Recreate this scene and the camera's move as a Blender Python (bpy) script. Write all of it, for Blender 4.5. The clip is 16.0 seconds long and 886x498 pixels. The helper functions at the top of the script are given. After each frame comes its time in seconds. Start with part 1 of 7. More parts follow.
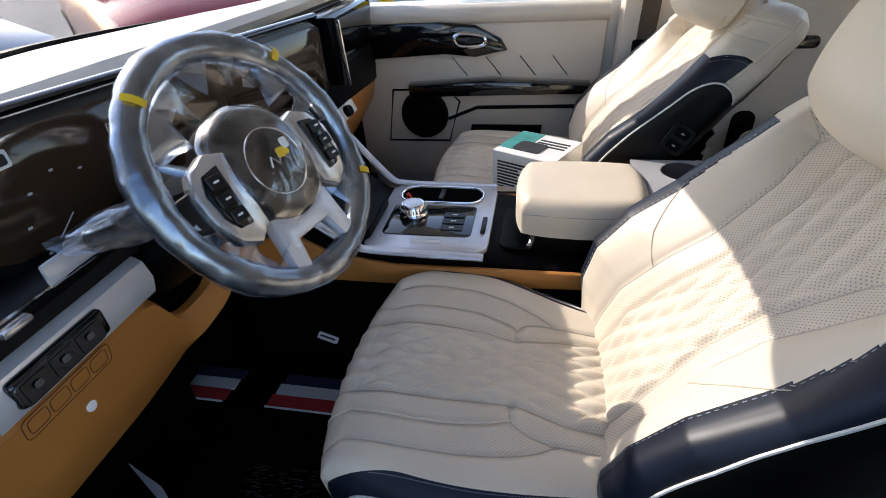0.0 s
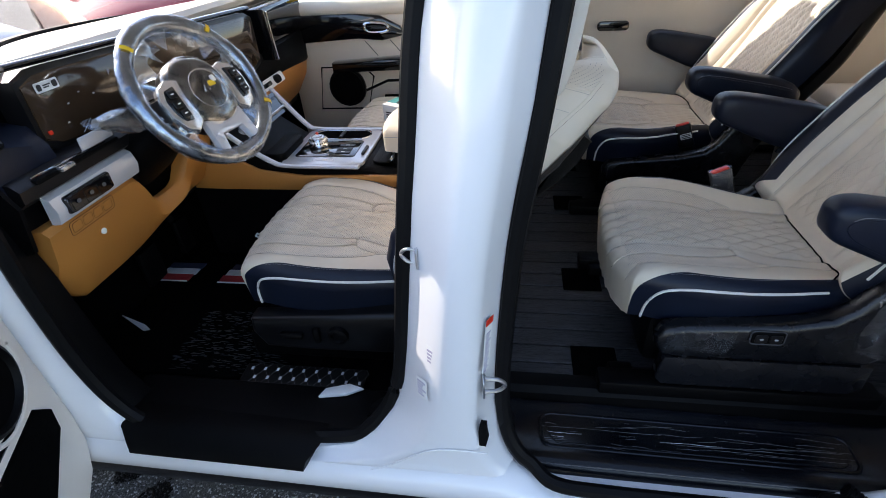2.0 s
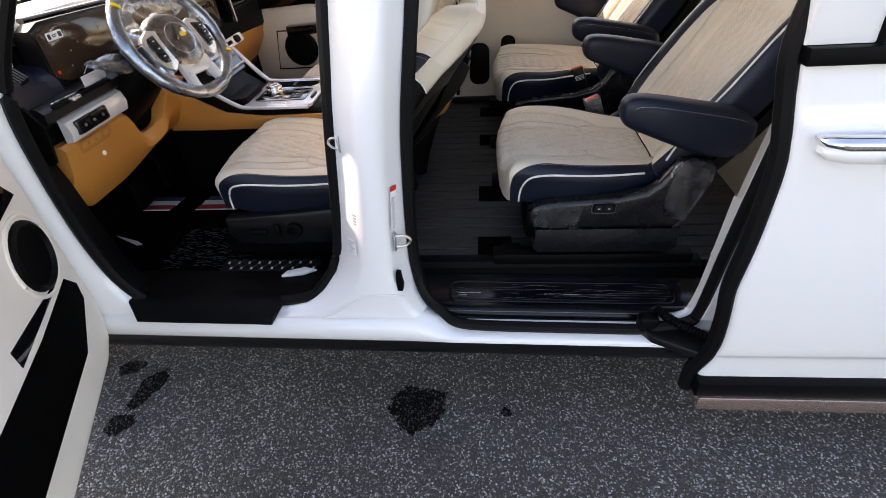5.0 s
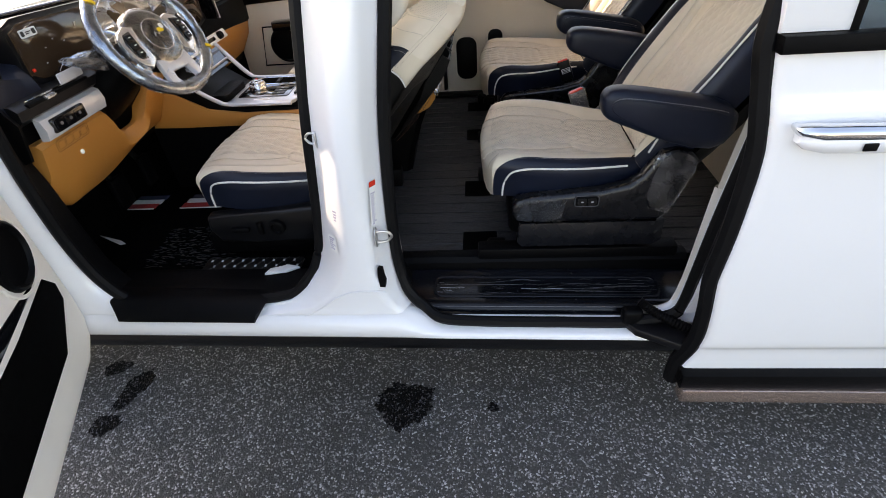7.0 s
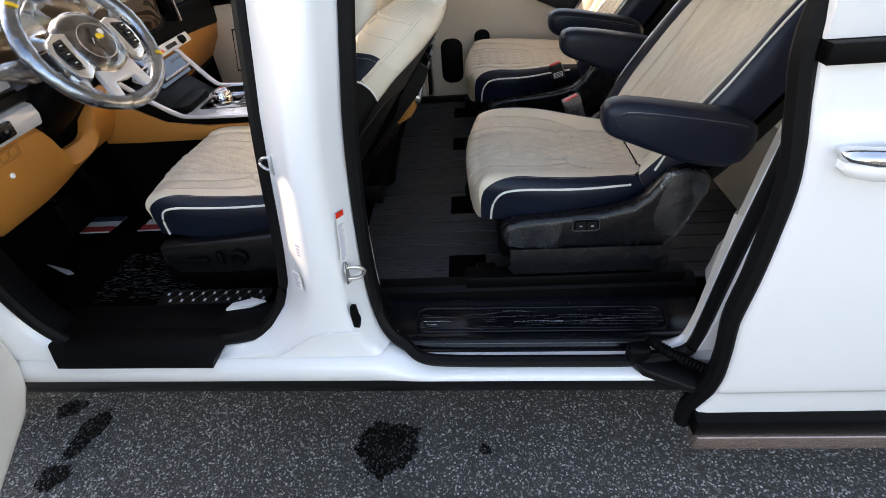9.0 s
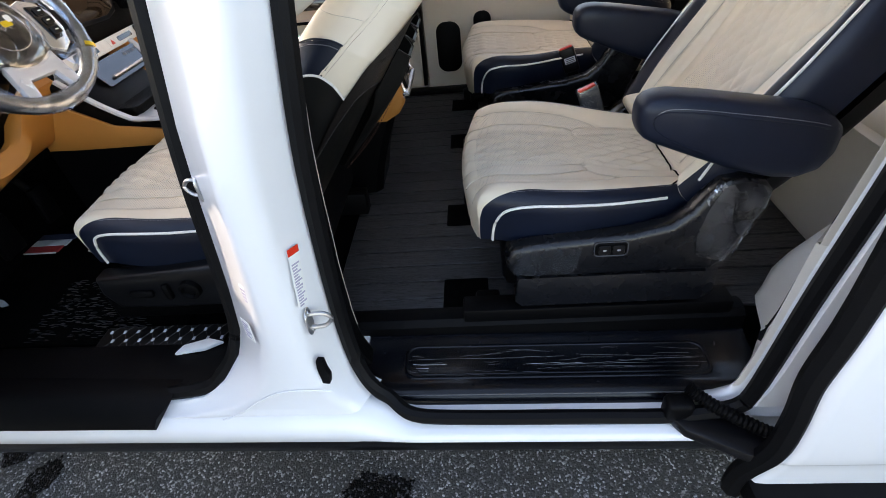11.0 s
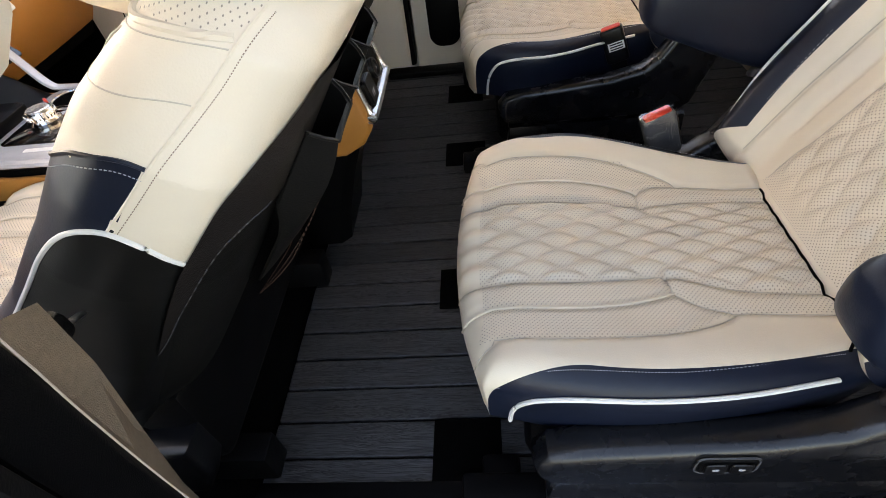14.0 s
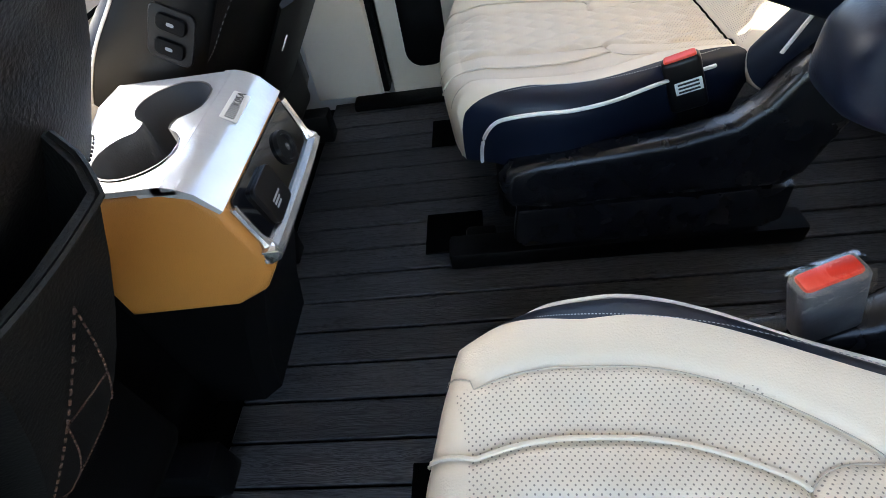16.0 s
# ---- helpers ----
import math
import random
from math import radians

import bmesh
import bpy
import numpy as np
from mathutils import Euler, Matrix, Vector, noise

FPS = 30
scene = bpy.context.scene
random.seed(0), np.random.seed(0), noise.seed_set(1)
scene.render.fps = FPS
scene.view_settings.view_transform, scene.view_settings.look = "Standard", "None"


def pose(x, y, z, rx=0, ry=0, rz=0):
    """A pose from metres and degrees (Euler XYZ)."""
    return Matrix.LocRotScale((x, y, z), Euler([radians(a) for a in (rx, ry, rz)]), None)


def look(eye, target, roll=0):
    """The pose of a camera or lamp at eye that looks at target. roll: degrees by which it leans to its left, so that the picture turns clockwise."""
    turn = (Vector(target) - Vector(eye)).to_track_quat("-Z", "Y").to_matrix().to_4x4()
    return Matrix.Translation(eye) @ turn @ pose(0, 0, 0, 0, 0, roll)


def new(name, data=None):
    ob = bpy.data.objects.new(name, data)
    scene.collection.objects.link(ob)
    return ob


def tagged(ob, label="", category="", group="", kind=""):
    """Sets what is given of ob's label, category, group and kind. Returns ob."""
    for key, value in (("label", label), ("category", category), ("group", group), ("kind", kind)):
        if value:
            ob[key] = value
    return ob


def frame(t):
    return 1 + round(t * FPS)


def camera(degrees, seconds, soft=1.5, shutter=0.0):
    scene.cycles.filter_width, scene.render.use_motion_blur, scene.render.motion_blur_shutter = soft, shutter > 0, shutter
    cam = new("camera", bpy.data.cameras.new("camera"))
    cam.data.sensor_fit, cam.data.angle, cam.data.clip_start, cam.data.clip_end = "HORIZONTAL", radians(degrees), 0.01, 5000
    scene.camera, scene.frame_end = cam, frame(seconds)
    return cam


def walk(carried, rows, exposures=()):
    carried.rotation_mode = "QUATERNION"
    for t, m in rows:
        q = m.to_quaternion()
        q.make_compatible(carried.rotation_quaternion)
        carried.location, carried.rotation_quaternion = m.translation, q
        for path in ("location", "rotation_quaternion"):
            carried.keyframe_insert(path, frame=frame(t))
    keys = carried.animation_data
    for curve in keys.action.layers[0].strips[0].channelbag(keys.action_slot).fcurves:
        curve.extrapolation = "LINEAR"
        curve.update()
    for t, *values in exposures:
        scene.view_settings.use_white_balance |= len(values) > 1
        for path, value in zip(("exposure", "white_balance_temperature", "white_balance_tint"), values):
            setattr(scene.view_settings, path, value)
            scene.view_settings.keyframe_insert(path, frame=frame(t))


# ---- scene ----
cam = camera(83.8, 16.0, 0.55)
PATH = [
    (0, (-0.29, -0.926, 1.271), (-0.646, 0.705, 0.169), -3.8),
    (0.5, (-0.255, -1.083, 1.268), (-0.59, 0.553, 0.169), -3.9),
    (1, (-0.192, -1.169, 1.289), (-0.498, 0.471, 0.186), -3.6),
    (1.5, (-0.065, -1.295, 1.322), (-0.338, 0.344, 0.209), -3.3),
    (2, (0.053, -1.41, 1.315), (-0.222, 0.229, 0.202), -3.8),
    (2.5, (0.103, -1.52, 1.315), (-0.138, 0.116, 0.19), -3.8),
    (2.7, (0.107, -1.57, 1.303), (-0.119, 0.063, 0.171), -3.8),
    (3, (0.125, -1.648, 1.32), (-0.095, -0.019, 0.182), -3.7),
    (3.5, (0.182, -1.718, 1.318), (-0.025, -0.095, 0.168), -3.8),
    (4, (0.214, -1.781, 1.335), (0.018, -0.167, 0.17), -4.0),
    (6.5, (0.249, -1.798, 1.333), (0.079, -0.209, 0.13), -4.8),
    (7, (0.27, -1.787, 1.325), (0.1, -0.197, 0.124), -4.9),
    (7.5, (0.297, -1.782, 1.326), (0.129, -0.192, 0.124), -5.0),
    (8, (0.305, -1.764, 1.318), (0.145, -0.174, 0.116), -5.0),
    (8.5, (0.288, -1.691, 1.303), (0.145, -0.097, 0.103), -4.9),
    (8.7, (0.282, -1.658, 1.3), (0.145, -0.066, 0.098), -5.0),
    (10.8, (0.301, -1.439, 1.241), (0.132, 0.119, -0.001), -6.5),
    (11, (0.302, -1.391, 1.224), (0.136, 0.168, -0.018), -6.7),
    (11.5, (0.327, -1.247, 1.195), (0.151, 0.291, -0.071), -7.0),
    (12, (0.351, -1.174, 1.195), (0.171, 0.337, -0.103), -7.2),
    (12.5, (0.341, -1.108, 1.193), (0.165, 0.377, -0.135), -7.5),
    (13, (0.335, -1.005, 1.186), (0.141, 0.454, -0.168), -8.4),
    (13.5, (0.316, -0.92, 1.184), (0.12, 0.511, -0.2), -8.9),
    (14, (0.312, -0.865, 1.171), (0.11, 0.538, -0.239), -9.2),
    (14.5, (0.34, -0.739, 1.145), (0.11, 0.639, -0.287), -10.2),
    (15, (0.352, -0.607, 1.112), (0.114, 0.756, -0.331), -10.2),
    (15.5, (0.343, -0.493, 1.088), (0.105, 0.866, -0.361), -10.3),
    (16, (0.337, -0.41, 1.058), (0.103, 0.954, -0.386), -11.9),
]
walk(cam, [(t, look(eye, target, roll)) for t, eye, target, roll in PATH],
     [(0.0, 1.30, 6600, 14), (1.0, 1.40, 6850, 16), (1.5, 1.6, 6900, 18), (2.5, 2.0, 6900, 12), (4.0, 2.15, 8400, 22), (7.0, 2.2, 8700, 19), (11.0, 2.45, 8000, 16), (12.5, 2.72, 8900, 17), (13.5, 2.9, 9000, 17), (14.4, 2.92, 8350, 17), (15.0, 2.62, 7250, 11), (15.5, 2.82, 6950, 10), (16.0, 3.34, 6850, 9)])

# ---- world, sun, exposure ----
SUN_DIR = Vector((-1.0, 0.52, 0.72)).normalized()
world = bpy.data.worlds.new("world")
scene.world = world
world.use_nodes = True
wn = world.node_tree.nodes
sky = wn.new("ShaderNodeTexSky")
sky.sky_type = "NISHITA"
sky.sun_disc = False
sky.sun_elevation = math.asin(SUN_DIR.z)
sky.sun_rotation = math.atan2(SUN_DIR.x, SUN_DIR.y)
wn["Background"].inputs[1].default_value = 0.15
world.node_tree.links.new(sky.outputs[0], wn["Background"].inputs[0])
sun = bpy.data.lights.new("sun", "SUN")
sun.energy, sun.angle, sun.color = 2.0, radians(0.5), (1.0, 0.95, 0.86)
new("sun", sun).matrix_world = look(SUN_DIR * 20, (0, 0, 0))


# ---- materials ----
def mat(name, col, rough=0.5, metal=0.0, var=0.10, vscale=12.0, bump=0.0, bscale=300.0, coat=0.0, spec=0.5, rvar=0.1, stretch=(1, 1, 1)):
    """A plain surface with variation at two scales and fine relief."""
    m = bpy.data.materials.new(name)
    m.use_nodes = True
    nt = m.node_tree
    b = nt.nodes["Principled BSDF"]
    b.inputs["Metallic"].default_value = metal
    b.inputs["Coat Weight"].default_value = coat
    b.inputs["Coat Roughness"].default_value = 0.04
    b.inputs["Specular IOR Level"].default_value = spec
    tc = nt.nodes.new("ShaderNodeTexCoord")
    mp = nt.nodes.new("ShaderNodeMapping")
    mp.inputs["Scale"].default_value = stretch
    nt.links.new(tc.outputs["Object"], mp.inputs[0])
    n1 = nt.nodes.new("ShaderNodeTexNoise")
    n1.inputs["Scale"].default_value, n1.inputs["Detail"].default_value = vscale, 6
    nt.links.new(mp.outputs[0], n1.inputs[0])
    r = nt.nodes.new("ShaderNodeValToRGB")
    r.color_ramp.elements[0].position, r.color_ramp.elements[1].position = 0.3, 0.7
    r.color_ramp.elements[0].color = (*[c * (1 - var) for c in col], 1)
    r.color_ramp.elements[1].color = (*[min(1, c * (1 + var)) for c in col], 1)
    nt.links.new(n1.outputs[0], r.inputs[0])
    nt.links.new(r.outputs[0], b.inputs["Base Color"])
    mr = nt.nodes.new("ShaderNodeMapRange")
    mr.inputs[3].default_value, mr.inputs[4].default_value = max(0.02, rough * (1 - rvar)), min(1, rough * (1 + rvar))
    n2 = nt.nodes.new("ShaderNodeTexNoise")
    n2.inputs["Scale"].default_value, n2.inputs["Detail"].default_value = vscale * 3.1, 4
    nt.links.new(mp.outputs[0], n2.inputs[0])
    nt.links.new(n2.outputs[0], mr.inputs[0])
    nt.links.new(mr.outputs[0], b.inputs["Roughness"])
    if bump:
        n3 = nt.nodes.new("ShaderNodeTexNoise")
        n3.inputs["Scale"].default_value, n3.inputs["Detail"].default_value = bscale, 3
        nt.links.new(mp.outputs[0], n3.inputs[0])
        bp = nt.nodes.new("ShaderNodeBump")
        bp.inputs["Strength"].default_value, bp.inputs["Distance"].default_value = bump, 0.002
        nt.links.new(n3.outputs[0], bp.inputs["Height"])
        nt.links.new(bp.outputs[0], b.inputs["Normal"])
    return m


def perforated(name, col, pitch=0.0038, size=0.13, sideways=False):
    """Leather with rows of small punched holes in the part's own xy plane."""
    m = mat(name, col, 0.45, 0, 0.05, 14, 0.25, 700)
    nt = m.node_tree
    b = nt.nodes["Principled BSDF"]
    ramp = b.inputs["Base Color"].links[0].from_node
    tc = nt.nodes.new("ShaderNodeTexCoord")
    mp = nt.nodes.new("ShaderNodeMapping")
    mp.inputs["Scale"].default_value = (1 / pitch, 1 / pitch, 0)
    mp.inputs["Rotation"].default_value = (0, 0, radians(45))
    if sideways:
        turn = nt.nodes.new("ShaderNodeMapping")
        turn.inputs["Rotation"].default_value = (radians(90), 0, 0)
        nt.links.new(tc.outputs["Object"], turn.inputs[0])
        nt.links.new(turn.outputs[0], mp.inputs[0])
    else:
        nt.links.new(tc.outputs["Object"], mp.inputs[0])
    fr = nt.nodes.new("ShaderNodeVectorMath")
    fr.operation = "FRACTION"
    nt.links.new(mp.outputs[0], fr.inputs[0])
    ds = nt.nodes.new("ShaderNodeVectorMath")
    ds.operation = "DISTANCE"
    ds.inputs[1].default_value = (0.5, 0.5, 0)
    nt.links.new(fr.outputs[0], ds.inputs[0])
    mr = nt.nodes.new("ShaderNodeMapRange")
    mr.inputs[1].default_value, mr.inputs[2].default_value = size, size + 0.1
    nt.links.new(ds.outputs["Value"], mr.inputs[0])
    mx = nt.nodes.new("ShaderNodeMix")
    mx.data_type = "RGBA"
    mx.inputs[6].default_value = (0.24, 0.205, 0.165, 1)
    nt.links.new(mr.outputs[0], mx.inputs[0])
    nt.links.new(ramp.outputs[0], mx.inputs[7])
    nt.links.new(mx.outputs[2], b.inputs["Base Color"])
    return m


def film(name, clear=0.72, tint=(0.9, 0.95, 1.0), scale=40.0, rough=0.12, dist=0.008):
    """Thin wrinkled protective film: mostly clear, with sharp glints."""
    m = bpy.data.materials.new(name)
    m.use_nodes = True
    nt = m.node_tree
    nt.nodes.remove(nt.nodes["Principled BSDF"])
    tr, gl = nt.nodes.new("ShaderNodeBsdfTransparent"), nt.nodes.new("ShaderNodeBsdfGlossy")
    gl.inputs["Roughness"].default_value = rough
    gl.inputs["Color"].default_value = (*tint, 1)
    mx = nt.nodes.new("ShaderNodeMixShader")
    tc = nt.nodes.new("ShaderNodeTexCoord")
    n = nt.nodes.new("ShaderNodeTexNoise")
    n.inputs["Scale"].default_value, n.inputs["Detail"].default_value, n.inputs["Distortion"].default_value = scale, 3, 1.5
    nt.links.new(tc.outputs["Object"], n.inputs[0])
    mr = nt.nodes.new("ShaderNodeMapRange")
    mr.inputs[1].default_value, mr.inputs[2].default_value = 0.35, 0.7
    mr.inputs[3].default_value, mr.inputs[4].default_value = max(0.010, 1 - clear - 0.10), 1 - clear + 0.16
    nt.links.new(n.outputs[0], mr.inputs[0])
    bp = nt.nodes.new("ShaderNodeBump")
    bp.inputs["Strength"].default_value, bp.inputs["Distance"].default_value = 0.5, dist
    nt.links.new(n.outputs[0], bp.inputs["Height"])
    nt.links.new(bp.outputs[0], gl.inputs["Normal"])
    nt.links.new(mr.outputs[0], mx.inputs[0])
    nt.links.new(tr.outputs[0], mx.inputs[1])
    nt.links.new(gl.outputs[0], mx.inputs[2])
    nt.links.new(mx.outputs[0], nt.nodes["Material Output"].inputs[0])
    return m


def glass_mat(name, tint=(0.9, 0.95, 0.95)):
    m = bpy.data.materials.new(name)
    m.use_nodes = True
    b = m.node_tree.nodes["Principled BSDF"]
    b.inputs["Transmission Weight"].default_value = 1.0
    b.inputs["Base Color"].default_value = (*tint, 1)
    b.inputs["Roughness"].default_value = 0.01
    b.inputs["IOR"].default_value = 1.45
    return m


def asphalt_mat(name, col, top, spec=0.5):
    m = mat(name, col, 0.8, 0, 0.22, 1.3, 0, 300, spec=spec)
    nt = m.node_tree
    b = nt.nodes["Principled BSDF"]
    ramp = b.inputs["Base Color"].links[0].from_node
    tc = nt.nodes.new("ShaderNodeTexCoord")
    v = nt.nodes.new("ShaderNodeTexVoronoi")
    v.inputs["Scale"].default_value = 215
    nt.links.new(tc.outputs["Object"], v.inputs["Vector"])
    rg = nt.nodes.new("ShaderNodeSeparateColor")
    nt.links.new(v.outputs["Color"], rg.inputs[0])
    mr = nt.nodes.new("ShaderNodeMapRange")
    mr.inputs[1].default_value, mr.inputs[2].default_value = 0.0, 1.0
    mr.inputs[3].default_value, mr.inputs[4].default_value = 0.52, top
    pw = nt.nodes.new("ShaderNodeMath")
    pw.operation = "POWER"
    pw.inputs[1].default_value = 8.0
    nt.links.new(rg.outputs[0], pw.inputs[0])
    nt.links.new(pw.outputs[0], mr.inputs[0])
    mx = nt.nodes.new("ShaderNodeMix")
    mx.data_type, mx.blend_type = "RGBA", "MULTIPLY"
    mx.inputs[0].default_value = 1.0
    nt.links.new(ramp.outputs[0], mx.inputs[6])
    nt.links.new(mr.outputs[0], mx.inputs[7])
    nt.links.new(mx.outputs[2], b.inputs["Base Color"])
    bp = nt.nodes.new("ShaderNodeBump")
    bp.inputs["Strength"].default_value, bp.inputs["Distance"].default_value = 0.9, 0.006
    bp.invert = True
    nt.links.new(v.outputs["Distance"], bp.inputs["Height"])
    nt.links.new(bp.outputs[0], b.inputs["Normal"])
    return m


def vinyl_mat(name, col):
    """Charcoal wood print: long streaks, wavy growth rings and pores, pressed into the board."""
    m = bpy.data.materials.new(name)
    m.use_nodes = True
    nt = m.node_tree
    b = nt.nodes["Principled BSDF"]
    b.inputs["Specular IOR Level"].default_value = 0.34
    tc, oi = nt.nodes.new("ShaderNodeTexCoord"), nt.nodes.new("ShaderNodeObjectInfo")
    off = nt.nodes.new("ShaderNodeVectorMath")
    off.operation = "MULTIPLY_ADD"
    nt.links.new(oi.outputs["Random"], off.inputs[0])
    off.inputs[1].default_value = (13, 7, 5)
    nt.links.new(tc.outputs["Object"], off.inputs[2])

    def grain(scale, stretch, detail, twist):
        mp, n = nt.nodes.new("ShaderNodeMapping"), nt.nodes.new("ShaderNodeTexNoise")
        mp.inputs["Scale"].default_value = stretch
        n.inputs["Scale"].default_value, n.inputs["Detail"].default_value, n.inputs["Distortion"].default_value = scale, detail, twist
        nt.links.new(off.outputs[0], mp.inputs[0])
        nt.links.new(mp.outputs[0], n.inputs[0])
        return n
    rings, pores, tone = grain(9, (0.55, 7, 1), 3, 2.2), grain(60, (0.22, 6, 1), 5, 0.4), grain(2.2, (0.6, 2, 1), 2, 0)
    wave = nt.nodes.new("ShaderNodeMath")
    wave.operation = "PINGPONG"
    wave.inputs[1].default_value = 0.055
    nt.links.new(rings.outputs[0], wave.inputs[0])
    lift_ = nt.nodes.new("ShaderNodeMath")
    lift_.operation = "MULTIPLY_ADD"
    lift_.inputs[1].default_value = 9.0
    nt.links.new(wave.outputs[0], lift_.inputs[0])
    nt.links.new(pores.outputs[0], lift_.inputs[2])
    ramp = nt.nodes.new("ShaderNodeValToRGB")
    ramp.color_ramp.elements[0].position, ramp.color_ramp.elements[1].position = 0.42, 1.05
    ramp.color_ramp.elements[0].color = (*[c * 0.35 for c in col], 1)
    ramp.color_ramp.elements[1].color = (*[c * 1.9 for c in col], 1)
    nt.links.new(lift_.outputs[0], ramp.inputs[0])
    mx, mr = nt.nodes.new("ShaderNodeMix"), nt.nodes.new("ShaderNodeMapRange")
    mx.data_type, mx.blend_type = "RGBA", "MULTIPLY"
    mx.inputs[0].default_value = 1.0
    mr.inputs[1].default_value, mr.inputs[2].default_value, mr.inputs[3].default_value, mr.inputs[4].default_value = 0.3, 0.7, 0.65, 1.35
    nt.links.new(tone.outputs[0], mr.inputs[0])
    nt.links.new(ramp.outputs[0], mx.inputs[6])
    nt.links.new(mr.outputs[0], mx.inputs[7])
    nt.links.new(mx.outputs[2], b.inputs["Base Color"])
    r2 = nt.nodes.new("ShaderNodeMapRange")
    r2.inputs[3].default_value, r2.inputs[4].default_value = 0.30, 0.55
    nt.links.new(pores.outputs[0], r2.inputs[0])
    nt.links.new(r2.outputs[0], b.inputs["Roughness"])
    bp = nt.nodes.new("ShaderNodeBump")
    bp.inputs["Strength"].default_value, bp.inputs["Distance"].default_value = 0.55, 0.002
    nt.links.new(lift_.outputs[0], bp.inputs["Height"])
    nt.links.new(bp.outputs[0], b.inputs["Normal"])
    return m


CREAM_C = (0.71, 0.615, 0.485)
CREAM = mat("cream_leather", CREAM_C, 0.42, 0, 0.04, 9, 0.16, 650)
PERF = perforated("cream_perforated", (0.70, 0.607, 0.48))
PERF_SIDE = perforated("cream_perforated_side", (0.70, 0.607, 0.48), size=0.08, sideways=True)
CREAM_TRIM = mat("cream_trim", (0.70, 0.63, 0.54), 0.55, 0, 0.04, 6, 0.25, 900)
COVER = mat("brown_black_leatherette", (0.0120, 0.0094, 0.0086), 0.42, 0, 0.22, 10, 0.28, 480, spec=0.35)
SIDE_BLACK = mat("black_soft_leather", (0.0048, 0.0046, 0.0044), 0.42, 0, 0.2, 10, 0.08, 700, spec=0.22)
PIPE = mat("white_piping", (0.78, 0.76, 0.72), 0.45, 0, 0.04, 40)
NAVY = mat("navy_leather", (0.0045, 0.008, 0.019), 0.40, 0, 0.18, 14, 0.09, 700, spec=0.35)
BLACKSKIN = mat("black_leatherette", (0.005, 0.0046, 0.0042), 0.5, 0, 0.2, 12, 0.25, 500, spec=0.2)
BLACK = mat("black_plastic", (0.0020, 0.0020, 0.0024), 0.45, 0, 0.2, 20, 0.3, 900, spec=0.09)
SATIN_BLACK = mat("satin_black_plastic", (0.005, 0.005, 0.006), 0.30, 0, 0.2, 16, 0.12, 900, spec=0.3)
STEP_BLACK = mat("scuffed_step_plastic", (0.0034, 0.0042, 0.0062), 0.24, 0, 0.3, 22, 0.10, 500, spec=0.34, rvar=0.35)
PIANO = mat("piano_black", (0.004, 0.004, 0.005), 0.06, 0, 0.1, 10, 0, coat=0.6)
# Brown base puts the mirrored cabin into the colour of the glass
SCREEN = mat("display_glass", (0.042, 0.025, 0.015), 0.08, 0, 0.1, 10, 0, coat=0.25, spec=0.45)
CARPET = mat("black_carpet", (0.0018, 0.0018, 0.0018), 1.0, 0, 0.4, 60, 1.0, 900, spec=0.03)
RUBBER = mat("black_rubber", (0.0030, 0.0030, 0.0036), 0.55, 0, 0.15, 20, 0.2, 500, spec=0.14)
WHITE = mat("white_car_paint", (0.80, 0.80, 0.81), 0.28, 0, 0.015, 2.5, 0.0, coat=0.8, rvar=0.05)
TAN = mat("tan_soft_trim", (0.46, 0.188, 0.040), 0.5, 0, 0.08, 5, 0.35, 700)
SILVER = mat("satin_silver_trim", (0.62, 0.62, 0.63), 0.25, 0.85, 0.06, 9, 0.0)
SILVER_FILM = mat("silver_trim_under_film", (0.62, 0.63, 0.66), 0.22, 0.3, 0.08, 9, 0.4, 60)
CHROME = mat("chrome", (0.78, 0.78, 0.78), 0.08, 1.0, 0.04, 9)
COPPER = mat("rose_chrome_strip", (0.70, 0.52, 0.43), 0.15, 0.9, 0.06, 9)
STEEL = mat("zinc_plated_steel", (0.55, 0.55, 0.56), 0.3, 1.0, 0.15, 60, 0.2, 400)
RED = mat("red_button", (0.75, 0.035, 0.012), 0.4, 0, 0.05, 30)
BUCKLE = mat("buckle_grey", (0.07, 0.07, 0.075), 0.45, 0, 0.1, 30, 0.2, 500)
FLECK = mat("grey_fleck_fibre", (0.016, 0.0165, 0.019), 0.7, 0, 0.5, 90)
YELLOW = mat("yellow_tape", (0.75, 0.50, 0.02), 0.5, 0, 0.05, 30)
LABEL_INK = mat("grey_violet_print", (0.38, 0.36, 0.46), 0.7, 0, 0.1, 30)
PAPER = mat("white_paper", (0.78, 0.78, 0.76), 0.7, 0, 0.04, 30)
INK = mat("black_ink", (0.02, 0.02, 0.02), 0.6, 0, 0.1, 30)
STITCH = mat("pale_thread", (0.36, 0.36, 0.37), 0.8, 0, 0.1, 200)
BROWN_STITCH = mat("brown_thread", (0.06, 0.024, 0.014), 0.8, 0, 0.1, 200)
TAN_THREAD = mat("tan_thread", (0.22, 0.15, 0.11), 0.8, 0, 0.1, 200)
WHITE_STRIPE = mat("grey_white_stripe", (0.55, 0.56, 0.58), 0.8, 0, 0.06, 90, 0.4, 900)
RED_STRIPE = mat("red_stripe", (0.33, 0.02, 0.02), 0.85, 0, 0.1, 90, 0.4, 900)
NAVY_STRIPE = mat("navy_stripe", (0.015, 0.02, 0.05), 0.85, 0, 0.1, 90, 0.4, 900)
FILM = film("clear_film", 0.86, (0.95, 0.97, 1.0), 14)
FILM_MATT = film("cloudy_film", 1.02, (0.8, 0.86, 0.92), 9, 0.07, 0.003)
PANE = film("thin_window_glass", 1.13, (0.9, 0.95, 1.0), 0.5)
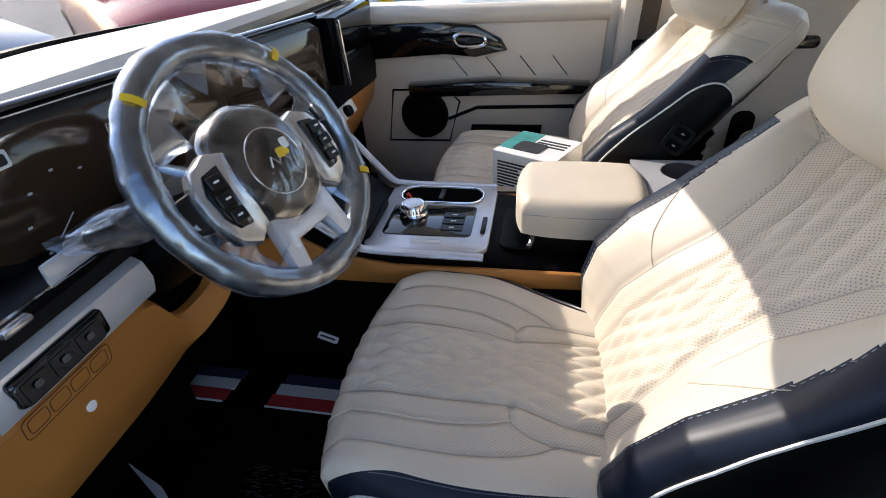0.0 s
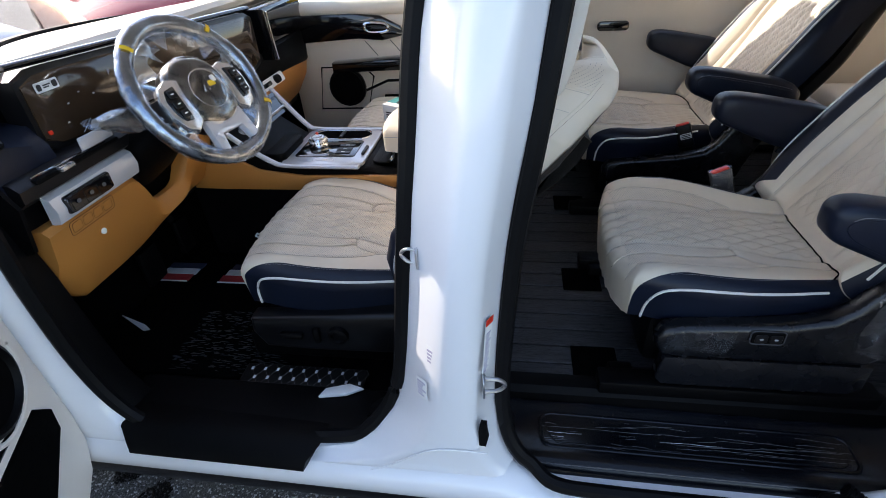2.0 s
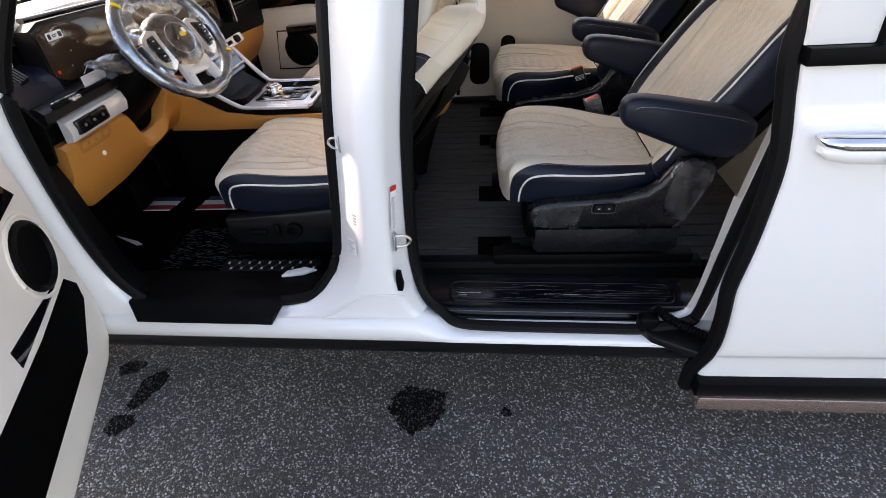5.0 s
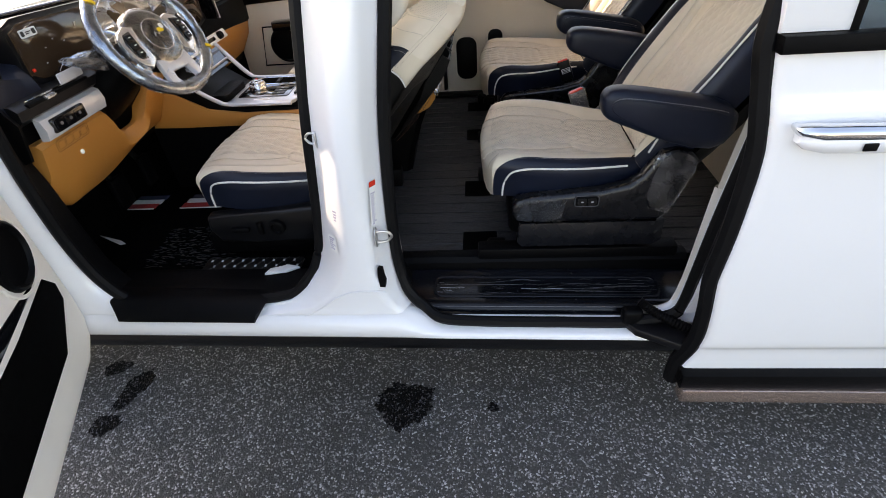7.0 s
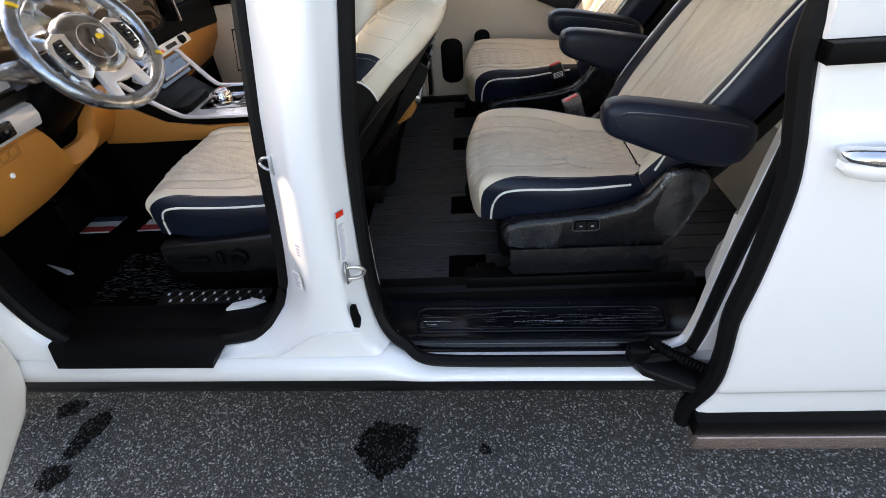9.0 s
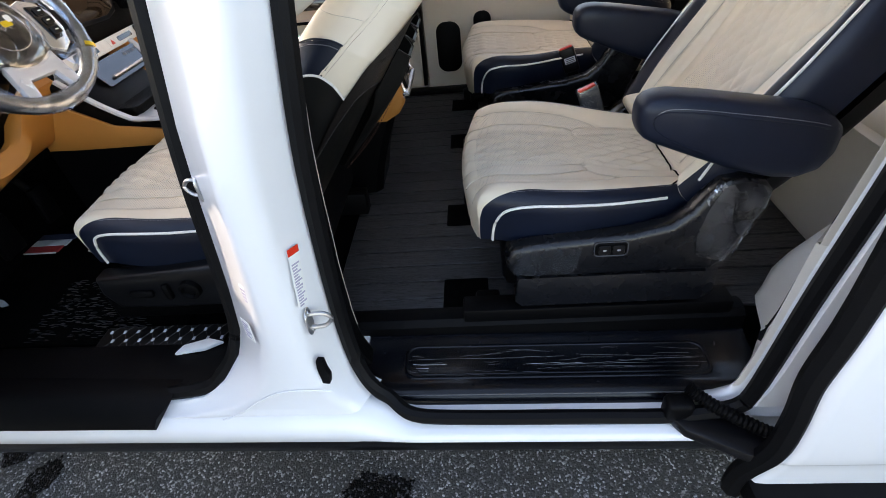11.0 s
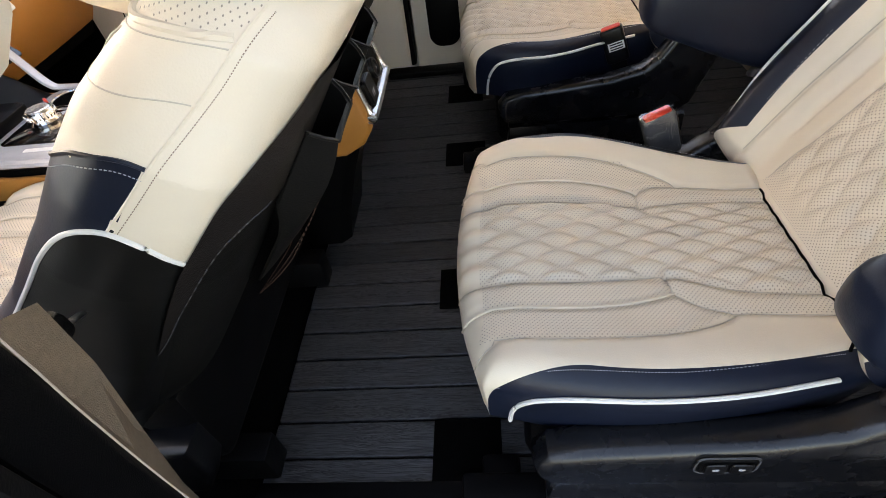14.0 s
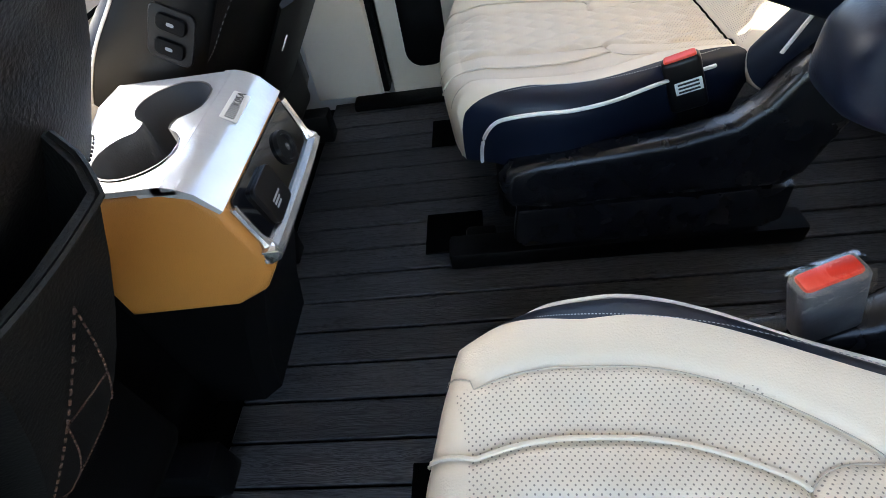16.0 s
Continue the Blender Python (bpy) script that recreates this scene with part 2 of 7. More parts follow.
WHEEL_FILM = film("crinkled_wheel_film", 0.66, (0.70, 0.80, 0.94), 18, 0.26, 0.004)
BUCKLE_FILM = film("clear_buckle_wrap", 0.95, (0.9, 0.95, 1.0), 20)
# Darker than the leather: shade of the seam grooves is in the thread colour
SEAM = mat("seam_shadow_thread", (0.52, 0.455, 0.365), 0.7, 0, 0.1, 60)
GLASS = glass_mat("window_glass")
PRIVACY = glass_mat("tinted_glass", (0.35, 0.42, 0.45))
ASPHALT = asphalt_mat("asphalt", (0.080, 0.080, 0.080), 6.4)
OIL = asphalt_mat("oily_asphalt", (0.0045, 0.0045, 0.005), 26.0, 0.06)
SHIELD = mat("seat_shield_plastic", (0.0055, 0.006, 0.008), 0.27, 0, 0.2, 9, 0.08, 900, spec=0.5, rvar=0.2)
# Lighter copy of the cream trim: the panels' missing light is in its colour
CREAM_LIT = mat("cream_trim_lit", (0.86, 0.79, 0.71), 0.5, 0, 0.04, 6, 0.25, 900)
VINYL = vinyl_mat("dark_wood_vinyl", (0.031, 0.0302, 0.0315))
RED_PAINT = mat("red_car_paint", (0.22, 0.010, 0.010), 0.2, 0.1, 0.03, 3, 0, coat=0.3)
GREY_PAINT = mat("silver_white_car_paint", (0.24, 0.26, 0.29), 0.25, 0.2, 0.03, 3, 0, coat=0.4)
DARK_GLASS = mat("dark_car_glass", (0.01, 0.012, 0.014), 0.05, 0, 0.1, 5, 0, coat=0.5)
TYRE = mat("tyre_rubber", (0.015, 0.015, 0.015), 0.8, 0, 0.2, 30, 0.4, 200)
TEAL = mat("teal_print", (0.05, 0.30, 0.28), 0.35, 0, 0.25, 18, 0)
SAND_BELT = mat("sand_webbing", (0.50, 0.42, 0.36), 0.75, 0, 0.06, 200, 0.4, 900)
# Sand webbing once more, darker: the shade behind the trim is in its colour
SHADED_BELT = mat("shaded_sand_webbing", (0.20, 0.148, 0.105), 0.8, 0, 0.1, 200, 0.5, 900)
BELT = mat("brown_webbing", (0.10, 0.075, 0.055), 0.8, 0, 0.1, 200, 0.6, 900)


# ---- building helpers ----
def thing(name, label, category, base=(0, 0, 0), group="", kind=""):
    """A top-level thing: an Empty at its base that holds the parts."""
    ob = new(name)
    ob.empty_display_size = 0.05
    ob.location = base
    return tagged(ob, label, category, group, kind)


def mesh_from(data, name, mats):
    me = bpy.data.meshes.new(name)
    if isinstance(data, bmesh.types.BMesh):
        data.normal_update()
        data.to_mesh(me)
        data.free()
    else:
        me.from_pydata([tuple(v) for v in data[0]], [], data[1])
        if len(data) > 2:
            me.polygons.foreach_set("material_index", data[2])
    for m in mats if isinstance(mats, (list, tuple)) else [mats]:
        me.materials.append(m)
    return me


def part(name, data, mats, parent=None, label="", m=None, smooth=True, angle=40, kind=""):
    """Links one mesh under a thing or a part; its vertices are in world metres, or in the frame m."""
    me = mesh_from(data, name, mats)
    if smooth:
        me.shade_smooth()
        if angle < 180:
            me.set_sharp_from_angle(angle=radians(angle))
    ob = new(name, me)
    if parent is not None:
        ob.parent = parent
        if parent.parent is None:
            ob.matrix_parent_inverse = Matrix.Translation(parent.location).inverted()
        else:
            ob.matrix_parent_inverse = parent.matrix_basis.inverted()
    if m is not None:
        ob.matrix_basis = m
    return tagged(ob, label, "", "", kind)


def spline(pts, n=8, closed=False):
    """Catmull-Rom through the points."""
    P = [Vector(p) for p in pts]
    out, k = [], len(P)
    for i in range(k if closed else k - 1):
        if closed:
            a, b, c, d = P[i - 1], P[i], P[(i + 1) % k], P[(i + 2) % k]
        else:
            a, b, c, d = P[max(i - 1, 0)], P[i], P[i + 1], P[min(i + 2, k - 1)]
        for j in range(n):
            t = j / n
            out.append(0.5 * ((2 * b) + (c - a) * t + (2 * a - 5 * b + 4 * c - d) * t * t + (3 * b - a - 3 * c + d) * t ** 3))
    if not closed:
        out.append(P[-1])
    return out


def tube(pts, r, n=8, closed=False, flat=1.0, up=(0, 0, 1)):
    """A swept round (or flattened) tube along the points."""
    P = [Vector(p) for p in pts]
    k, V, F = len(P), [], []
    for i, p in enumerate(P):
        if closed:
            d = P[(i + 1) % k] - P[i - 1]
        else:
            d = P[min(i + 1, k - 1)] - P[max(i - 1, 0)]
        d.normalize()
        u = Vector(up)
        if abs(d.dot(u)) > 0.95:
            u = Vector((1, 0, 0)) if abs(d.x) < 0.9 else Vector((0, 1, 0))
        a = d.cross(u).normalized()
        b = a.cross(d)
        rr = r[i] if isinstance(r, (list, tuple)) else r
        for j in range(n):
            t = 2 * math.pi * j / n
            V.append(p + a * (rr * math.cos(t)) + b * (rr * flat * math.sin(t)))
    for i in range(k if closed else k - 1):
        for j in range(n):
            q = (i + 1) % k
            F.append((i * n + j, i * n + (j + 1) % n, q * n + (j + 1) % n, q * n + j))
    if not closed:
        F.append(tuple(range(n))[::-1])
        F.append(tuple((k - 1) * n + j for j in range(n)))
    return V, F


def loft(rings, caps=True, closed=True):
    """A skin over rings of equal length."""
    n, V, F = len(rings[0]), [], []
    for r in rings:
        V += [Vector(p) for p in r]
    for i in range(len(rings) - 1):
        for j in range(n if closed else n - 1):
            F.append((i * n + j, i * n + (j + 1) % n, (i + 1) * n + (j + 1) % n, (i + 1) * n + j))
    if caps and closed:
        F.append(tuple(range(n))[::-1])
        F.append(tuple((len(rings) - 1) * n + j for j in range(n)))
    return V, F


def join(*meshes):
    V, F = [], []
    for v, f in meshes:
        o = len(V)
        V += list(v)
        F += [tuple(i + o for i in q) for q in f]
    return V, F


def bm_of(data):
    bm = bmesh.new()
    vs = [bm.verts.new(v) for v in data[0]]
    for f in data[1]:
        try:
            bm.faces.new([vs[i] for i in f])
        except ValueError:
            pass
    bmesh.ops.recalc_face_normals(bm, faces=bm.faces)
    return bm


def rbox(c, s, r=0.004, seg=2, m=None):
    """A box with rounded edges: centre, full size, radius."""
    bm = bmesh.new()
    bmesh.ops.create_cube(bm, size=1.0, matrix=Matrix.Translation(c) @ Matrix.Diagonal((*s, 1)))
    if r:
        bmesh.ops.bevel(bm, geom=list(bm.edges), offset=min(r, min(s) * 0.49), segments=seg, affect="EDGES", profile=0.5)
    if m is not None:
        bmesh.ops.transform(bm, matrix=m, verts=bm.verts)
    return bm


def prism(pts, axis, a, b, r=0.0, seg=2):
    """A polygon in the plane across an axis, given thickness from a to b, with rounded edges."""
    i = "xyz".index(axis)

    def put(p, v):
        q = list(p)
        q.insert(i, v)
        return q
    bm = bmesh.new()
    lo = [bm.verts.new(put(p, a)) for p in pts]
    hi = [bm.verts.new(put(p, b)) for p in pts]
    k = len(pts)
    bm.faces.new(lo)
    bm.faces.new(hi[::-1])
    for j in range(k):
        bm.faces.new((lo[j], lo[(j + 1) % k], hi[(j + 1) % k], hi[j]))
    bmesh.ops.recalc_face_normals(bm, faces=bm.faces)
    if r:
        caps = set(bm.verts)
        eds = [e for e in bm.edges if (e.verts[0] in lo) == (e.verts[1] in lo)]
        bmesh.ops.bevel(bm, geom=eds, offset=r, segments=seg, affect="EDGES", profile=0.5)
    return bm


def rounded(w, h, r, n=5, cx=0.0, cy=0.0):
    """A rounded rectangle as a list of 2D points."""
    out = []
    for sx, sy, a0 in ((1, 1, 0), (-1, 1, 90), (-1, -1, 180), (1, -1, 270)):
        for i in range(n + 1):
            a = radians(a0 + 90 * i / n)
            out.append((cx + sx * (w / 2 - r) + r * math.cos(a), cy + sy * (h / 2 - r) + r * math.sin(a)))
    return out


def ring_pad(hx, hy, R, skirt, top, n_in=30, n_roll=6, n_sk=4, k=0.35, taper=0.0, shape=None, slide=None):
    """A padded block over a rounded-rectangle plan: a top surface, a rolled edge of radius R and straight sides.
    Returns vertices, faces, for each face (ring, x, y, z, row, column), and the surface as a function of direction and ring."""
    N = n_in + n_roll + n_sk

    def at(a, b, m, slid=True):
        if slide and slid and m > n_in:
            m = n_in + (N - n_in) * slide(a, b, (m - n_in) / (N - n_in))
        s = min(m, n_in) / n_in
        sa = a * s * math.sqrt(1 - k * s * s * b * b / 2)
        sb = b * s * math.sqrt(1 - k * s * s * a * a / 2)
        x, y = (hx - R) * sa, (hy - R) * sb
        drop, out = 0.0, 0.0
        if m > n_in:
            th = min(1, (m - n_in) / n_roll) * math.pi / 2
            out, drop = R * math.sin(th), R * (1 - math.cos(th))
            if m > n_in + n_roll:
                q = (m - n_in - n_roll) / n_sk
                drop += skirt * q
                out -= taper * q
        nx, ny = a * a * a, b * b * b
        l = math.hypot(nx, ny) or 1.0
        p = (x + out * nx / l, y + out * ny / l, top(x, y) - drop)
        return shape(*p) if shape else p

    idx, V, F, info = {}, [], [], []
    for i in range(-N, N + 1):
        for j in range(-N, N + 1):
            m = max(abs(i), abs(j))
            idx[i, j] = len(V)
            V.append(at(*((i / m, j / m) if m else (0.0, 0.0)), m))
    for i in range(-N, N):
        for j in range(-N, N):
            a, b, c, d = idx[i, j], idx[i + 1, j], idx[i + 1, j + 1], idx[i, j + 1]
            ca, cb = i + 0.5, j + 0.5
            if ca == cb:
                new_f = (((a, b, c), 0.2, -0.2), ((a, c, d), -0.2, 0.2))
            elif ca == -cb:
                new_f = (((a, b, d), -0.2, -0.2), ((b, c, d), 0.2, 0.2))
            else:
                new_f = (((a, b, c, d), 0.0, 0.0),)
            for f, da, db in new_f:
                F.append(f)
                p = [sum(V[v][q] for v in f) / len(f) for q in range(3)]
                info.append((max(abs(ca), abs(cb)), p[0], p[1], p[2], ca + da, cb + db))
    return V, F, info, at


def ride(at, pts, off=0.002, n=4):
    """A smooth line that rides on a pad: points are (a, b, ring), pushed outwards a little."""
    out = []
    for a, b, m in pts:
        p = Vector(at(a, b, m))
        nx, ny = a ** 3, b ** 3
        l = math.hypot(nx, ny) or 1.0
        out.append(p + Vector((nx / l, ny / l, 0)) * off)
    return spline(out, n)


def dashes(pts, r=0.0009):
    """Short stitches along a line."""
    return join(*[tube(pts[i:i + 2], r, 4) for i in range(0, len(pts) - 1, 2)])


def split(V, F, info, cls):
    """Sorts faces by class; returns for each class a mesh of its own (with material indices)."""
    out = {}
    for f, q in zip(F, info):
        key, mi = cls(*q)
        vs, fs, ms, mp = out.setdefault(key, ([], [], [], {}))
        g = []
        for v in f:
            if v not in mp:
                mp[v] = len(vs)
                vs.append(V[v])
            g.append(mp[v])
        fs.append(tuple(g))
        ms.append(mi)
    return {k: (v[0], v[1], v[2]) for k, v in out.items()}


def sstep(a, b, x):
    t = min(1, max(0, (x - a) / (b - a)))
    return t * t * (3 - 2 * t)


def groove(d, w=0.004):
    return math.exp(-(d / w) ** 2)


# ---- ground and body of the van ----
def ground():
    bm = bmesh.new()
    bmesh.ops.create_grid(bm, x_segments=8, y_segments=8, size=400)
    ob = part("ground", bm, ASPHALT, None, smooth=False)
    tagged(ob, "dark grey worn asphalt with light stone chips", "ground", "", "structure")


def stain(cx, cy, w, h, turn, seed):
    """A dark irregular oily patch lying on the asphalt."""
    rng = random.Random(seed)
    ph = [rng.uniform(0, 6.28) for _ in range(6)]
    n, rings = 144, []
    for z, k in ((0.0005, 1.0), (0.003, 0.985), (0.003, 0.5)):
        ring = []
        for i in range(n):
            t = 2 * math.pi * i / n
            r = 1 + 0.09 * math.sin(3 * t + ph[0]) + 0.07 * math.sin(5 * t + ph[1]) + 0.05 * math.sin(9 * t + ph[2]) + 0.05 * math.sin(17 * t + ph[3]) + 0.04 * math.sin(29 * t + ph[4]) + 0.03 * math.sin(43 * t + ph[5])
            x, y = r * k * w / 2 * math.cos(t), r * k * h / 2 * math.sin(t)
            c, s = math.cos(turn), math.sin(turn)
            ring.append((cx + c * x - s * y, cy + s * x + c * y, z))
        rings.append(ring)
    ob = part("oil_stain", loft(rings), OIL, None)
    tagged(ob, "dark damp oil stain soaked into grey asphalt", "stain", "stains on the ground")


ground()
stain(0.005, -0.845, 0.175, 0.165, 0.2, 1)
stain(-0.935, -0.79, 0.075, 0.165, -0.25, 2)
stain(-0.955, -0.93, 0.09, 0.075, 0.3, 3)
stain(-1.05, -0.70, 0.09, 0.06, 0.3, 4)
stain(0.285, -0.855, 0.032, 0.036, 0.3, 5)

van = thing("minivan", "white minivan with the driver door and side door open", "minivan", (0.3, 0, 0))


def xs(pts, z):
    """Interpolates x over a table of (z, x)."""
    for (z0, a), (z1, b) in zip(pts, pts[1:]):
        if z1 <= z <= z0:
            t = (z - z0) / (z1 - z0)
            return a + (b - a) * t
    return pts[0][1] if z > pts[0][0] else pts[-1][1]


def lift(x):
    """The rocker falls a little towards the rear."""
    return -0.022 * (x + 0.1)


B_FRONT = [(1.62, 0.06), (1.40, -0.030), (1.20, -0.070), (1.05, -0.086), (0.90, -0.104), (0.70, -0.128), (0.60, -0.144), (0.53, -0.170), (0.48, -0.210), (0.445, -0.262), (0.425, -0.34), (0.415, -0.42)]
B_REAR = [(1.62, 0.150), (1.40, 0.116), (1.20, 0.088), (1.115, 0.077), (1.06, 0.069), (1.0, 0.059), (0.92, 0.048), (0.80, 0.039), (0.70, 0.033), (0.56, 0.029), (0.47, 0.046), (0.43, 0.068), (0.405, 0.095), (0.392, 0.14), (0.386, 0.20)]


def y_out(z):
    """The outer skin of the body side leans in above the belt."""
    return -0.868 + 0.22 * max(0, z - 0.95) ** 1.2 + 0.05 * max(0, 0.5 - z)


def jamb(z):
    """How far the rear jamb of the pillar runs inwards from the skin."""
    return max(0.055, 0.078 - 0.22 * max(0, z - 0.95) ** 1.2)


def b_pillar():
    rings = []
    zs = [1.62, 1.5, 1.4, 1.3, 1.2, 1.12, 1.05, 0.98, 0.9, 0.8, 0.7, 0.65, 0.6, 0.56, 0.53, 0.505, 0.48, 0.462, 0.445, 0.435, 0.425, 0.42, 0.415]
    for z in zs:
        f, r = xs(B_FRONT, z), xs(B_REAR, z)
        y = y_out(z)
        w = r - f
        k = 0.030 * (1 - sstep(0.44, 0.56, z))
        rings.append([
            (f + 0.012, y + 0.090 - k, z), (f, y + 0.078 - k, z), (f + 0.008, y + 0.058 - k, z), (f + min(0.052, w * 0.34), y + 0.024, z), (f + min(0.070, w * 0.43), y + 0.005, z),
            (f + min(0.088, w * 0.52), y, z), (r - min(0.05, w * 0.33), y + 0.001, z), (r - min(0.034, w * 0.24), y + 0.008, z), (r - min(0.028, w * 0.18), y + 0.022, z),
            (r - 0.006, y + jamb(z) - 0.012, z), (r, y + jamb(z), z), (r - 0.012, y + jamb(z) + 0.006, z)])
    return loft(rings)


part("b_pillar", b_pillar(), WHITE, van, "white painted door pillar", angle=60)


FRONT_SILL = ((-0.74, 0.36), (-0.80, 0.415), (-0.825, 0.420), (-0.845, 0.415), (-0.872, 0.398), (-0.880, 0.375), (-0.880, 0.350), (-0.872, 0.338), (-0.80, 0.335), (-0.74, 0.335))
REAR_SILL = ((-0.74, 0.330), (-0.79, 0.372), (-0.828, 0.372), (-0.836, 0.368), (-0.845, 0.362), (-0.872, 0.362), (-0.880, 0.357), (-0.880, 0.345), (-0.80, 0.335), (-0.74, 0.330))


def rocker():
    rings = []
    for i in range(81):
        x = -1.05 + 2.0 * i / 80
        k = sstep(0.02, 0.16, x)
        rings.append([(x, a[0] + (b[0] - a[0]) * k, a[1] + (b[1] - a[1]) * k + lift(x)) for a, b in zip(FRONT_SILL, REAR_SILL)])
    return loft(rings)


part("rocker_panel", rocker(), WHITE, van, "white painted sill under the door openings", angle=60)
part("sill_moulding", loft([[(x, y, z + lift(x)) for y, z in ((-0.70, 0.335), (-0.868, 0.337), (-0.872, 0.325), (-0.862, 0.285), (-0.84, 0.262), (-0.70, 0.24))] for x in [-1.05 + 0.05 * i for i in range(41)]]), SATIN_BLACK, van, "black plastic lower sill moulding")

A_EDGE = [(1.62, -0.35), (1.30, -0.60), (1.15, -0.735), (1.00, -0.80), (0.85, -0.815), (0.70, -0.815), (0.60, -0.805), (0.52, -0.785), (0.46, -0.75), (0.43, -0.70), (0.415, -0.62)]


def hinge_pillar():
    rings = []
    for z in (1.10, 1.0, 0.92, 0.85, 0.78, 0.70, 0.60, 0.55, 0.52, 0.49, 0.46, 0.445, 0.43, 0.42, 0.415):
        r = xs(A_EDGE, z)
        f = -1.06
        y = -0.86
        rings.append([(f, y + 0.05, z), (f, y + 0.02, z), (f + 0.05, y, z), (r - 0.055, y, z), (r - 0.022, y + 0.012, z), (r - 0.004, y + 0.03, z), (r, y + 0.045, z), (r - 0.01, y + 0.05, z)])
    return loft(rings)


part("hinge_pillar", hinge_pillar(), WHITE, van, "white painted hinge pillar", angle=60)
for s in (-1, 1):
    up = spline([(-1.10, s * 0.83, 1.06), (-0.90, s * 0.80, 1.20), (-0.75, s * 0.75, 1.38), (-0.58, s * 0.68, 1.50), (-0.30, s * 0.66, 1.58), (0.1, s * 0.66, 1.62), (1.0, s * 0.66, 1.62)], 6)
    part("a_pillar", tube(up, 0.045, 10, flat=1.3), WHITE, van)
# Unseen roof; its front edge is drawn forward to shade the rear seats
part("roof", loft([[(x, y, zr + 0.07 * (1 - (y / 0.72) ** 2) + dz) for y, dz in [(-0.70 + 0.1167 * i, 0.0) for i in range(13)] + [(0.70 - 0.1167 * i, -0.05) for i in range(13)]] for x, zr in ((-0.75, 1.385), (-0.60, 1.45), (-0.40, 1.535), (0.0, 1.63), (0.5, 1.66), (1.5, 1.66), (2.6, 1.62))]), [WHITE], van)


def seal(pts, r=0.013, name="door_seal"):
    return part(name, tube(spline(pts, 5), r, 8), RUBBER, van, "black rubber door seal")


# seals run round both doorways
seal([(xs(A_EDGE, z) + 0.012, -0.825, z) for z in (1.25, 1.10, 1.0, 0.85, 0.70, 0.60, 0.52, 0.46, 0.435)] + [(-0.66, -0.822, 0.432), (-0.5, -0.82, 0.430), (-0.40, -0.82, 0.432)]
     + [(xs(B_FRONT, z) - 0.007, -0.822 + 0.030 * sstep(0.44, 0.56, z) + (0.22 * max(0, z - 0.95) ** 1.2), z) for z in (0.452, 0.48, 0.53, 0.60, 0.70, 0.90, 1.05, 1.20, 1.40, 1.6)], 0.0145)
C_EDGE = [(1.6, 0.95), (1.40, 0.895), (1.20, 0.845), (1.0, 0.805), (0.85, 0.787), (0.70, 0.772), (0.60, 0.764), (0.50, 0.757), (0.43, 0.750), (0.40, 0.738), (0.385, 0.71), (0.375, 0.66)]
seal([(xs(B_REAR, z) + 0.012, y_out(z) + jamb(z) * sstep(0.36, 0.55, z) + 0.033 * (1 - sstep(0.36, 0.55, z)), z) for z in (1.6, 1.4, 1.2, 1.05, 0.9, 0.7, 0.55, 0.47, 0.43, 0.405)] + [(0.15, -0.846, 0.383), (0.25, -0.848, 0.372), (0.45, -0.848, 0.366), (0.62, -0.848, 0.362)]
     + [(xs(C_EDGE, z) + 0.012, -0.852 + (0.22 * max(0, z - 0.95) ** 1.2), z) for z in (0.375, 0.385, 0.40, 0.43, 0.50, 0.60, 0.70, 0.85, 1.0, 1.2, 1.4, 1.6)], 0.0145)


def rear_quarter():
    rings = []
    for z in (1.62, 1.4, 1.2, 1.1, 1.0, 0.9, 0.8, 0.7, 0.6, 0.5, 0.43, 0.40, 0.385, 0.375):
        f = xs(C_EDGE, z)
        y = y_out(z)
        rings.append([(f + 0.012, y + 0.055, z), (f, y + 0.045, z), (f + 0.012, y + 0.034, z), (f + 0.07, y + 0.026, z), (f + 0.10, y + 0.004, z), (f + 0.14, y, z), (2.6, y, z), (2.6, y + 0.055, z)])
    return loft(rings)


part("rear_quarter", rear_quarter(), WHITE, van, "white painted rear body side", angle=60)
# far side, nose and tail close the body
part("far_body_side", bm_of(join(*[loft([[(x0, 0.79, z0), (x0, 0.88, z0), (x0, 0.88, z1), (x0, 0.79, z1)], [(x1, 0.79, z0), (x1, 0.88, z0), (x1, 0.88, z1), (x1, 0.79, z1)]]) for x0, x1, z0, z1 in ((-1.05, 2.6, 0.3, 1.055), (-0.10, 0.08, 1.055, 1.66), (0.95, 1.05, 1.055, 1.66), (2.3, 2.6, 1.055, 1.66))])), WHITE, van, smooth=False)
part("tailgate", prism([(-0.86, 0.3), (0.86, 0.3), (0.80, 1.1), (0.70, 1.68), (-0.70, 1.68), (-0.80, 1.1)], "x", 2.6, 2.7, 0.02), WHITE, van)
nose = [[(-1.08, y, z) for y, z in ((-0.86, 0.3), (0.86, 0.3), (0.86, 0.90), (0.5, 0.97), (0, 0.99), (-0.5, 0.97), (-0.86, 0.90))], [(-1.5, y, z) for y, z in ((-0.88, 0.3), (0.88, 0.3), (0.88, 0.80), (0.5, 0.88), (0, 0.90), (-0.5, 0.88), (-0.88, 0.80))], [(-1.95, y, z) for y, z in ((-0.78, 0.3), (0.78, 0.3), (0.78, 0.66), (0.5, 0.72), (0, 0.74), (-0.5, 0.72), (-0.78, 0.66))]]
part("bonnet", loft(nose), WHITE, van)
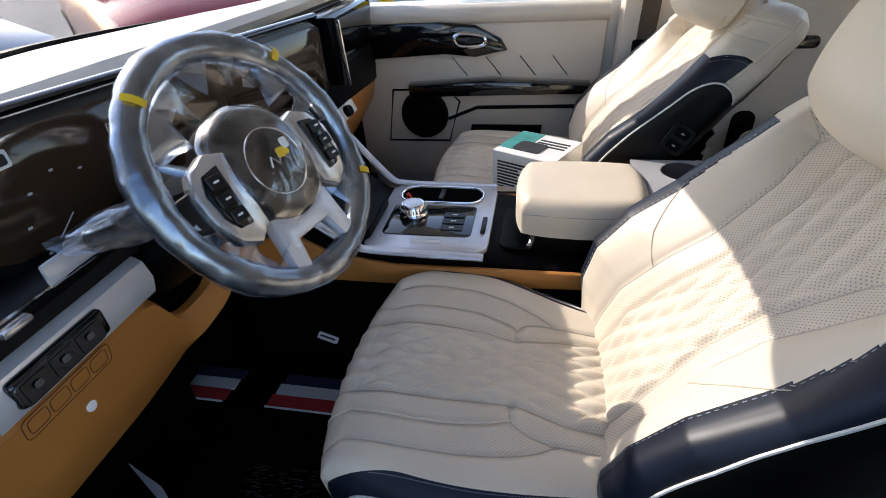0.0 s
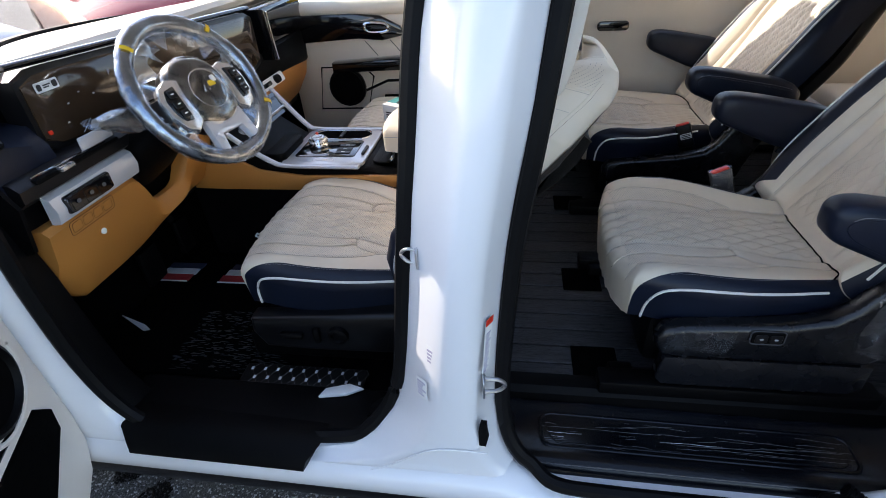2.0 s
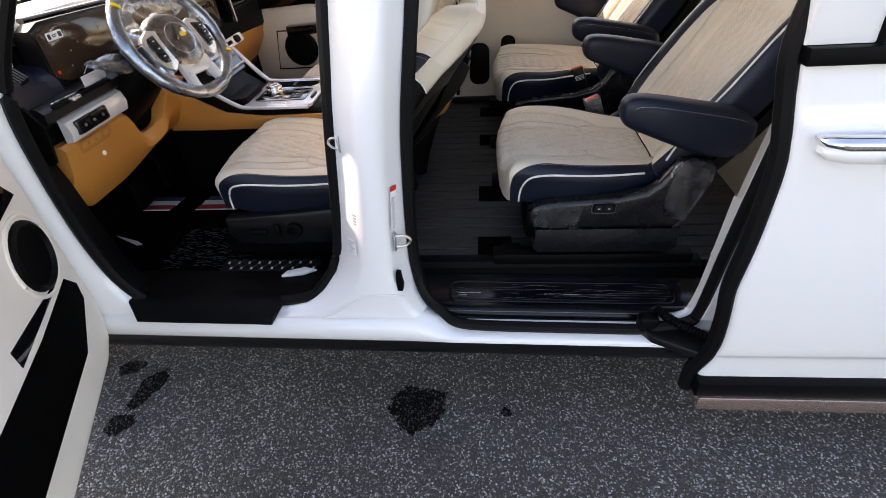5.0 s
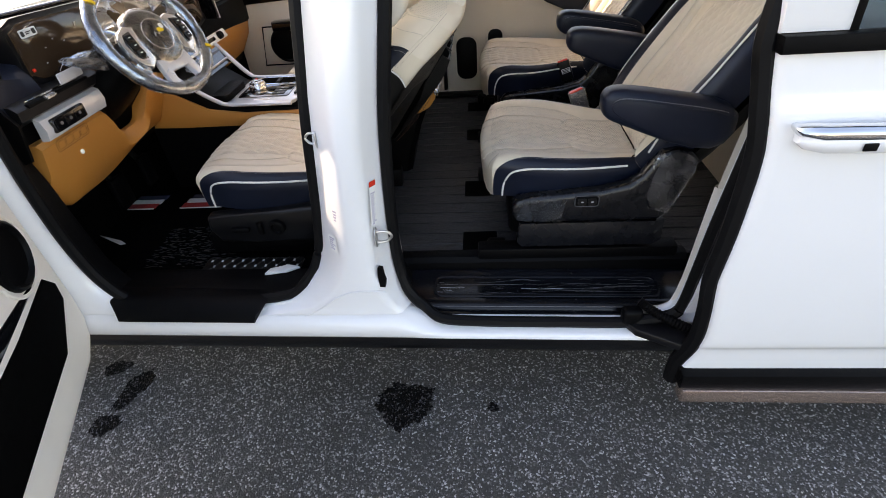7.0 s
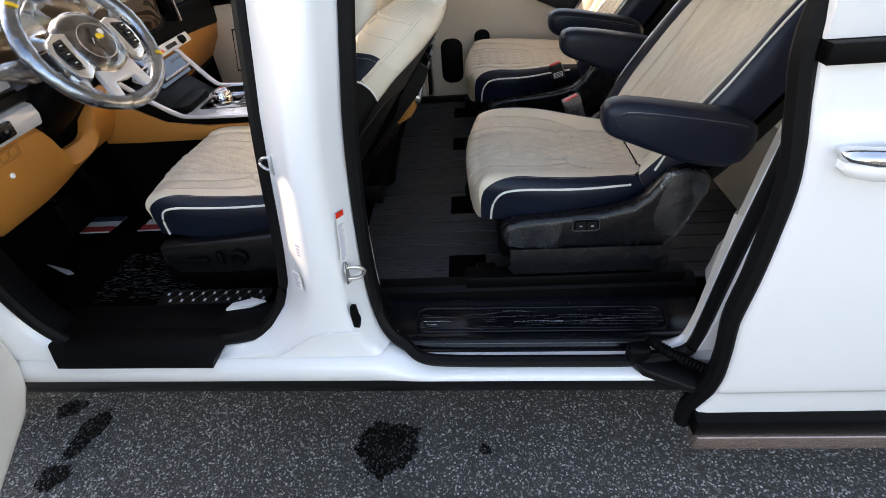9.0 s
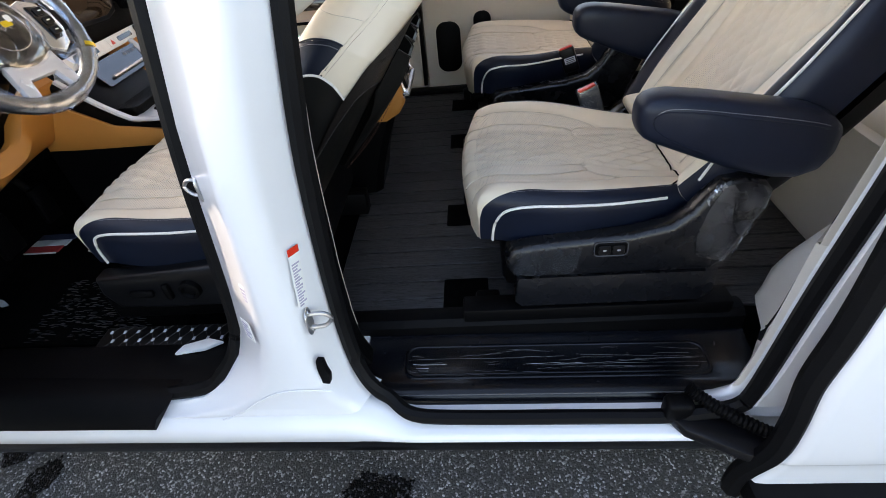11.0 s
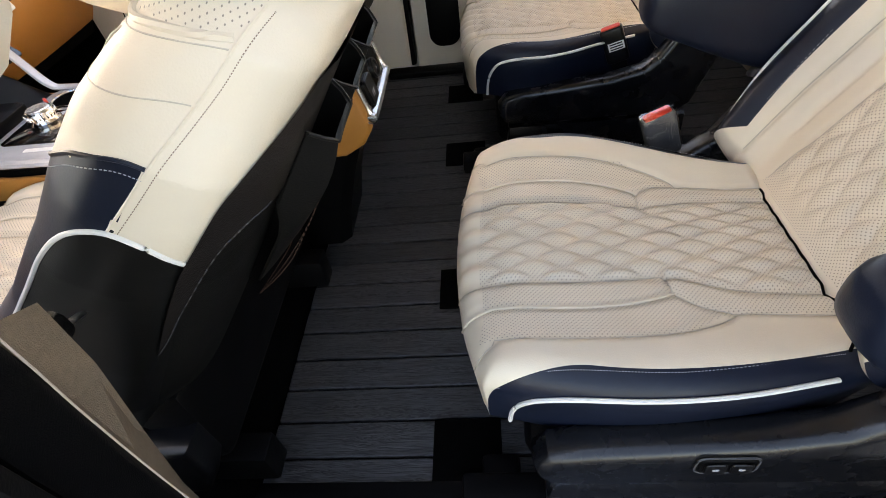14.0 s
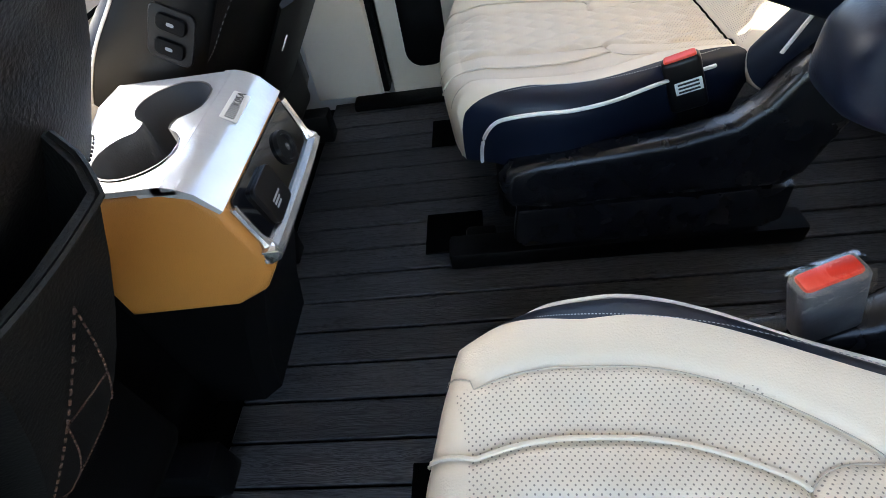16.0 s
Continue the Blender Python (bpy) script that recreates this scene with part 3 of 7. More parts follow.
for wx in (-1.55, 1.62):
    for s in (-1, 1):
        wh = part("wheel", loft([[(wx + r * math.cos(t * math.pi / 16), s * y, 0.33 + r * math.sin(t * math.pi / 16)) for t in range(32)] for y, r in ((0.66, 0.22), (0.66, 0.31), (0.69, 0.33), (0.83, 0.33), (0.86, 0.31), (0.86, 0.22))]), TYRE, van)
        part("rim", loft([[(wx + r * math.cos(t * math.pi / 16), s * y, 0.33 + r * math.sin(t * math.pi / 16)) for t in range(32)] for y, r in ((0.70, 0.225), (0.85, 0.225), (0.84, 0.2), (0.82, 0.05))]), SILVER, wh)
part("underbody", rbox((0.5, 0, 0.30), (3.1, 1.5, 0.08), 0.02), BLACK, van)

ws = part("windshield", loft([[(min(-0.98, -1.36 + 1.2 * (0.78 * q) ** 2), 0.78 * q, 1.095) for q in [i / 8 for i in range(-8, 9)]], [(-0.74 + 0.10 * q * q, 0.68 * q, 1.42) for q in [i / 8 for i in range(-8, 9)]]], closed=False), PANE, van, "clear windshield")
ws.visible_shadow = False
for x0, x1 in ((-0.85, -0.11), (0.09, 0.94), (1.06, 2.28)):
    g = part("window_pane", prism([(x0, 1.05), (x1, 1.05), (x1, 1.65), (x0 + (0.35 if x0 < -0.5 else 0), 1.65)], "y", 0.81, 0.814), PANE, van)
    g.visible_shadow = False
part("cream_headliner", loft([[(x, y, 1.60 + 0.05 * (1 - (y / 0.7) ** 2)) for y in [-0.68 + 0.17 * i for i in range(9)]] for x in (0.05, 0.5, 1.2, 2.55)], closed=False), CREAM_TRIM, van)

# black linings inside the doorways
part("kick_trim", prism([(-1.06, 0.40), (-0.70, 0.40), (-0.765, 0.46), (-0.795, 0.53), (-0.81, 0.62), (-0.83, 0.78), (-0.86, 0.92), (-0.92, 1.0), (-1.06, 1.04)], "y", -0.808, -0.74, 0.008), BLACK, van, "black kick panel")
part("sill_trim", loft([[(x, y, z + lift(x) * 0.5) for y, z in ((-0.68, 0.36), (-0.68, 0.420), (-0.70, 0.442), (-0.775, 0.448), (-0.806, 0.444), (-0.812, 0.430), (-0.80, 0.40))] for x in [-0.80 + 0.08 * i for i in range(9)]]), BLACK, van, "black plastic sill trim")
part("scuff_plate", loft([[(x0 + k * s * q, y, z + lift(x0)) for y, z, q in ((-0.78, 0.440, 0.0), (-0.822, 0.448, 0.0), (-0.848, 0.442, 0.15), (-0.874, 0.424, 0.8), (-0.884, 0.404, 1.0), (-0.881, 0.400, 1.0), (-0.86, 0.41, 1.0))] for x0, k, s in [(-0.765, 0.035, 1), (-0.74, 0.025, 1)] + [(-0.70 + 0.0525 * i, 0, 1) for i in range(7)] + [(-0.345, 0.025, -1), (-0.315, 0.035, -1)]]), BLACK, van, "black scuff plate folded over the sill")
TRIM_EDGE = [(1.60, 0.166), (1.40, 0.136), (1.20, 0.103), (1.11, 0.088), (1.066, 0.080), (1.015, 0.069), (1.0, 0.066), (0.93, 0.057), (0.88, 0.053), (0.82, 0.049), (0.76, 0.047), (0.67, 0.043), (0.535, 0.043), (0.47, 0.052), (0.44, 0.066)]


def y_edge(z):
    """How far in the rear edge of the pillar trim lies."""
    return max(-0.731 - 0.021 * sstep(0.99, 1.07, z), y_out(z) + jamb(z) + 0.03)


def pillar_trim(z0, z1, mat_, label):
    rings = []
    for i in range(13):
        z = z0 + (z1 - z0) * i / 12
        f, r, y, e, ye = xs(B_FRONT, z), xs(B_REAR, z), y_out(z) + jamb(z), xs(TRIM_EDGE, z), y_edge(z)
        rings.append([(f + 0.014, y_out(z) + 0.094, z), (r - 0.012, y + 0.012, z), (r + 0.008, y + 0.018, z), (e + 0.002, ye - 0.006, z), (e, ye, z), (e - 0.010, ye + 0.004, z), (f + 0.03, ye + 0.004, z), (f + 0.014, y_out(z) + 0.112, z)])
    return part("b_pillar_trim", loft(rings), mat_, van, label, angle=60)


pillar_trim(0.445, 1.012, BLACK, "black lower pillar trim")
pillar_trim(1.0125, 1.60, RUBBER, "black seal lip along the pillar")
part("b_pillar_trim", prism([(-0.035, 1.060), (0.0, 1.058), (0.023, 1.065), (0.055, 1.073), (0.080, 1.081), (0.100, 1.093), (0.119, 1.114), (0.129, 1.147), (0.134, 1.175), (0.152, 1.30), (0.172, 1.45), (0.186, 1.60), (0.05, 1.60), (0.0, 1.40), (-0.025, 1.20)], "y", -0.736, -0.645, 0.016, 4), CREAM_TRIM, van, "cream upper pillar trim with a rounded foot", angle=60)


def c_ring(z, cut=0):
    c, y, o = xs(C_EDGE, z), y_out(z) + 0.056, 0.45 * max(0, z - 0.50)
    out = []
    for dx, yy in ((-0.006, y - 0.018), (0.42, y), (0.42, -0.59), (0.150 + o, -0.590), (0.134 + o, -0.598), (0.125 + 0.9 * o, -0.622), (0.106 + 0.6 * o, -0.69), (0.054, -0.765)):
        out.append((c + dx, yy, max(0.56, 0.745 - 1.1 * (min(c + dx, xs(C_EDGE, 0.68) + 0.106) - 0.775)) - cut if cut else z))
    return out


part("c_pillar_trim", loft([c_ring(0.68, 0.0001)] + [c_ring(z) for z in [0.75 + 0.05 * i for i in range(18)]]), CREAM_TRIM, van, "cream trim behind the side doorway", angle=60)
part("c_pillar_lower", loft([c_ring(z) for z in (0.42, 0.45, 0.50, 0.54)] + [c_ring(0.68, 0.003)]), CREAM_LIT, van, "cream lower trim behind the side doorway", angle=60)
part("jamb_flange", loft([[(xs(C_EDGE, z) + 0.020, y_out(z) - 0.004, z), (xs(C_EDGE, z) + 0.15, y_out(z) - 0.004, z), (xs(C_EDGE, z) + 0.15, y_out(z) + 0.012, z), (xs(C_EDGE, z) + 0.020, y_out(z) + 0.012, z)] for z in [0.415 + 0.05 * i for i in range(24)]]), WHITE, van, "white painted jamb flange behind the seal")
part("c_pillar_foot", loft([[(0.875, y_out(z) + 0.056, z), (1.10, y_out(z) + 0.056, z), (1.10, -0.66, z), (0.90, -0.66, z)] for z in (0.33, 0.38, 0.41, 0.45)]), BLACK, van, "black lower trim")
part("foot_crease", tube(spline([(0.020, -0.8705, 0.500), (-0.05, -0.8705, 0.502), (-0.10, -0.8705, 0.488), (-0.17, -0.872, 0.440), (-0.21, -0.874, 0.422)], 6), 0.0016, 6), WHITE, van, "pressed ridge in the pillar foot")
part("far_kick_trim", rbox((-0.985, 0.765, 0.70), (0.16, 0.045, 0.60), 0.01), BLACK, van, "black far kick panel")
part("cowl", loft([[(x - 0.05, y, 1.03), (x - 0.045, y, 1.098), (x - 0.004, y, 1.101), (x - 0.004, y, 1.03)] for x, y in [(min(-0.98, -1.36 + 1.2 * (0.80 * i / 12) ** 2), 0.80 * i / 12) for i in range(-12, 13)]]), BLACK, van, "black cowl below the windshield")


# ---- interior floor and step ----
floor = thing("cabin_floor", "dark wood-look vinyl floor of narrow planks", "floor", (0.5, 0, 0.418), kind="structure")
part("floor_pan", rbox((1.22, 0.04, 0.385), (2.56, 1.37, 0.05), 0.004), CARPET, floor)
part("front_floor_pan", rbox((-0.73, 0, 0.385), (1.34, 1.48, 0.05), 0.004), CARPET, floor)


def planks():
    """Vinyl boards that run along the van, each with its own edge."""
    w, y = 0.0595, -0.026 - 10 * 0.0595
    while y < 0.70:
        m = rbox((0, 0, 0), (2.45, w - 0.004, 0.010), 0.0015, 1)
        part("plank", m, VINYL, floor, m=Matrix.Translation((1.165, y + w / 2, 0.413)), smooth=False)
        y += w


planks()
step = thing("side_step", "scuffed black plastic step tray in the side doorway", "step", (0.42, -0.74, 0.36))
part("tread", loft([[(x, y, z + lift(x)) for y, z in ((-0.655, 0.30), (-0.655, 0.402), (-0.672, 0.400), (-0.682, 0.395), (-0.766, 0.393), (-0.776, 0.3985), (-0.798, 0.398), (-0.808, 0.392), (-0.813, 0.380), (-0.817, 0.358), (-0.812, 0.345), (-0.80, 0.30))] for x in [0.040 + 0.040 * i for i in range(21)]]), STEP_BLACK, step, "scratched black plastic tread")
part("floor_edge_strip", loft([[(x, y, z) for y, z in ((-0.60, 0.40), (-0.60, 0.424), (-0.622, 0.430), (-0.640, 0.428), (-0.652, 0.415), (-0.654, 0.37), (-0.62, 0.37))] for x in [-0.06 + 0.05 * i for i in range(19)]]), BLACK, step, "black plastic floor edging")
for w_, d_, z_, r_ in ((0.62, 0.082, 0.3945, 0.0042), (0.585, 0.062, 0.3935, 0.0022)):
    part("tray_border", tube([(x, y, z_ + lift(x)) for x, y in rounded(w_, d_, 0.026, 6, 0.435, -0.724)], r_, 6, True, flat=0.55), STEP_BLACK, step, "moulded tray border")


# ---- seats ----
# seam lines of a cushion's right half: (distance from the front, half width)
BOLSTER_SEAM = [(-0.225, 0.158), (-0.17, 0.163), (-0.10, 0.164), (-0.03, 0.162), (0.02, 0.156), (0.06, 0.144), (0.082, 0.130)]
PIPED_SEAM = [(-0.225, 0.108), (-0.17, 0.114), (-0.10, 0.116), (-0.04, 0.112), (0.0, 0.104), (0.022, 0.096)]
QUILT_SEAM = [(-0.225, 0.070), (-0.17, 0.074), (-0.10, 0.074), (-0.04, 0.071), (0.022, 0.067)]
HOOK_SEAM = [(0.022, 0.067), (0.020, 0.082), (0.026, 0.100), (0.044, 0.116), (0.070, 0.126), (0.11, 0.131), (0.20, 0.134)]
REAR_SEAM = [(0.022, 0.067), (0.06, 0.080), (0.11, 0.094), (0.20, 0.100)]


def seam_field():
    """How deep the seams press into the padding, on a 2 mm grid over half a cushion."""
    gx, gy = np.meshgrid(np.arange(-0.27, 0.271, 0.002), np.arange(0.0, 0.271, 0.002), indexing="ij")
    total = np.zeros_like(gx)
    for line, deep, wide in ((BOLSTER_SEAM, 0.0042, 0.0046), (PIPED_SEAM, 0.0040, 0.0060), (QUILT_SEAM, 0.0038, 0.0046), (HOOK_SEAM, 0.0038, 0.0046), (REAR_SEAM, 0.0026, 0.0046)):
        P = [(p.x, p.y) for p in spline([(*q, 0) for q in line], 5)]
        d2 = np.full_like(gx, 9.0)
        for (ax, ay), (bx, by) in zip(P, P[1:]):
            ux, uy = bx - ax, by - ay
            t = np.clip(((gx - ax) * ux + (gy - ay) * uy) / (ux * ux + uy * uy), 0, 1)
            d2 = np.minimum(d2, (gx - ax - t * ux) ** 2 + (gy - ay - t * uy) ** 2)
        total += deep * np.exp(-d2 / wide ** 2)
    return total


SEAMS = seam_field()


def seam_depth(x, a):
    u, v = (min(0.268, max(-0.269, x)) + 0.27) / 0.002, min(0.268, a) / 0.002
    i, j = int(u), int(v)
    u, v = u - i, v - j
    return float((SEAMS[i, j] * (1 - u) + SEAMS[i + 1, j] * u) * (1 - v) + (SEAMS[i, j + 1] * (1 - u) + SEAMS[i + 1, j + 1] * u) * v)


def quilt_edge(x):
    """Half width of the quilted middle."""
    return 0.072 if x < 0.02 else 0.067 + 0.030 * sstep(0.02, 0.12, x)


def puff(u, v):
    """A diamond-quilted surface, 0 in the seams and 1 on the pillows."""
    return (abs(math.sin(math.pi * (u + v))) * abs(math.sin(math.pi * (u - v)))) ** 0.78


def cushion_top(x, y):
    a = abs(y)
    z = 0.014 + 0.018 * sstep(0.12, 0.20, a) - 0.018 * sstep(0.15, 0.24, -x)
    wq = quilt_edge(x)
    if a < wq:
        e = sstep(0, 0.010, wq - a) * (1 - sstep(0.185, 0.20, x)) * sstep(-0.245, -0.215, x)
        z += 0.0072 * e * puff(x / 0.068, y / 0.0335)
    else:
        # the strips between the seams are softly filled
        z += 0.0040 * sstep(0, 0.014, a - wq)
    return z - seam_depth(x, a)


def back_top(x, y):
    a = abs(y)
    z = 0.052 * sstep(0.13, 0.215, a) * (1 - 0.6 * sstep(0.10, 0.30, x)) + 0.012 * math.cos(3.0 * (x + 0.08))
    wq = 0.105 + 0.03 * sstep(-0.1, 0.25, x)
    if a < wq and x > -0.27:
        e = sstep(0, 0.012, wq - a) * sstep(-0.24, -0.21, x) * (1 - sstep(0.16, 0.19, x))
        u, v = x / 0.066, y / 0.036
        z += 0.0075 * e * (abs(math.sin(math.pi * (u + v))) * abs(math.sin(math.pi * (u - v)))) ** 0.5
    fade = 1 - sstep(0.17, 0.20, abs(x))
    z -= 0.0062 * fade * groove(a - wq)
    z -= 0.0062 * fade * groove(a - wq - 0.036)
    z -= 0.0062 * groove(a - 0.168 - 0.03 * sstep(0, 0.3, x))
    return z


# a front backrest, by height up from its foot: half width, middle of the front, bolster crest, depth of the back
BACK_W = [(-0.02, 0.220), (0.05, 0.236), (0.10, 0.245), (0.20, 0.250), (0.33, 0.253), (0.40, 0.247), (0.45, 0.237), (0.49, 0.214), (0.53, 0.200), (0.555, 0.172), (0.575, 0.120)]
BACK_MID = [(-0.02, 0.024), (0.10, 0.042), (0.20, 0.040), (0.30, 0.018), (0.40, -0.002), (0.50, -0.022), (0.575, -0.040)]
BACK_CREST = [(-0.02, 0.030), (0.0, 0.046), (0.05, 0.087), (0.109, 0.107), (0.184, 0.103), (0.26, 0.080), (0.35, 0.064), (0.415, 0.057), (0.456, 0.050), (0.49, 0.040), (0.513, 0.031), (0.545, 0.012), (0.575, -0.020)]
BACK_DEPTH = [(-0.02, 0.046), (0.30, 0.046), (0.36, 0.048), (0.44, 0.061), (0.50, 0.073), (0.575, 0.086)]
BACK_QUILT = [(-0.02, 0.072), (0.10, 0.080), (0.20, 0.066), (0.26, 0.062), (0.36, 0.085), (0.43, 0.118), (0.50, 0.142), (0.575, 0.10)]
BACK_SEAM = [(-0.02, 0.112), (0.10, 0.125), (0.20, 0.110), (0.26, 0.106), (0.36, 0.132), (0.41, 0.160), (0.46, 0.178), (0.50, 0.180), (0.575, 0.112)]
PIPING_PATH = [(0.000, 0.020), (0.035, 0.052), (0.07, 0.072), (0.11, 0.083), (0.16, 0.083), (0.21, 0.077), (0.258, 0.066), (0.300, 0.056), (0.340, 0.047), (0.368, 0.036), (0.385, 0.023), (0.394, 0.004), (0.392, -0.018), (0.383, -0.034), (0.375, -0.042)]
STITCH_PATH = [(0.392, 0.006), (0.425, -0.003), (0.456, -0.011), (0.483, -0.020), (0.509, -0.028), (0.535, -0.034), (0.552, -0.040)]
PATCH_TOP = [(0.415, 0.052), (0.428, 0.042), (0.438, 0.031), (0.449, 0.010), (0.451, -0.009)]
CROSS_SEAM = [(0.466, 0.050), (0.472, 0.036), (0.479, 0.018), (0.486, 0.0), (0.492, -0.021)]
PERF_EDGE = [(0.508, 0.040), (0.518, 0.020), (0.527, 0.0), (0.533, -0.015), (0.538, -0.031)]
QUILT_COLS, FRONT_EDGE, SHELL_EDGE = 28, 64, 95


def table(pts, x):
    """Reads y off a table of (x, y) pairs in either order."""
    p = sorted(pts)
    return float(np.interp(x, [q[0] for q in p], [q[1] for q in p]))


def back_section(xb):
    """Half of a front backrest's outline as (y, z), from the middle of the front round the side to the middle of the back."""
    W, f0, c, D, yq, yb = (table(t, xb) for t in (BACK_W, BACK_MID, BACK_CREST, BACK_DEPTH, BACK_QUILT, BACK_SEAM))
    zc = -max(0.086, D + 0.012)
    Wc = W - 0.040 - 0.020 * sstep(0.25, 0.40, xb)
    yb, side = min(yb, Wc - 0.018), -(D - 0.034)
    pts = [(yq, f0 + 0.004), (yb, f0 + 0.20 * (c - f0) + 0.006), (0.45 * yb + 0.55 * Wc, f0 + 0.72 * (c - f0) + 0.004), (Wc, c), (0.4 * Wc + 0.6 * W, c - 0.006), (W - 0.004, max(c - 0.028, side + 0.022)),
           (W, (max(c - 0.028, side + 0.022) + side) / 2), (W, side), (W - 0.007, -(D - 0.014)), (W - 0.024, -D), (W - 0.060, -(D + 0.6 * (-zc - D))), (W * 0.5, zc + 0.003), (0.0, zc)]
    curve = [(p.x, p.y) for p in spline([(*p, 0) for p in pts[:5]], 10)][:-10] + [(p.x, p.y) for p in spline([(*p, 0) for p in pts[2:]], 6)][6:]
    quilt = []
    for i in range(QUILT_COLS):
        y = yq * i / QUILT_COLS
        e = sstep(0, 0.010, yq - y) * sstep(0.0, 0.03, xb) * (1 - sstep(0.47, 0.50, xb))
        quilt.append((y, f0 + 0.004 * (y / yq) ** 2 + 0.0065 * e * puff(xb / 0.066, y / 0.0335)))
    out = []
    zm, k = (f0 + zc) / 2, math.sqrt(max(0.02, 1 - max(0, (xb - 0.535) / 0.041) ** 2))
    for j, (y, z) in enumerate(quilt + curve):
        if j < FRONT_EDGE:
            z -= 0.0042 * groove(y - yq, 0.005) + 0.0048 * groove(y - yb, 0.005)
        out.append((y, zm + (z - zm) * k))
    return out


def navy_from(xb):
    """The first column of the navy edge; it comes round the crest lower down."""
    return round(59 - 5 * (1 - sstep(0.25, 0.40, xb))) if xb < 0.47 else FRONT_EDGE


def side_point(xb, z, s, H, off=0.0):
    """A point of the side at a height and a depth, pushed outwards a little."""
    sec = back_section(xb)
    sec = sec[max(range(QUILT_COLS, SHELL_EDGE), key=lambda i: sec[i][1]):SHELL_EDGE + 4]
    for (y0, z0), (y1, z1) in zip(sec, sec[1:]):
        if z0 >= z > z1:
            return Vector((xb - H, s * (y0 + (y1 - y0) * (z0 - z) / (z0 - z1) + off), z))
    y, z = sec[0] if z > sec[0][1] else sec[-1]
    return Vector((xb - H, s * (y + off), z))


def front_backrest(st, mb, H):
    """Backrest of a front seat: quilted front, bolsters, cream side panel, navy patch, dark lower side and the cover behind."""
    hs = [-0.015 + 0.0026 * i for i in range(227)]
    flat = [back_section(h) for h in hs]
    n = len(flat[0])
    for s in (-1, 1):
        V = [Vector((h - H, s * y, z)) for h, sec in zip(hs, flat) for y, z in sec]
        F, kinds = [], []
        for i in range(len(hs) - 1):
            xb = (hs[i] + hs[i + 1]) / 2
            yb = table(BACK_SEAM, xb)
            for j in range(n - 1):
                q = (i * n + j, (i + 1) * n + j, (i + 1) * n + j + 1, i * n + j + 1)
                z = sum(V[k].z for k in q) / 4
                if j < navy_from(xb):
                    kind = "front", 1 if abs(V[q[0]].y) < yb and xb < 0.53 else 0
                elif j >= SHELL_EDGE + 8 * sstep(0.42, 0.55, xb):
                    kind = ("back" if xb < 0.515 else "panel"), 0
                elif xb < (0.398 if z > 0.0 else table([(d, h) for h, d in PIPING_PATH[10:]], z)) and z < table(PIPING_PATH[:12], xb):
                    kind = "lower", 0
                elif xb < 0.36 or (z > table(STITCH_PATH, xb) and xb < table([(d, h) for h, d in PATCH_TOP], z)):
                    kind = "patch", 0
                else:
                    kind = "panel", 1 if z > table(STITCH_PATH, xb) and xb > table([(d, h) for h, d in PERF_EDGE], z) else 0
                F.append(q if s > 0 else q[::-1])
                kinds.append(kind)
        F.append(tuple(range((len(hs) - 1) * n, len(hs) * n))[::s])
        kinds.append(("panel", 0))
        got = split(V, F, [(k,) for k in kinds], lambda k: k)
        part("backrest", got["front"], [CREAM, PERF], st, "cream leather backrest half with quilting and a deep bolster", m=mb, angle=180)
        part("backrest_side", got["lower"], SIDE_BLACK, st, "dark leather lower side", m=mb, angle=180)
        part("side_patch", got["patch"], NAVY, st, "navy leather patch", m=mb, angle=180)
        part("bolster_panel", got["panel"], [CREAM, PERF_SIDE], st, "cream leather side panel", m=mb, angle=70)
        part("back_lining", got["back"], BLACKSKIN, st, "black leatherette lining", m=mb, angle=180)

        def on(path, off, k=10):
            return [side_point(p.x, p.y, s, H, off) for p in spline([(*q, 0) for q in path], k)]

        def front_line(tab, h0, h1, off):
            out = []
            for i in range(71):
                h = h0 + (h1 - h0) * i / 70
                y = tab(h)
                out.append(Vector((h - H, s * y, float(np.interp(y, [p[0] for p in back_section(h)[:FRONT_EDGE - 8]], [p[1] for p in back_section(h)[:FRONT_EDGE - 8]])) + off)))
            return out
        part("piping", tube(on(PIPING_PATH, 0.0008, 6), 0.0020, 7), PIPE, st, "white piping", m=mb)
        part("seam", tube(on(STITCH_PATH, -0.0004), 0.0012, 6), CREAM, st, m=mb)
        part("stitching", dashes(on([(h, z - 0.006) for h, z in STITCH_PATH], 0.0002, 30), 0.00036), TAN_THREAD, st, m=mb)
        part("seam", tube(on(PATCH_TOP, 0.0002), 0.0018, 5), NAVY, st, m=mb)
        part("stitching", dashes(on([(h - 0.008, z) for h, z in PATCH_TOP], 0.0004, 16), 0.00045), STITCH, st, m=mb)
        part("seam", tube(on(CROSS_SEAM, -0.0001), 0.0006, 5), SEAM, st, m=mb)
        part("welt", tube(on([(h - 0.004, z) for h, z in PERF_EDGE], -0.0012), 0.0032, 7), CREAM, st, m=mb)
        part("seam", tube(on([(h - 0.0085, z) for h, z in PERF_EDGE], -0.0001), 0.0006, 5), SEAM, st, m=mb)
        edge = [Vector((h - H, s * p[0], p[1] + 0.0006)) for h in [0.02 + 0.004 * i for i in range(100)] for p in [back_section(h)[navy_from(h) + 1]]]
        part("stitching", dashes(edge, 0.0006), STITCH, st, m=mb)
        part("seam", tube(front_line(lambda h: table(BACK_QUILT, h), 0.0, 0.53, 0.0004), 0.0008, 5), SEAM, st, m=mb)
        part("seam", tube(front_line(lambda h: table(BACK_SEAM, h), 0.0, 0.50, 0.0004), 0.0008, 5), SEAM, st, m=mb)
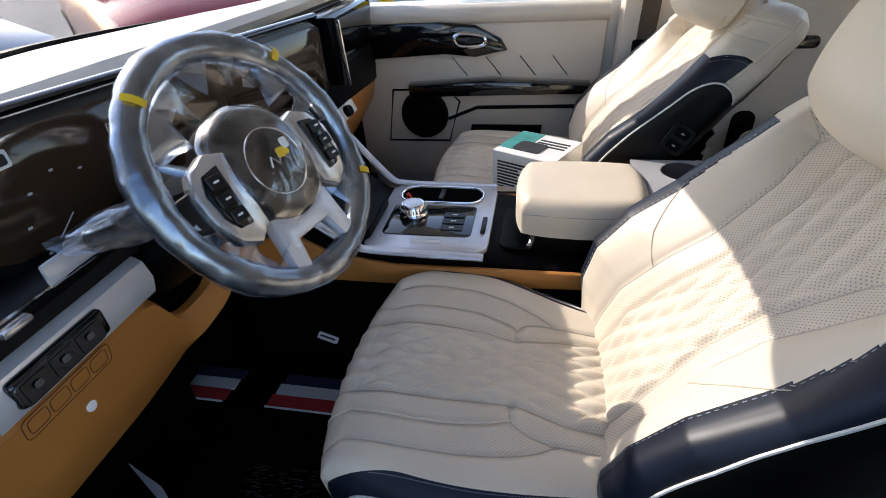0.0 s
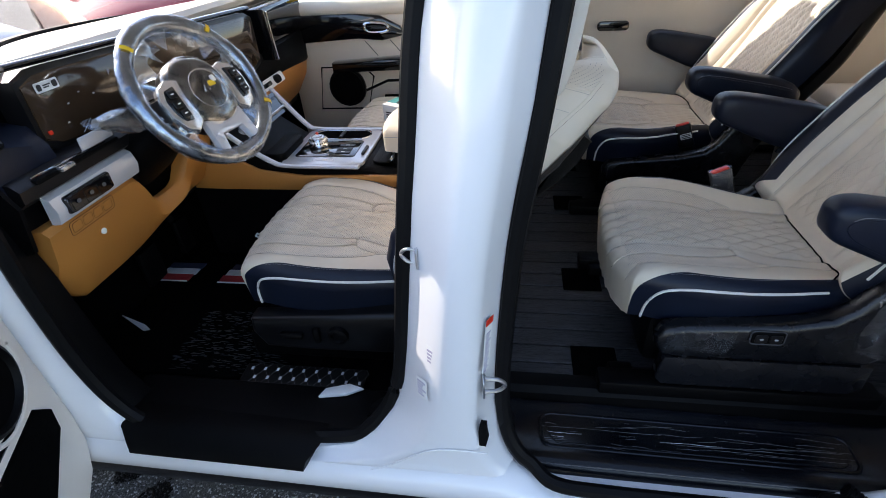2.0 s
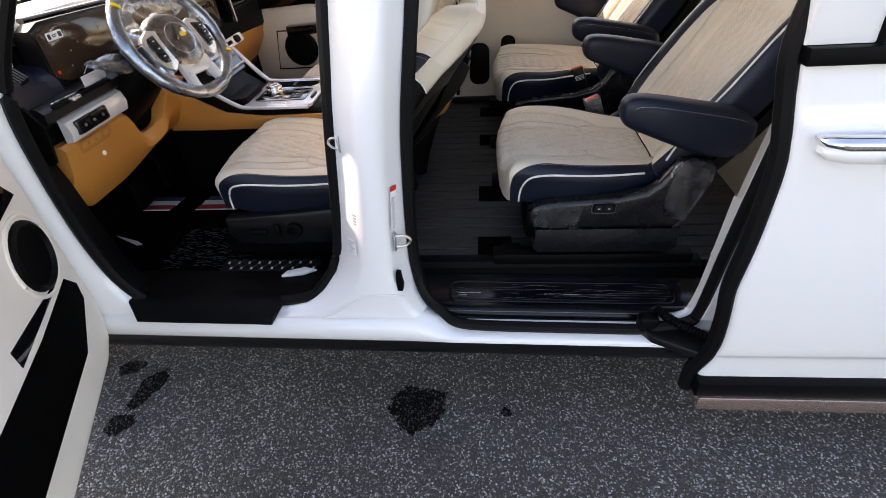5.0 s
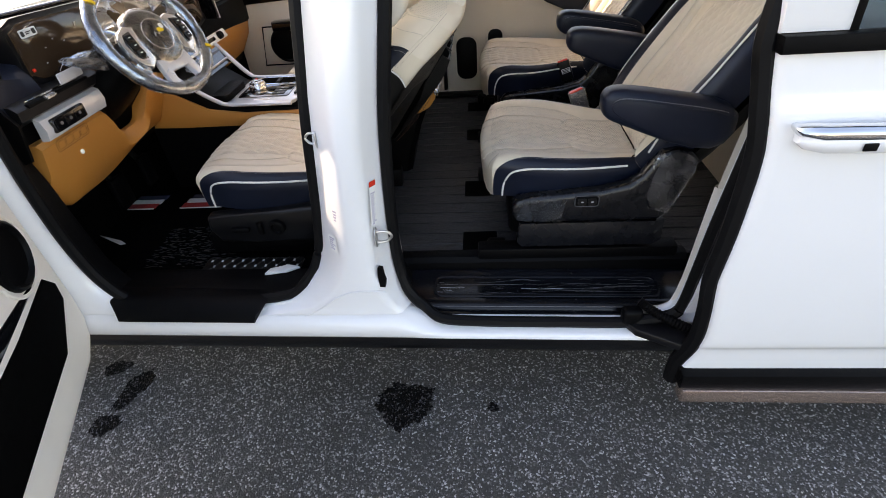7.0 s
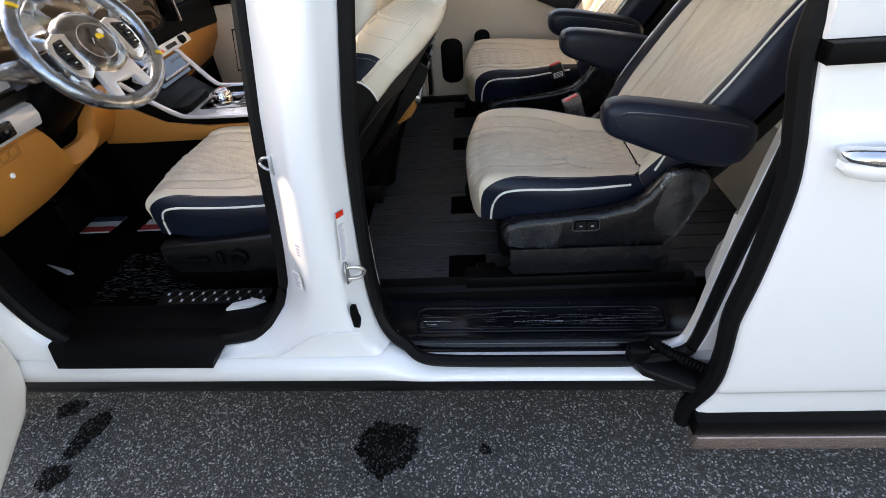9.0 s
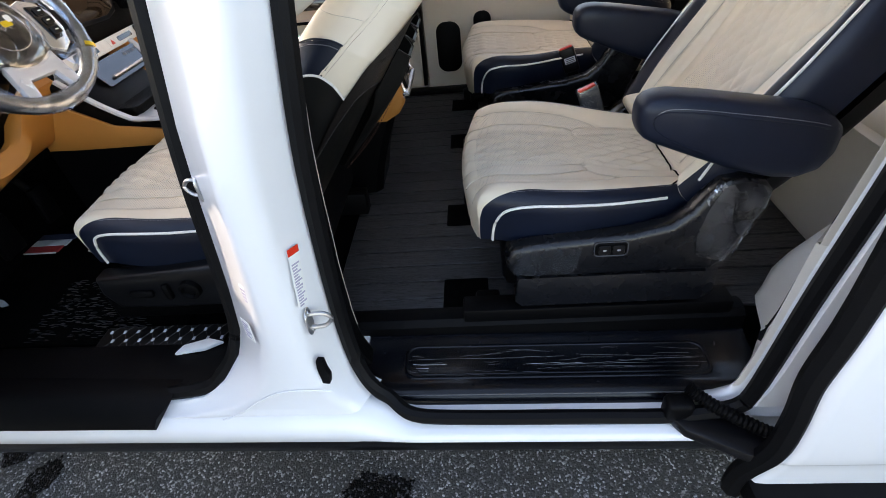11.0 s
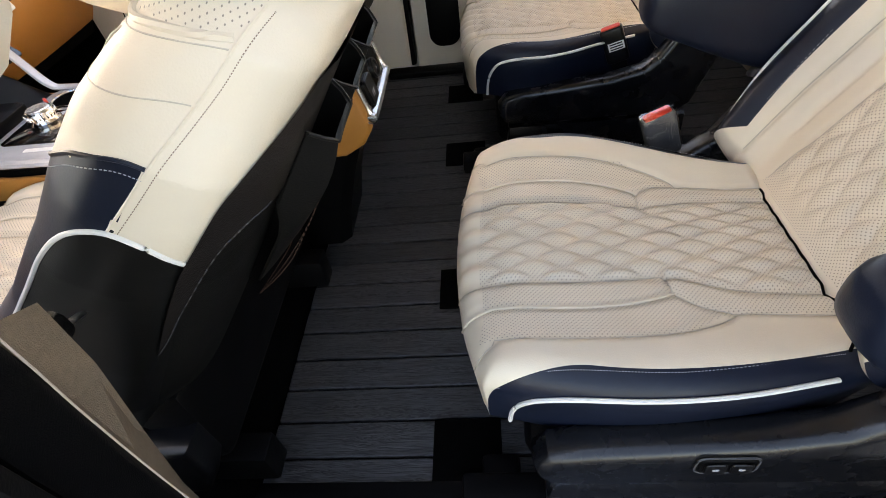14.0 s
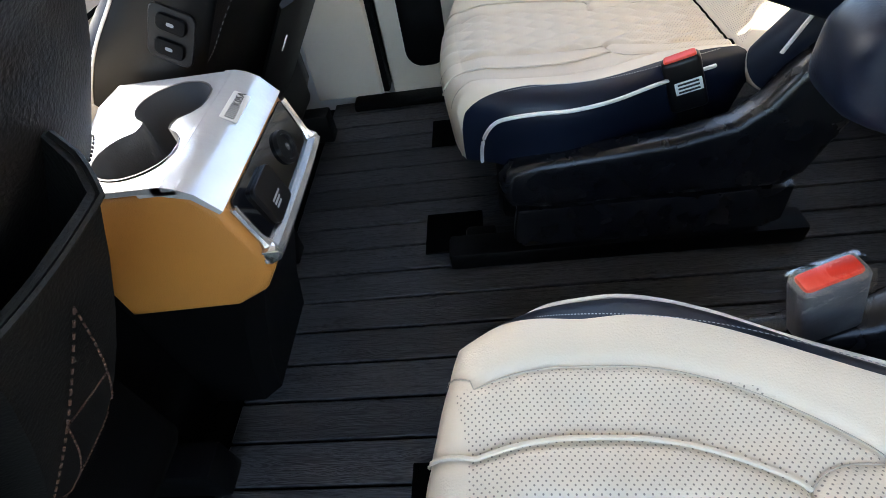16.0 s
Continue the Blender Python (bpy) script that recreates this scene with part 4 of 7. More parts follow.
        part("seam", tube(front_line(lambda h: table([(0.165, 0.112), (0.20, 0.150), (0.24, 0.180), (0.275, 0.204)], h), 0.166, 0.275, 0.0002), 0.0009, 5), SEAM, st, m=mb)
        # the cover wraps the corner and ends in a slanted stitched hem
        wrap, low = [], [(-1.0, 0.240), (-0.93, 0.250), (-0.85, 0.285), (-0.78, 0.325), (-0.70, 0.375), (-0.60, 0.395), (0.0, 0.40)]
        for i in range(41):
            row = []
            for k in range(25):
                q = k / 24
                h0 = table(low, q - 1)
                xb = h0 + (0.520 - h0) * i / 40
                sec = back_section(xb)
                w0 = SHELL_EDGE - 4 + 8 * sstep(0.42, 0.55, xb)
                w = w0 + (n - 1 - w0) * q
                j = min(n - 2, int(w))
                (y0, z0), (y1, z1) = sec[j], sec[j + 1]
                out = Vector((0, abs(z1 - z0), -abs(y1 - y0))).normalized() * (0.0030 + 0.0015 * math.sin(9 * xb + 5 * q))
                row.append(Vector((xb - H, s * (y0 + (y1 - y0) * (w - j) + out.y), z0 + (z1 - z0) * (w - j) + out.z)))
            wrap.append(row)
        part("back_cover", loft(wrap, closed=False), COVER, st, "dark brown leatherette seat cover flap", m=mb, angle=180)
        hem = [p + Vector((0.006, s * 0.0008, -0.0008)) for p in spline(wrap[0][:14], 5)]
        part("stitching", dashes(hem, 0.0006), BUCKLE, st, m=mb)


def seat(name, label, x0, yc, lean, second, recline_x, H, zt=0.680):
    """A captain's chair. x0: front of the cushion; lean: degrees of the backrest; H: half its height."""
    hx, hy, R = 0.235 if second else 0.244, 0.236, 0.034
    st = thing(name, label, "car seat", (x0 + hx, yc, 0.42), "captain chairs of the cabin")
    mc = pose(x0 + hx, yc, zt, 0, 4, 0)
    n_in, n_roll, n_sk = 72, 8, 8
    N = n_in + n_roll + n_sk

    def ccls(ring, x, y, z, ca, cb):
        if abs(cb) > abs(ca) and ring > n_in + 7:
            return "near" if cb < 0 else "other", 0
        return "top", 1 if ring < (n_in + 7 if -ca > abs(cb) else n_in) and abs(y) < (0.163 - 0.033 * sstep(0.0, 0.085, x)) * girth(x, y) else 0

    inner = -1 if yc > 0 else 1

    def girth(x, y):
        """How wide the cushion is at x; the inner side draws in towards the back and round the front corner."""
        q = sstep(-0.08, 0.16, x)
        return 1.06 - 0.34 * q - 0.10 * sstep(0.12, 0.24, -x) if y * inner > 0 else 1.0 - 0.04 * q

    def taper(x, y, z):
        return x, y * girth(x, y), z

    def ctop(x, y):
        return cushion_top(x, y) - (0 if second else 0.010 * sstep(0.12, 0.20, abs(y)))

    def slide(a, b, t):
        # the band's upper edge sweeps down round the front corners
        t0, lo = 7 / (n_roll + n_sk), (0.3 if b * inner > 0 else 1.0) / (n_roll + n_sk)
        w = -0.52 - a if abs(b) >= abs(a) else (abs(b) - 0.52 if a < 0 else 0)
        e = 0.86 * (1 - math.sqrt(1 - min(1, max(0, w / 0.48)) ** 2))
        e = lo + (1 - lo) * e
        return t / t0 * e if t < t0 else e + (t - t0) / (1 - t0) * (1 - e)

    V, F, info, at = ring_pad(hx, hy, R, 0.084, ctop, n_in, n_roll, n_sk, 0.38, 0.014, taper, slide)

    def flat_at(a, b, m):
        return at(a, b, m, False)

    def roll_on(seam_line, s):
        """A seam's run down the rolled front edge."""
        if seam_line[0][0] > -0.2:
            return []
        b = s * seam_line[1][1] / ((hy - R) * 0.9)
        return [Vector(flat_at(-1, b, n_in + q)) + Vector((-0.0012, 0, 0.0006)) for q in (7.5, 6, 4.5, 3, 1.5)]

    got = split(V, F, info, ccls)
    part("cushion", got["top"], [CREAM, PERF], st, "cream leather cushion with diamond quilting", m=mc, angle=180)
    for k in ("near", "other"):
        part("cushion_side", got[k], NAVY, st, "navy leather side band", m=mc, angle=180)
    for s in (-1, 1):
        for seam_line in (BOLSTER_SEAM, QUILT_SEAM, HOOK_SEAM, REAR_SEAM):
            pl = [(p.x, s * p.y) for p in spline([(*q, 0) for q in seam_line], 6) if abs(p.x) < hx - R]
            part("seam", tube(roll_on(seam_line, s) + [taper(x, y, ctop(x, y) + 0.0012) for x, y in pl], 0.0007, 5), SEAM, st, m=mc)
        pl = [(p.x, s * p.y) for p in spline([(*q, 0) for q in PIPED_SEAM], 6) if abs(p.x) < hx - R]
        part("seam_piping", tube(roll_on(PIPED_SEAM, s) + [taper(x, y, ctop(x, y) + 0.0032) for x, y in pl], 0.0019, 6), CREAM, st, m=mc)
        line = ride(flat_at, [(-0.88, s, N), (-0.865, s, N - 3), (-0.825, s, N - 5.6), (-0.76, s, N - 7.6), (-0.66, s, N - 9.0), (-0.52, s, N - 9.8), (-0.30, s, N - 10.2), (0.0, s, N - 10.4), (0.35, s, N - 10.6), (0.75, s, N - 11.0)])
        part("piping", tube(line, 0.0028, 7), PIPE, st, "white piping", m=mc)
        m_ = n_in + 7.3
        line = ride(at, [(-0.93, s, m_), (-0.7, s, m_), (0.0, s, m_), (0.85, s, m_)], 0.0004, 90)
        part("stitching", dashes(line, 0.00045), STITCH, st, m=mc)
    # backrest
    ph = radians(lean)
    u, nrm = Vector((math.sin(ph), 0, math.cos(ph))), Vector((-math.cos(ph), 0, math.sin(ph)))
    org = Vector((recline_x, yc, zt - 0.03)) + u * H
    mb = Matrix(((u.x, 0, nrm.x, org.x), (u.y, 1, nrm.y, org.y), (u.z, 0, nrm.z, org.z), (0, 0, 0, 1)))

    def narrow(x, y, z):
        return x, y * (1 - 0.20 * sstep(0.05, H, x) - 0.06 * sstep(0.12, H, -x)), z

    def cls(ring, x, y, z, ca, cb):
        if abs(cb) > abs(ca) and ring > n_in + (-8 if cb * inner > 0 else -2 + 5 * (1 - sstep(-0.20, -0.10, x))):
            return "side" + ("n" if cb < 0 else "f"), 0
        return "front", 1 if ring < n_in and abs(y) < 0.105 + 0.03 * sstep(-0.1, 0.25, x) else 0

    def shell_top(x, y):
        return 0.008 * (1 - (y / 0.24) ** 2) + 0.006 * (1 - (x / H) ** 2)
    if second:
        V, F, info, at = ring_pad(H, 0.25, 0.038, 0.055, back_top, n_in, n_roll, n_sk, 0.22, 0.0, narrow)
        got = split(V, F, info, cls)
        part("backrest", got["front"], [CREAM, PERF], st, "cream leather backrest with diamond quilting", m=mb, angle=180)
        for k in "nf":
            part("backrest_side", got["side" + k], NAVY, st, "navy leather side band", m=mb, angle=180)
        for s in (-1, 1):
            xs_ = [-0.24 + 0.012 * i for i in range(41)]
            for k in (0, 1):
                w_ = [0.168 + 0.03 * sstep(0, 0.3, x) if k else 0.105 + 0.03 * sstep(-0.1, 0.25, x) for x in xs_]
                pl = [(x, s * w) for x, w in zip(xs_, w_) if abs(x) < H - 0.045]
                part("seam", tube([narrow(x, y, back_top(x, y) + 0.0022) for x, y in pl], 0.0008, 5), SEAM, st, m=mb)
            line = ride(at, [(-0.85, s, n_in + 5), (-0.6, s, n_in + 2.6), (-0.3, s, n_in + 2.0), (0.0, s, n_in + 2.0), (0.5, s, n_in + 2.0), (0.9, s, n_in + 2.0)])
            part("piping", tube(line, 0.0026, 7), PIPE, st, "white piping", m=mb)
            m_ = n_in - (7.4 if s * inner > 0 else 1.4)
            line = ride(at, [(-0.8, s, m_), (0.0, s, m_), (0.9, s, m_)], 0.0006, 60)
            part("stitching", dashes(line, 0.0006), STITCH, st, m=mb)
        mr = mb @ Matrix.Translation((0, 0, -0.081)) @ pose(0, 0, 0, 180, 0, 0)
        V, F, info, at2 = ring_pad(H - 0.008, 0.243, 0.018, 0.022, shell_top, 16, 4, 3, 0.25, 0.0, narrow)
        part("seat_back", (V, F), BLACKSKIN, st, "black leatherette seat back", m=mr, angle=180)
    else:
        mr = mb @ Matrix.Translation((-0.037, 0, -0.080)) @ pose(0, 0, 0, 180, 0, 0)
        front_backrest(st, mb, H)
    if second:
        # Dark strip along the joint stands in for the shade of its gap
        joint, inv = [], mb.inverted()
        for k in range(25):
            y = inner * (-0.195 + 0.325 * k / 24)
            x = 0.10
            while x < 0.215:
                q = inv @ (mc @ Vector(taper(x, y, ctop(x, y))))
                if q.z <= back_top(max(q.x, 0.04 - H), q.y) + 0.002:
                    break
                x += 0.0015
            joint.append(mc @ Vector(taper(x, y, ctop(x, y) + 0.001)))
        part("joint_shade", tube(joint, 0.0017, 7), CARPET, st, "black strip for the shade in the joint")
    # headrest
    mh = mb @ Matrix.Translation((0.522 - H if not second else H + 0.078, 0, 0.134 if not second else 0.042)) @ pose(0, 0, 0, 0, 0 if second else -14, 0)
    V, F, info, at3 = ring_pad(0.095, 0.135, 0.050, 0.045, lambda x, y: 0.02 * (1 - (y / 0.13) ** 2), 24, 8, 3, 0.5)
    hr = part("headrest", (V, F), CREAM, st, "cream leather headrest", m=mh, angle=180)
    V, F, info, at3 = ring_pad(0.093, 0.133, 0.03, 0.0, lambda x, y: 0.012 * (1 - (y / 0.13) ** 2), 20, 8, 1, 0.5)
    part("headrest_back", (V, F), CREAM, hr, m=mh @ Matrix.Translation((0, 0, -0.092)) @ pose(0, 0, 0, 180, 0, 0), angle=180)
    for s in (-1, 1):
        part("headrest_post", tube([mb @ Vector((H - 0.03, s * 0.055, -0.035 if second else -0.018)), mb @ Vector((H + 0.09, s * 0.055, -0.01 if second else 0.07))], 0.006, 8), CHROME, st)
    return st, mb, mc, mr


driver, mb_d, mc_d, mr_d = seat("driver_seat", "cream and navy leather driver seat with quilted centre", -0.575, -0.390, 35, False, -0.160, 0.285)
passenger, mb_p, mc_p, mr_p = seat("passenger_seat", "cream and navy leather front passenger seat", -0.575, 0.385, 35, False, -0.160, 0.285)
second_n, mb_n, mc_n, mr_n = seat("second_row_seat", "cream and navy leather second-row captain chair by the open door", 0.262, -0.392, 34, True, 0.685, 0.29)
second_f, mb_f, mc_f, mr_f = seat("second_row_seat", "cream and navy leather second-row captain chair by the far wall", 0.262, 0.395, 34, True, 0.685, 0.29)


def seat_base_front(st, yc, outer):
    y = yc + outer * 0.255
    pts = [(-0.53, 0.585), (-0.535, 0.545), (-0.51, 0.50), (-0.40, 0.495), (-0.09, 0.50), (-0.06, 0.56), (-0.06, 0.63), (-0.10, 0.625), (-0.30, 0.605)]
    part("side_shield", prism(pts, "y", min(y, y - outer * 0.05), max(y, y - outer * 0.05), 0.012, 3), SATIN_BLACK, st, "black plastic side shield with seat switches")
    part("seat_switch", rbox((-0.435, y + outer * 0.006, 0.548), (0.055, 0.014, 0.016), 0.006), BLACK, st)
    part("recline_switch", rbox((-0.375, y + outer * 0.006, 0.552), (0.016, 0.014, 0.042), 0.006), BLACK, st)
    part("lumbar_switch", loft([[(-0.325 + r * math.cos(t * 0.2618), y + outer * d, 0.553 + r * math.sin(t * 0.2618)) for t in range(24)] for d, r in ((0, 0.024), (0.010, 0.022), (0.012, 0.016), (0.006, 0.013))]), BLACK, st)
    part("seat_frame", rbox((-0.30, yc, 0.545), (0.42, 0.42, 0.09), 0.02), BLACK, st)
    # Added block fills the gap behind the cushion and stops sun leaking through
    part("gap_block", rbox((-0.100, yc, 0.605), (0.09, 0.44, 0.17), 0.02), BLACK, st)
    for s in (-1, 1):
        part("seat_rail", rbox((-0.30, yc + s * 0.19, 0.465), (0.55, 0.045, 0.07), 0.006), BLACK, st)


seat_base_front(driver, -0.385, -1)
seat_base_front(passenger, 0.385, 1)


def arm_section(c, h, w, n=28):
    out = []
    for i in range(n):
        t = 2 * math.pi * i / n
        a, b = math.cos(t), math.sin(t)
        out.append((c[0], c[1] + w / 2 * math.copysign(abs(a) ** 0.55, a), c[2] + h / 2 * math.copysign(abs(b) ** 0.62, b)))
    return out


def seat_base_second(st, yc):
    for s in (-1, 1):
        y = yc + s * 0.262
        a, b = sorted((y, y - s * 0.045))
        pts = [(0.342, 0.600), (0.345, 0.575), (0.358, 0.555), (0.39, 0.549), (0.735, 0.549), (0.758, 0.570), (0.780, 0.630), (0.803, 0.690), (0.803, 0.725), (0.785, 0.748), (0.745, 0.757), (0.715, 0.748), (0.695, 0.718), (0.675, 0.685), (0.645, 0.660), (0.58, 0.645), (0.50, 0.638), (0.40, 0.630), (0.358, 0.622)]
        sh = part("side_shield", prism(pts, "y", a, b, 0.014, 3), SHIELD, st, "black plastic side shield under protective film")
        lo = [(0.366, 0.546), (0.360, 0.480), (0.375, 0.466), (0.735, 0.466), (0.757, 0.482), (0.755, 0.546)]
        part("lower_shield", prism(lo, "y", min(a, b) + 0.004, max(a, b) - 0.004, 0.006), SHIELD, st)
        part("rail_cover", rbox((0.53, y - s * 0.03, 0.440), (0.56, 0.05, 0.036), 0.006), BLACK, st)
        part("rail_bracket", rbox((0.305, y - s * 0.06, 0.434), (0.055, 0.05, 0.030), 0.008), BLACK, st)
        part("floor_pad", rbox((0.255, y - s * 0.10, 0.4205), (0.105, 0.10, 0.006), 0.002), CARPET, st)
        # film wrapped on the shield
        fp = [(0.356, 0.562), (0.475, 0.553), (0.488, 0.625), (0.395, 0.626), (0.362, 0.616)]
        part("protective_film", prism(fp, "y", y + s * 0.0015, y + s * 0.0025), FILM_MATT, sh, smooth=False)
        # armrest
        ya = yc + s * 0.272
        secs = [(0.541, 0.014, 0.889, 0.020), (0.5425, 0.032, 0.889, 0.036), (0.547, 0.050, 0.888, 0.052), (0.555, 0.064, 0.887, 0.062), (0.568, 0.075, 0.885, 0.068), (0.588, 0.084, 0.881, 0.072), (0.64, 0.100, 0.866, 0.074), (0.70, 0.114, 0.848, 0.076), (0.76, 0.120, 0.834, 0.076), (0.80, 0.114, 0.827, 0.074), (0.828, 0.092, 0.826, 0.066), (0.846, 0.055, 0.828, 0.045), (0.851, 0.02, 0.828, 0.02)]
        ar = part("armrest", loft([arm_section((x, ya, z), h, w) for x, h, z, w in secs]), NAVY, st, "padded navy leather armrest", angle=70)
        def on_side(x, k, off):
            h, z, w = (float(np.interp(x, [q[0] for q in secs], [q[i] for q in secs])) for i in (1, 2, 3))
            return (x, ya + s * (w / 2 * math.sqrt(1 - abs(k) ** (2 / 0.62)) ** 0.55 + off), z + h / 2 * k)
        loop = [(0.835, 0.62), (0.80, 0.64), (0.74, 0.64), (0.68, 0.62), (0.62, 0.58), (0.58, 0.50), (0.564, 0.30), (0.561, 0.0), (0.568, -0.30), (0.59, -0.52), (0.64, -0.62)]
        part("armrest_seam", tube(spline([on_side(x, k, 0.0002) for x, k in loop], 8), 0.0011, 5), NAVY, ar)
        part("stitching", dashes(spline([on_side(x, min(0.80, k + 0.10), 0.0004) for x, k in loop[:7]], 26), 0.00045), STITCH, ar)
        part("armrest_pivot", prism([(0.71, 0.775), (0.77, 0.765), (0.81, 0.79), (0.80, 0.83), (0.74, 0.82)], "y", *sorted((ya - s * 0.03, ya - s * 0.005)), 0.008), NAVY, st)
    part("seat_frame", rbox((0.52, yc, 0.535), (0.36, 0.40, 0.13), 0.02), BLACK, st)


seat_base_second(second_n, -0.392)
seat_base_second(second_f, 0.395)


def buckle(x, y, z, lean, turn, name="seat_belt_buckle"):
    b = thing(name, "grey seat belt buckle with a red release button", "buckle", (x, y, z - 0.14), "seat belt buckles")
    m = pose(x, y, z, 0, lean, turn) @ Matrix.Scale(0.92 if y > 0 else 1.0, 4)
    part("housing", rbox((0, 0, -0.036), (0.052, 0.024, 0.085), 0.007, 3), BUCKLE if -0.3 < y < -0.13 and x > 0 else SATIN_BLACK, b, m=m)
    part("release_button", rbox((0, 0, 0.004), (0.043, 0.017, 0.012), 0.004, 2), RED, b, "red release button", m=m)
    part("stalk", loft([[(-0.018, -0.008, -0.07), (0.018, -0.008, -0.07), (0.018, 0.008, -0.07), (-0.018, 0.008, -0.07)], [(-0.015, -0.006, -0.19), (0.015, -0.006, -0.19), (0.015, 0.006, -0.19), (-0.015, 0.006, -0.19)]]), BLACK, b, m=m)
    if -0.3 < y < -0.13 and x > 0:
        part("film_wrap", rbox((0, 0, -0.036), (0.058, 0.030, 0.094), 0.008, 2), BUCKLE_FILM, b, "clear protective wrap", m=m)
    if y > 0:
        part("print_label", rbox((0.004, -0.0165, -0.034), (0.036, 0.001, 0.020), 0.0003, 1), PAPER, b, "white printed label", m=m, smooth=False)
        for i in range(3):
            part("print_bar", rbox((0.004, -0.0172, -0.028 - 0.006 * i), (0.028, 0.0006, 0.003), 0.0001, 1), INK, b, m=m, smooth=False)
    return b


buckle(0.579, -0.167, 0.733, -20, 10)
buckle(0.588, 0.213, 0.716, -20, -10)
buckle(-0.256, -0.090, 0.640, -28, 10)


# ---- dashboard ----
dash = thing("dashboard", "cream and black dashboard with tan lower trim", "dashboard", (-0.95, 0, 0.66))


def along_y(profile, y0, y1, n=24, bend=0.0, mid=0.0):
    """Carries an (x, z) outline across the car, bowed forward towards the ends."""
    rings = []
    for i in range(n + 1):
        y = y0 + (y1 - y0) * i / n
        d = -bend * abs((y - mid) / 0.75) ** 2.2
        rings.append([(x + d, y, z) for x, z in profile])
    return loft(rings)


def dash_pad():
    """Deep cream pad from the display to the windshield; it bows with the glass and rolls down at the driver's end."""
    rings = []
    for i in range(41):
        y = -0.775 + 1.55 * i / 40
        xf = min(-0.98, -1.36 + 1.2 * y * y)
        k = sstep(-0.625, -0.76, y)
        xr, d = -0.885 + 0.045 * k, 0.115 * k
        rings.append([(xf - 0.01, y, 1.02), (xf, y, 1.092 - 0.3 * d), ((xf + xr) / 2, y, 1.124 - 0.6 * d), (xr - 0.06, y, 1.139 - d), (xr - 0.012, y, 1.136 - 1.15 * d), (xr, y, 1.122 - 1.2 * d), (xr - 0.004, y, 1.105 - 1.2 * d), (xr - 0.06, y, 1.08 - d), (xf + 0.08, y, 1.0)])
    return loft(rings)


part("dash_pad", dash_pad(), CREAM_TRIM, dash, "cream soft dash top")
part("pad_seam", tube([(-0.945, -0.60 + 0.06 * i, 1.1375) for i in range(20)], 0.0016, 5), BUCKLE, dash)
part("dash_body", along_y([(-1.15, 0.70), (-1.10, 1.06), (-0.90, 1.08), (-0.895, 0.975), (-0.845, 0.968), (-0.825, 0.955), (-0.822, 0.905), (-0.825, 0.845), (-0.86, 0.80), (-0.92, 0.66)], -0.755, 0.755, 30, 0.02), BLACK, dash, "black dash body")


def display_ring(q, grow, dx):
    """The display's outline at q along its length, driver's end first: grown by a margin, pushed forward by dx."""
    x, y = -0.852 + 0.038 * q, -0.618 + 0.865 * q
    return x + dx, y, 1.118 - 0.028 * q + grow, 0.982 - 0.050 * q - grow


def display_shell(grow, d0, d1, q0=0.0, q1=1.0):
    rings = []
    for i in range(25):
        q = q0 + (q1 - q0) * i / 24
        e = 0.016 * (1 - math.sqrt(1 - max(0, 1 - 14 * min(q - q0, q1 - q)) ** 2))
        x, y, zt, zb = display_ring(q, grow - e, 0)
        rings.append([(x + d0, y, zb + 0.004), (x + d0, y, zt - 0.004), (x + d0 + 0.003, y, zt), (x + d1 - 0.004, y, zt), (x + d1, y, zt - 0.005), (x + d1, y, zb + 0.005), (x + d1 - 0.004, y, zb), (x + d0 + 0.003, y, zb)])
    return loft(rings)


part("display_panel", display_shell(0.010, -0.045, 0.006), SATIN_BLACK, dash, "wide black display housing")
part("display_hood", loft([[(x + 0.010 * math.cos(t * 0.5236) - 0.002, y, zt + 0.006 + 0.007 * math.sin(t * 0.5236)) for t in range(12)] for x, y, zt, zb in [display_ring(i / 24, 0.012, 0) for i in range(25)]]), PIANO, dash, "gloss black display hood")
part("display_glass", display_shell(0.0, 0.0, 0.0085, 0.012, 0.988), SCREEN, dash, "glossy display glass with the cabin's brown reflection in its colour")
part("leather_end", loft([[(x, y, z) for x, z in ((-0.98, 0.86), (-0.845, 0.90), (-0.826, 0.955), (-0.835, 1.0 - 0.3 * (y + 0.63)), (-0.86, 1.030 + 0.1 * (y + 0.63)), (-0.98, 1.05))] for y in [-0.762 + 0.0145 * i for i in range(11)]]), NAVY, dash, "black stitched leather end of the dash")
part("stitching", dashes(spline([(-0.842, -0.755, 1.028), (-0.842, -0.70, 1.020), (-0.846, -0.64, 1.012)], 24), 0.0007), STITCH, dash)
part("far_vent", rbox((-0.865, 0.52, 1.025), (0.06, 0.46, 0.135), 0.022, 4), PIANO, dash, "gloss black passenger panel")
part("vent_ledge", along_y([(-0.90, 0.935), (-0.86, 0.975), (-0.815, 0.968), (-0.800, 0.955), (-0.803, 0.932), (-0.83, 0.915)], -0.745, -0.44, 10, 0.0), SATIN_BLACK, dash, "black vent ledge under the display")
part("silver_strip", loft([[(x, y, z + 0.000) for x, z in ((-0.815, 0.925), (-0.800, 0.918), (-0.793, 0.893), (-0.800, 0.868), (-0.82, 0.866))] for y in [-0.705 + 0.0235 * i for i in range(11)]]), SILVER_FILM, dash, "silver trim under protective film")
part("switch_bank", rbox((-0.797, -0.62, 0.895), (0.016, 0.125, 0.036), 0.006, 3), PIANO, dash, "gloss black switch bank")


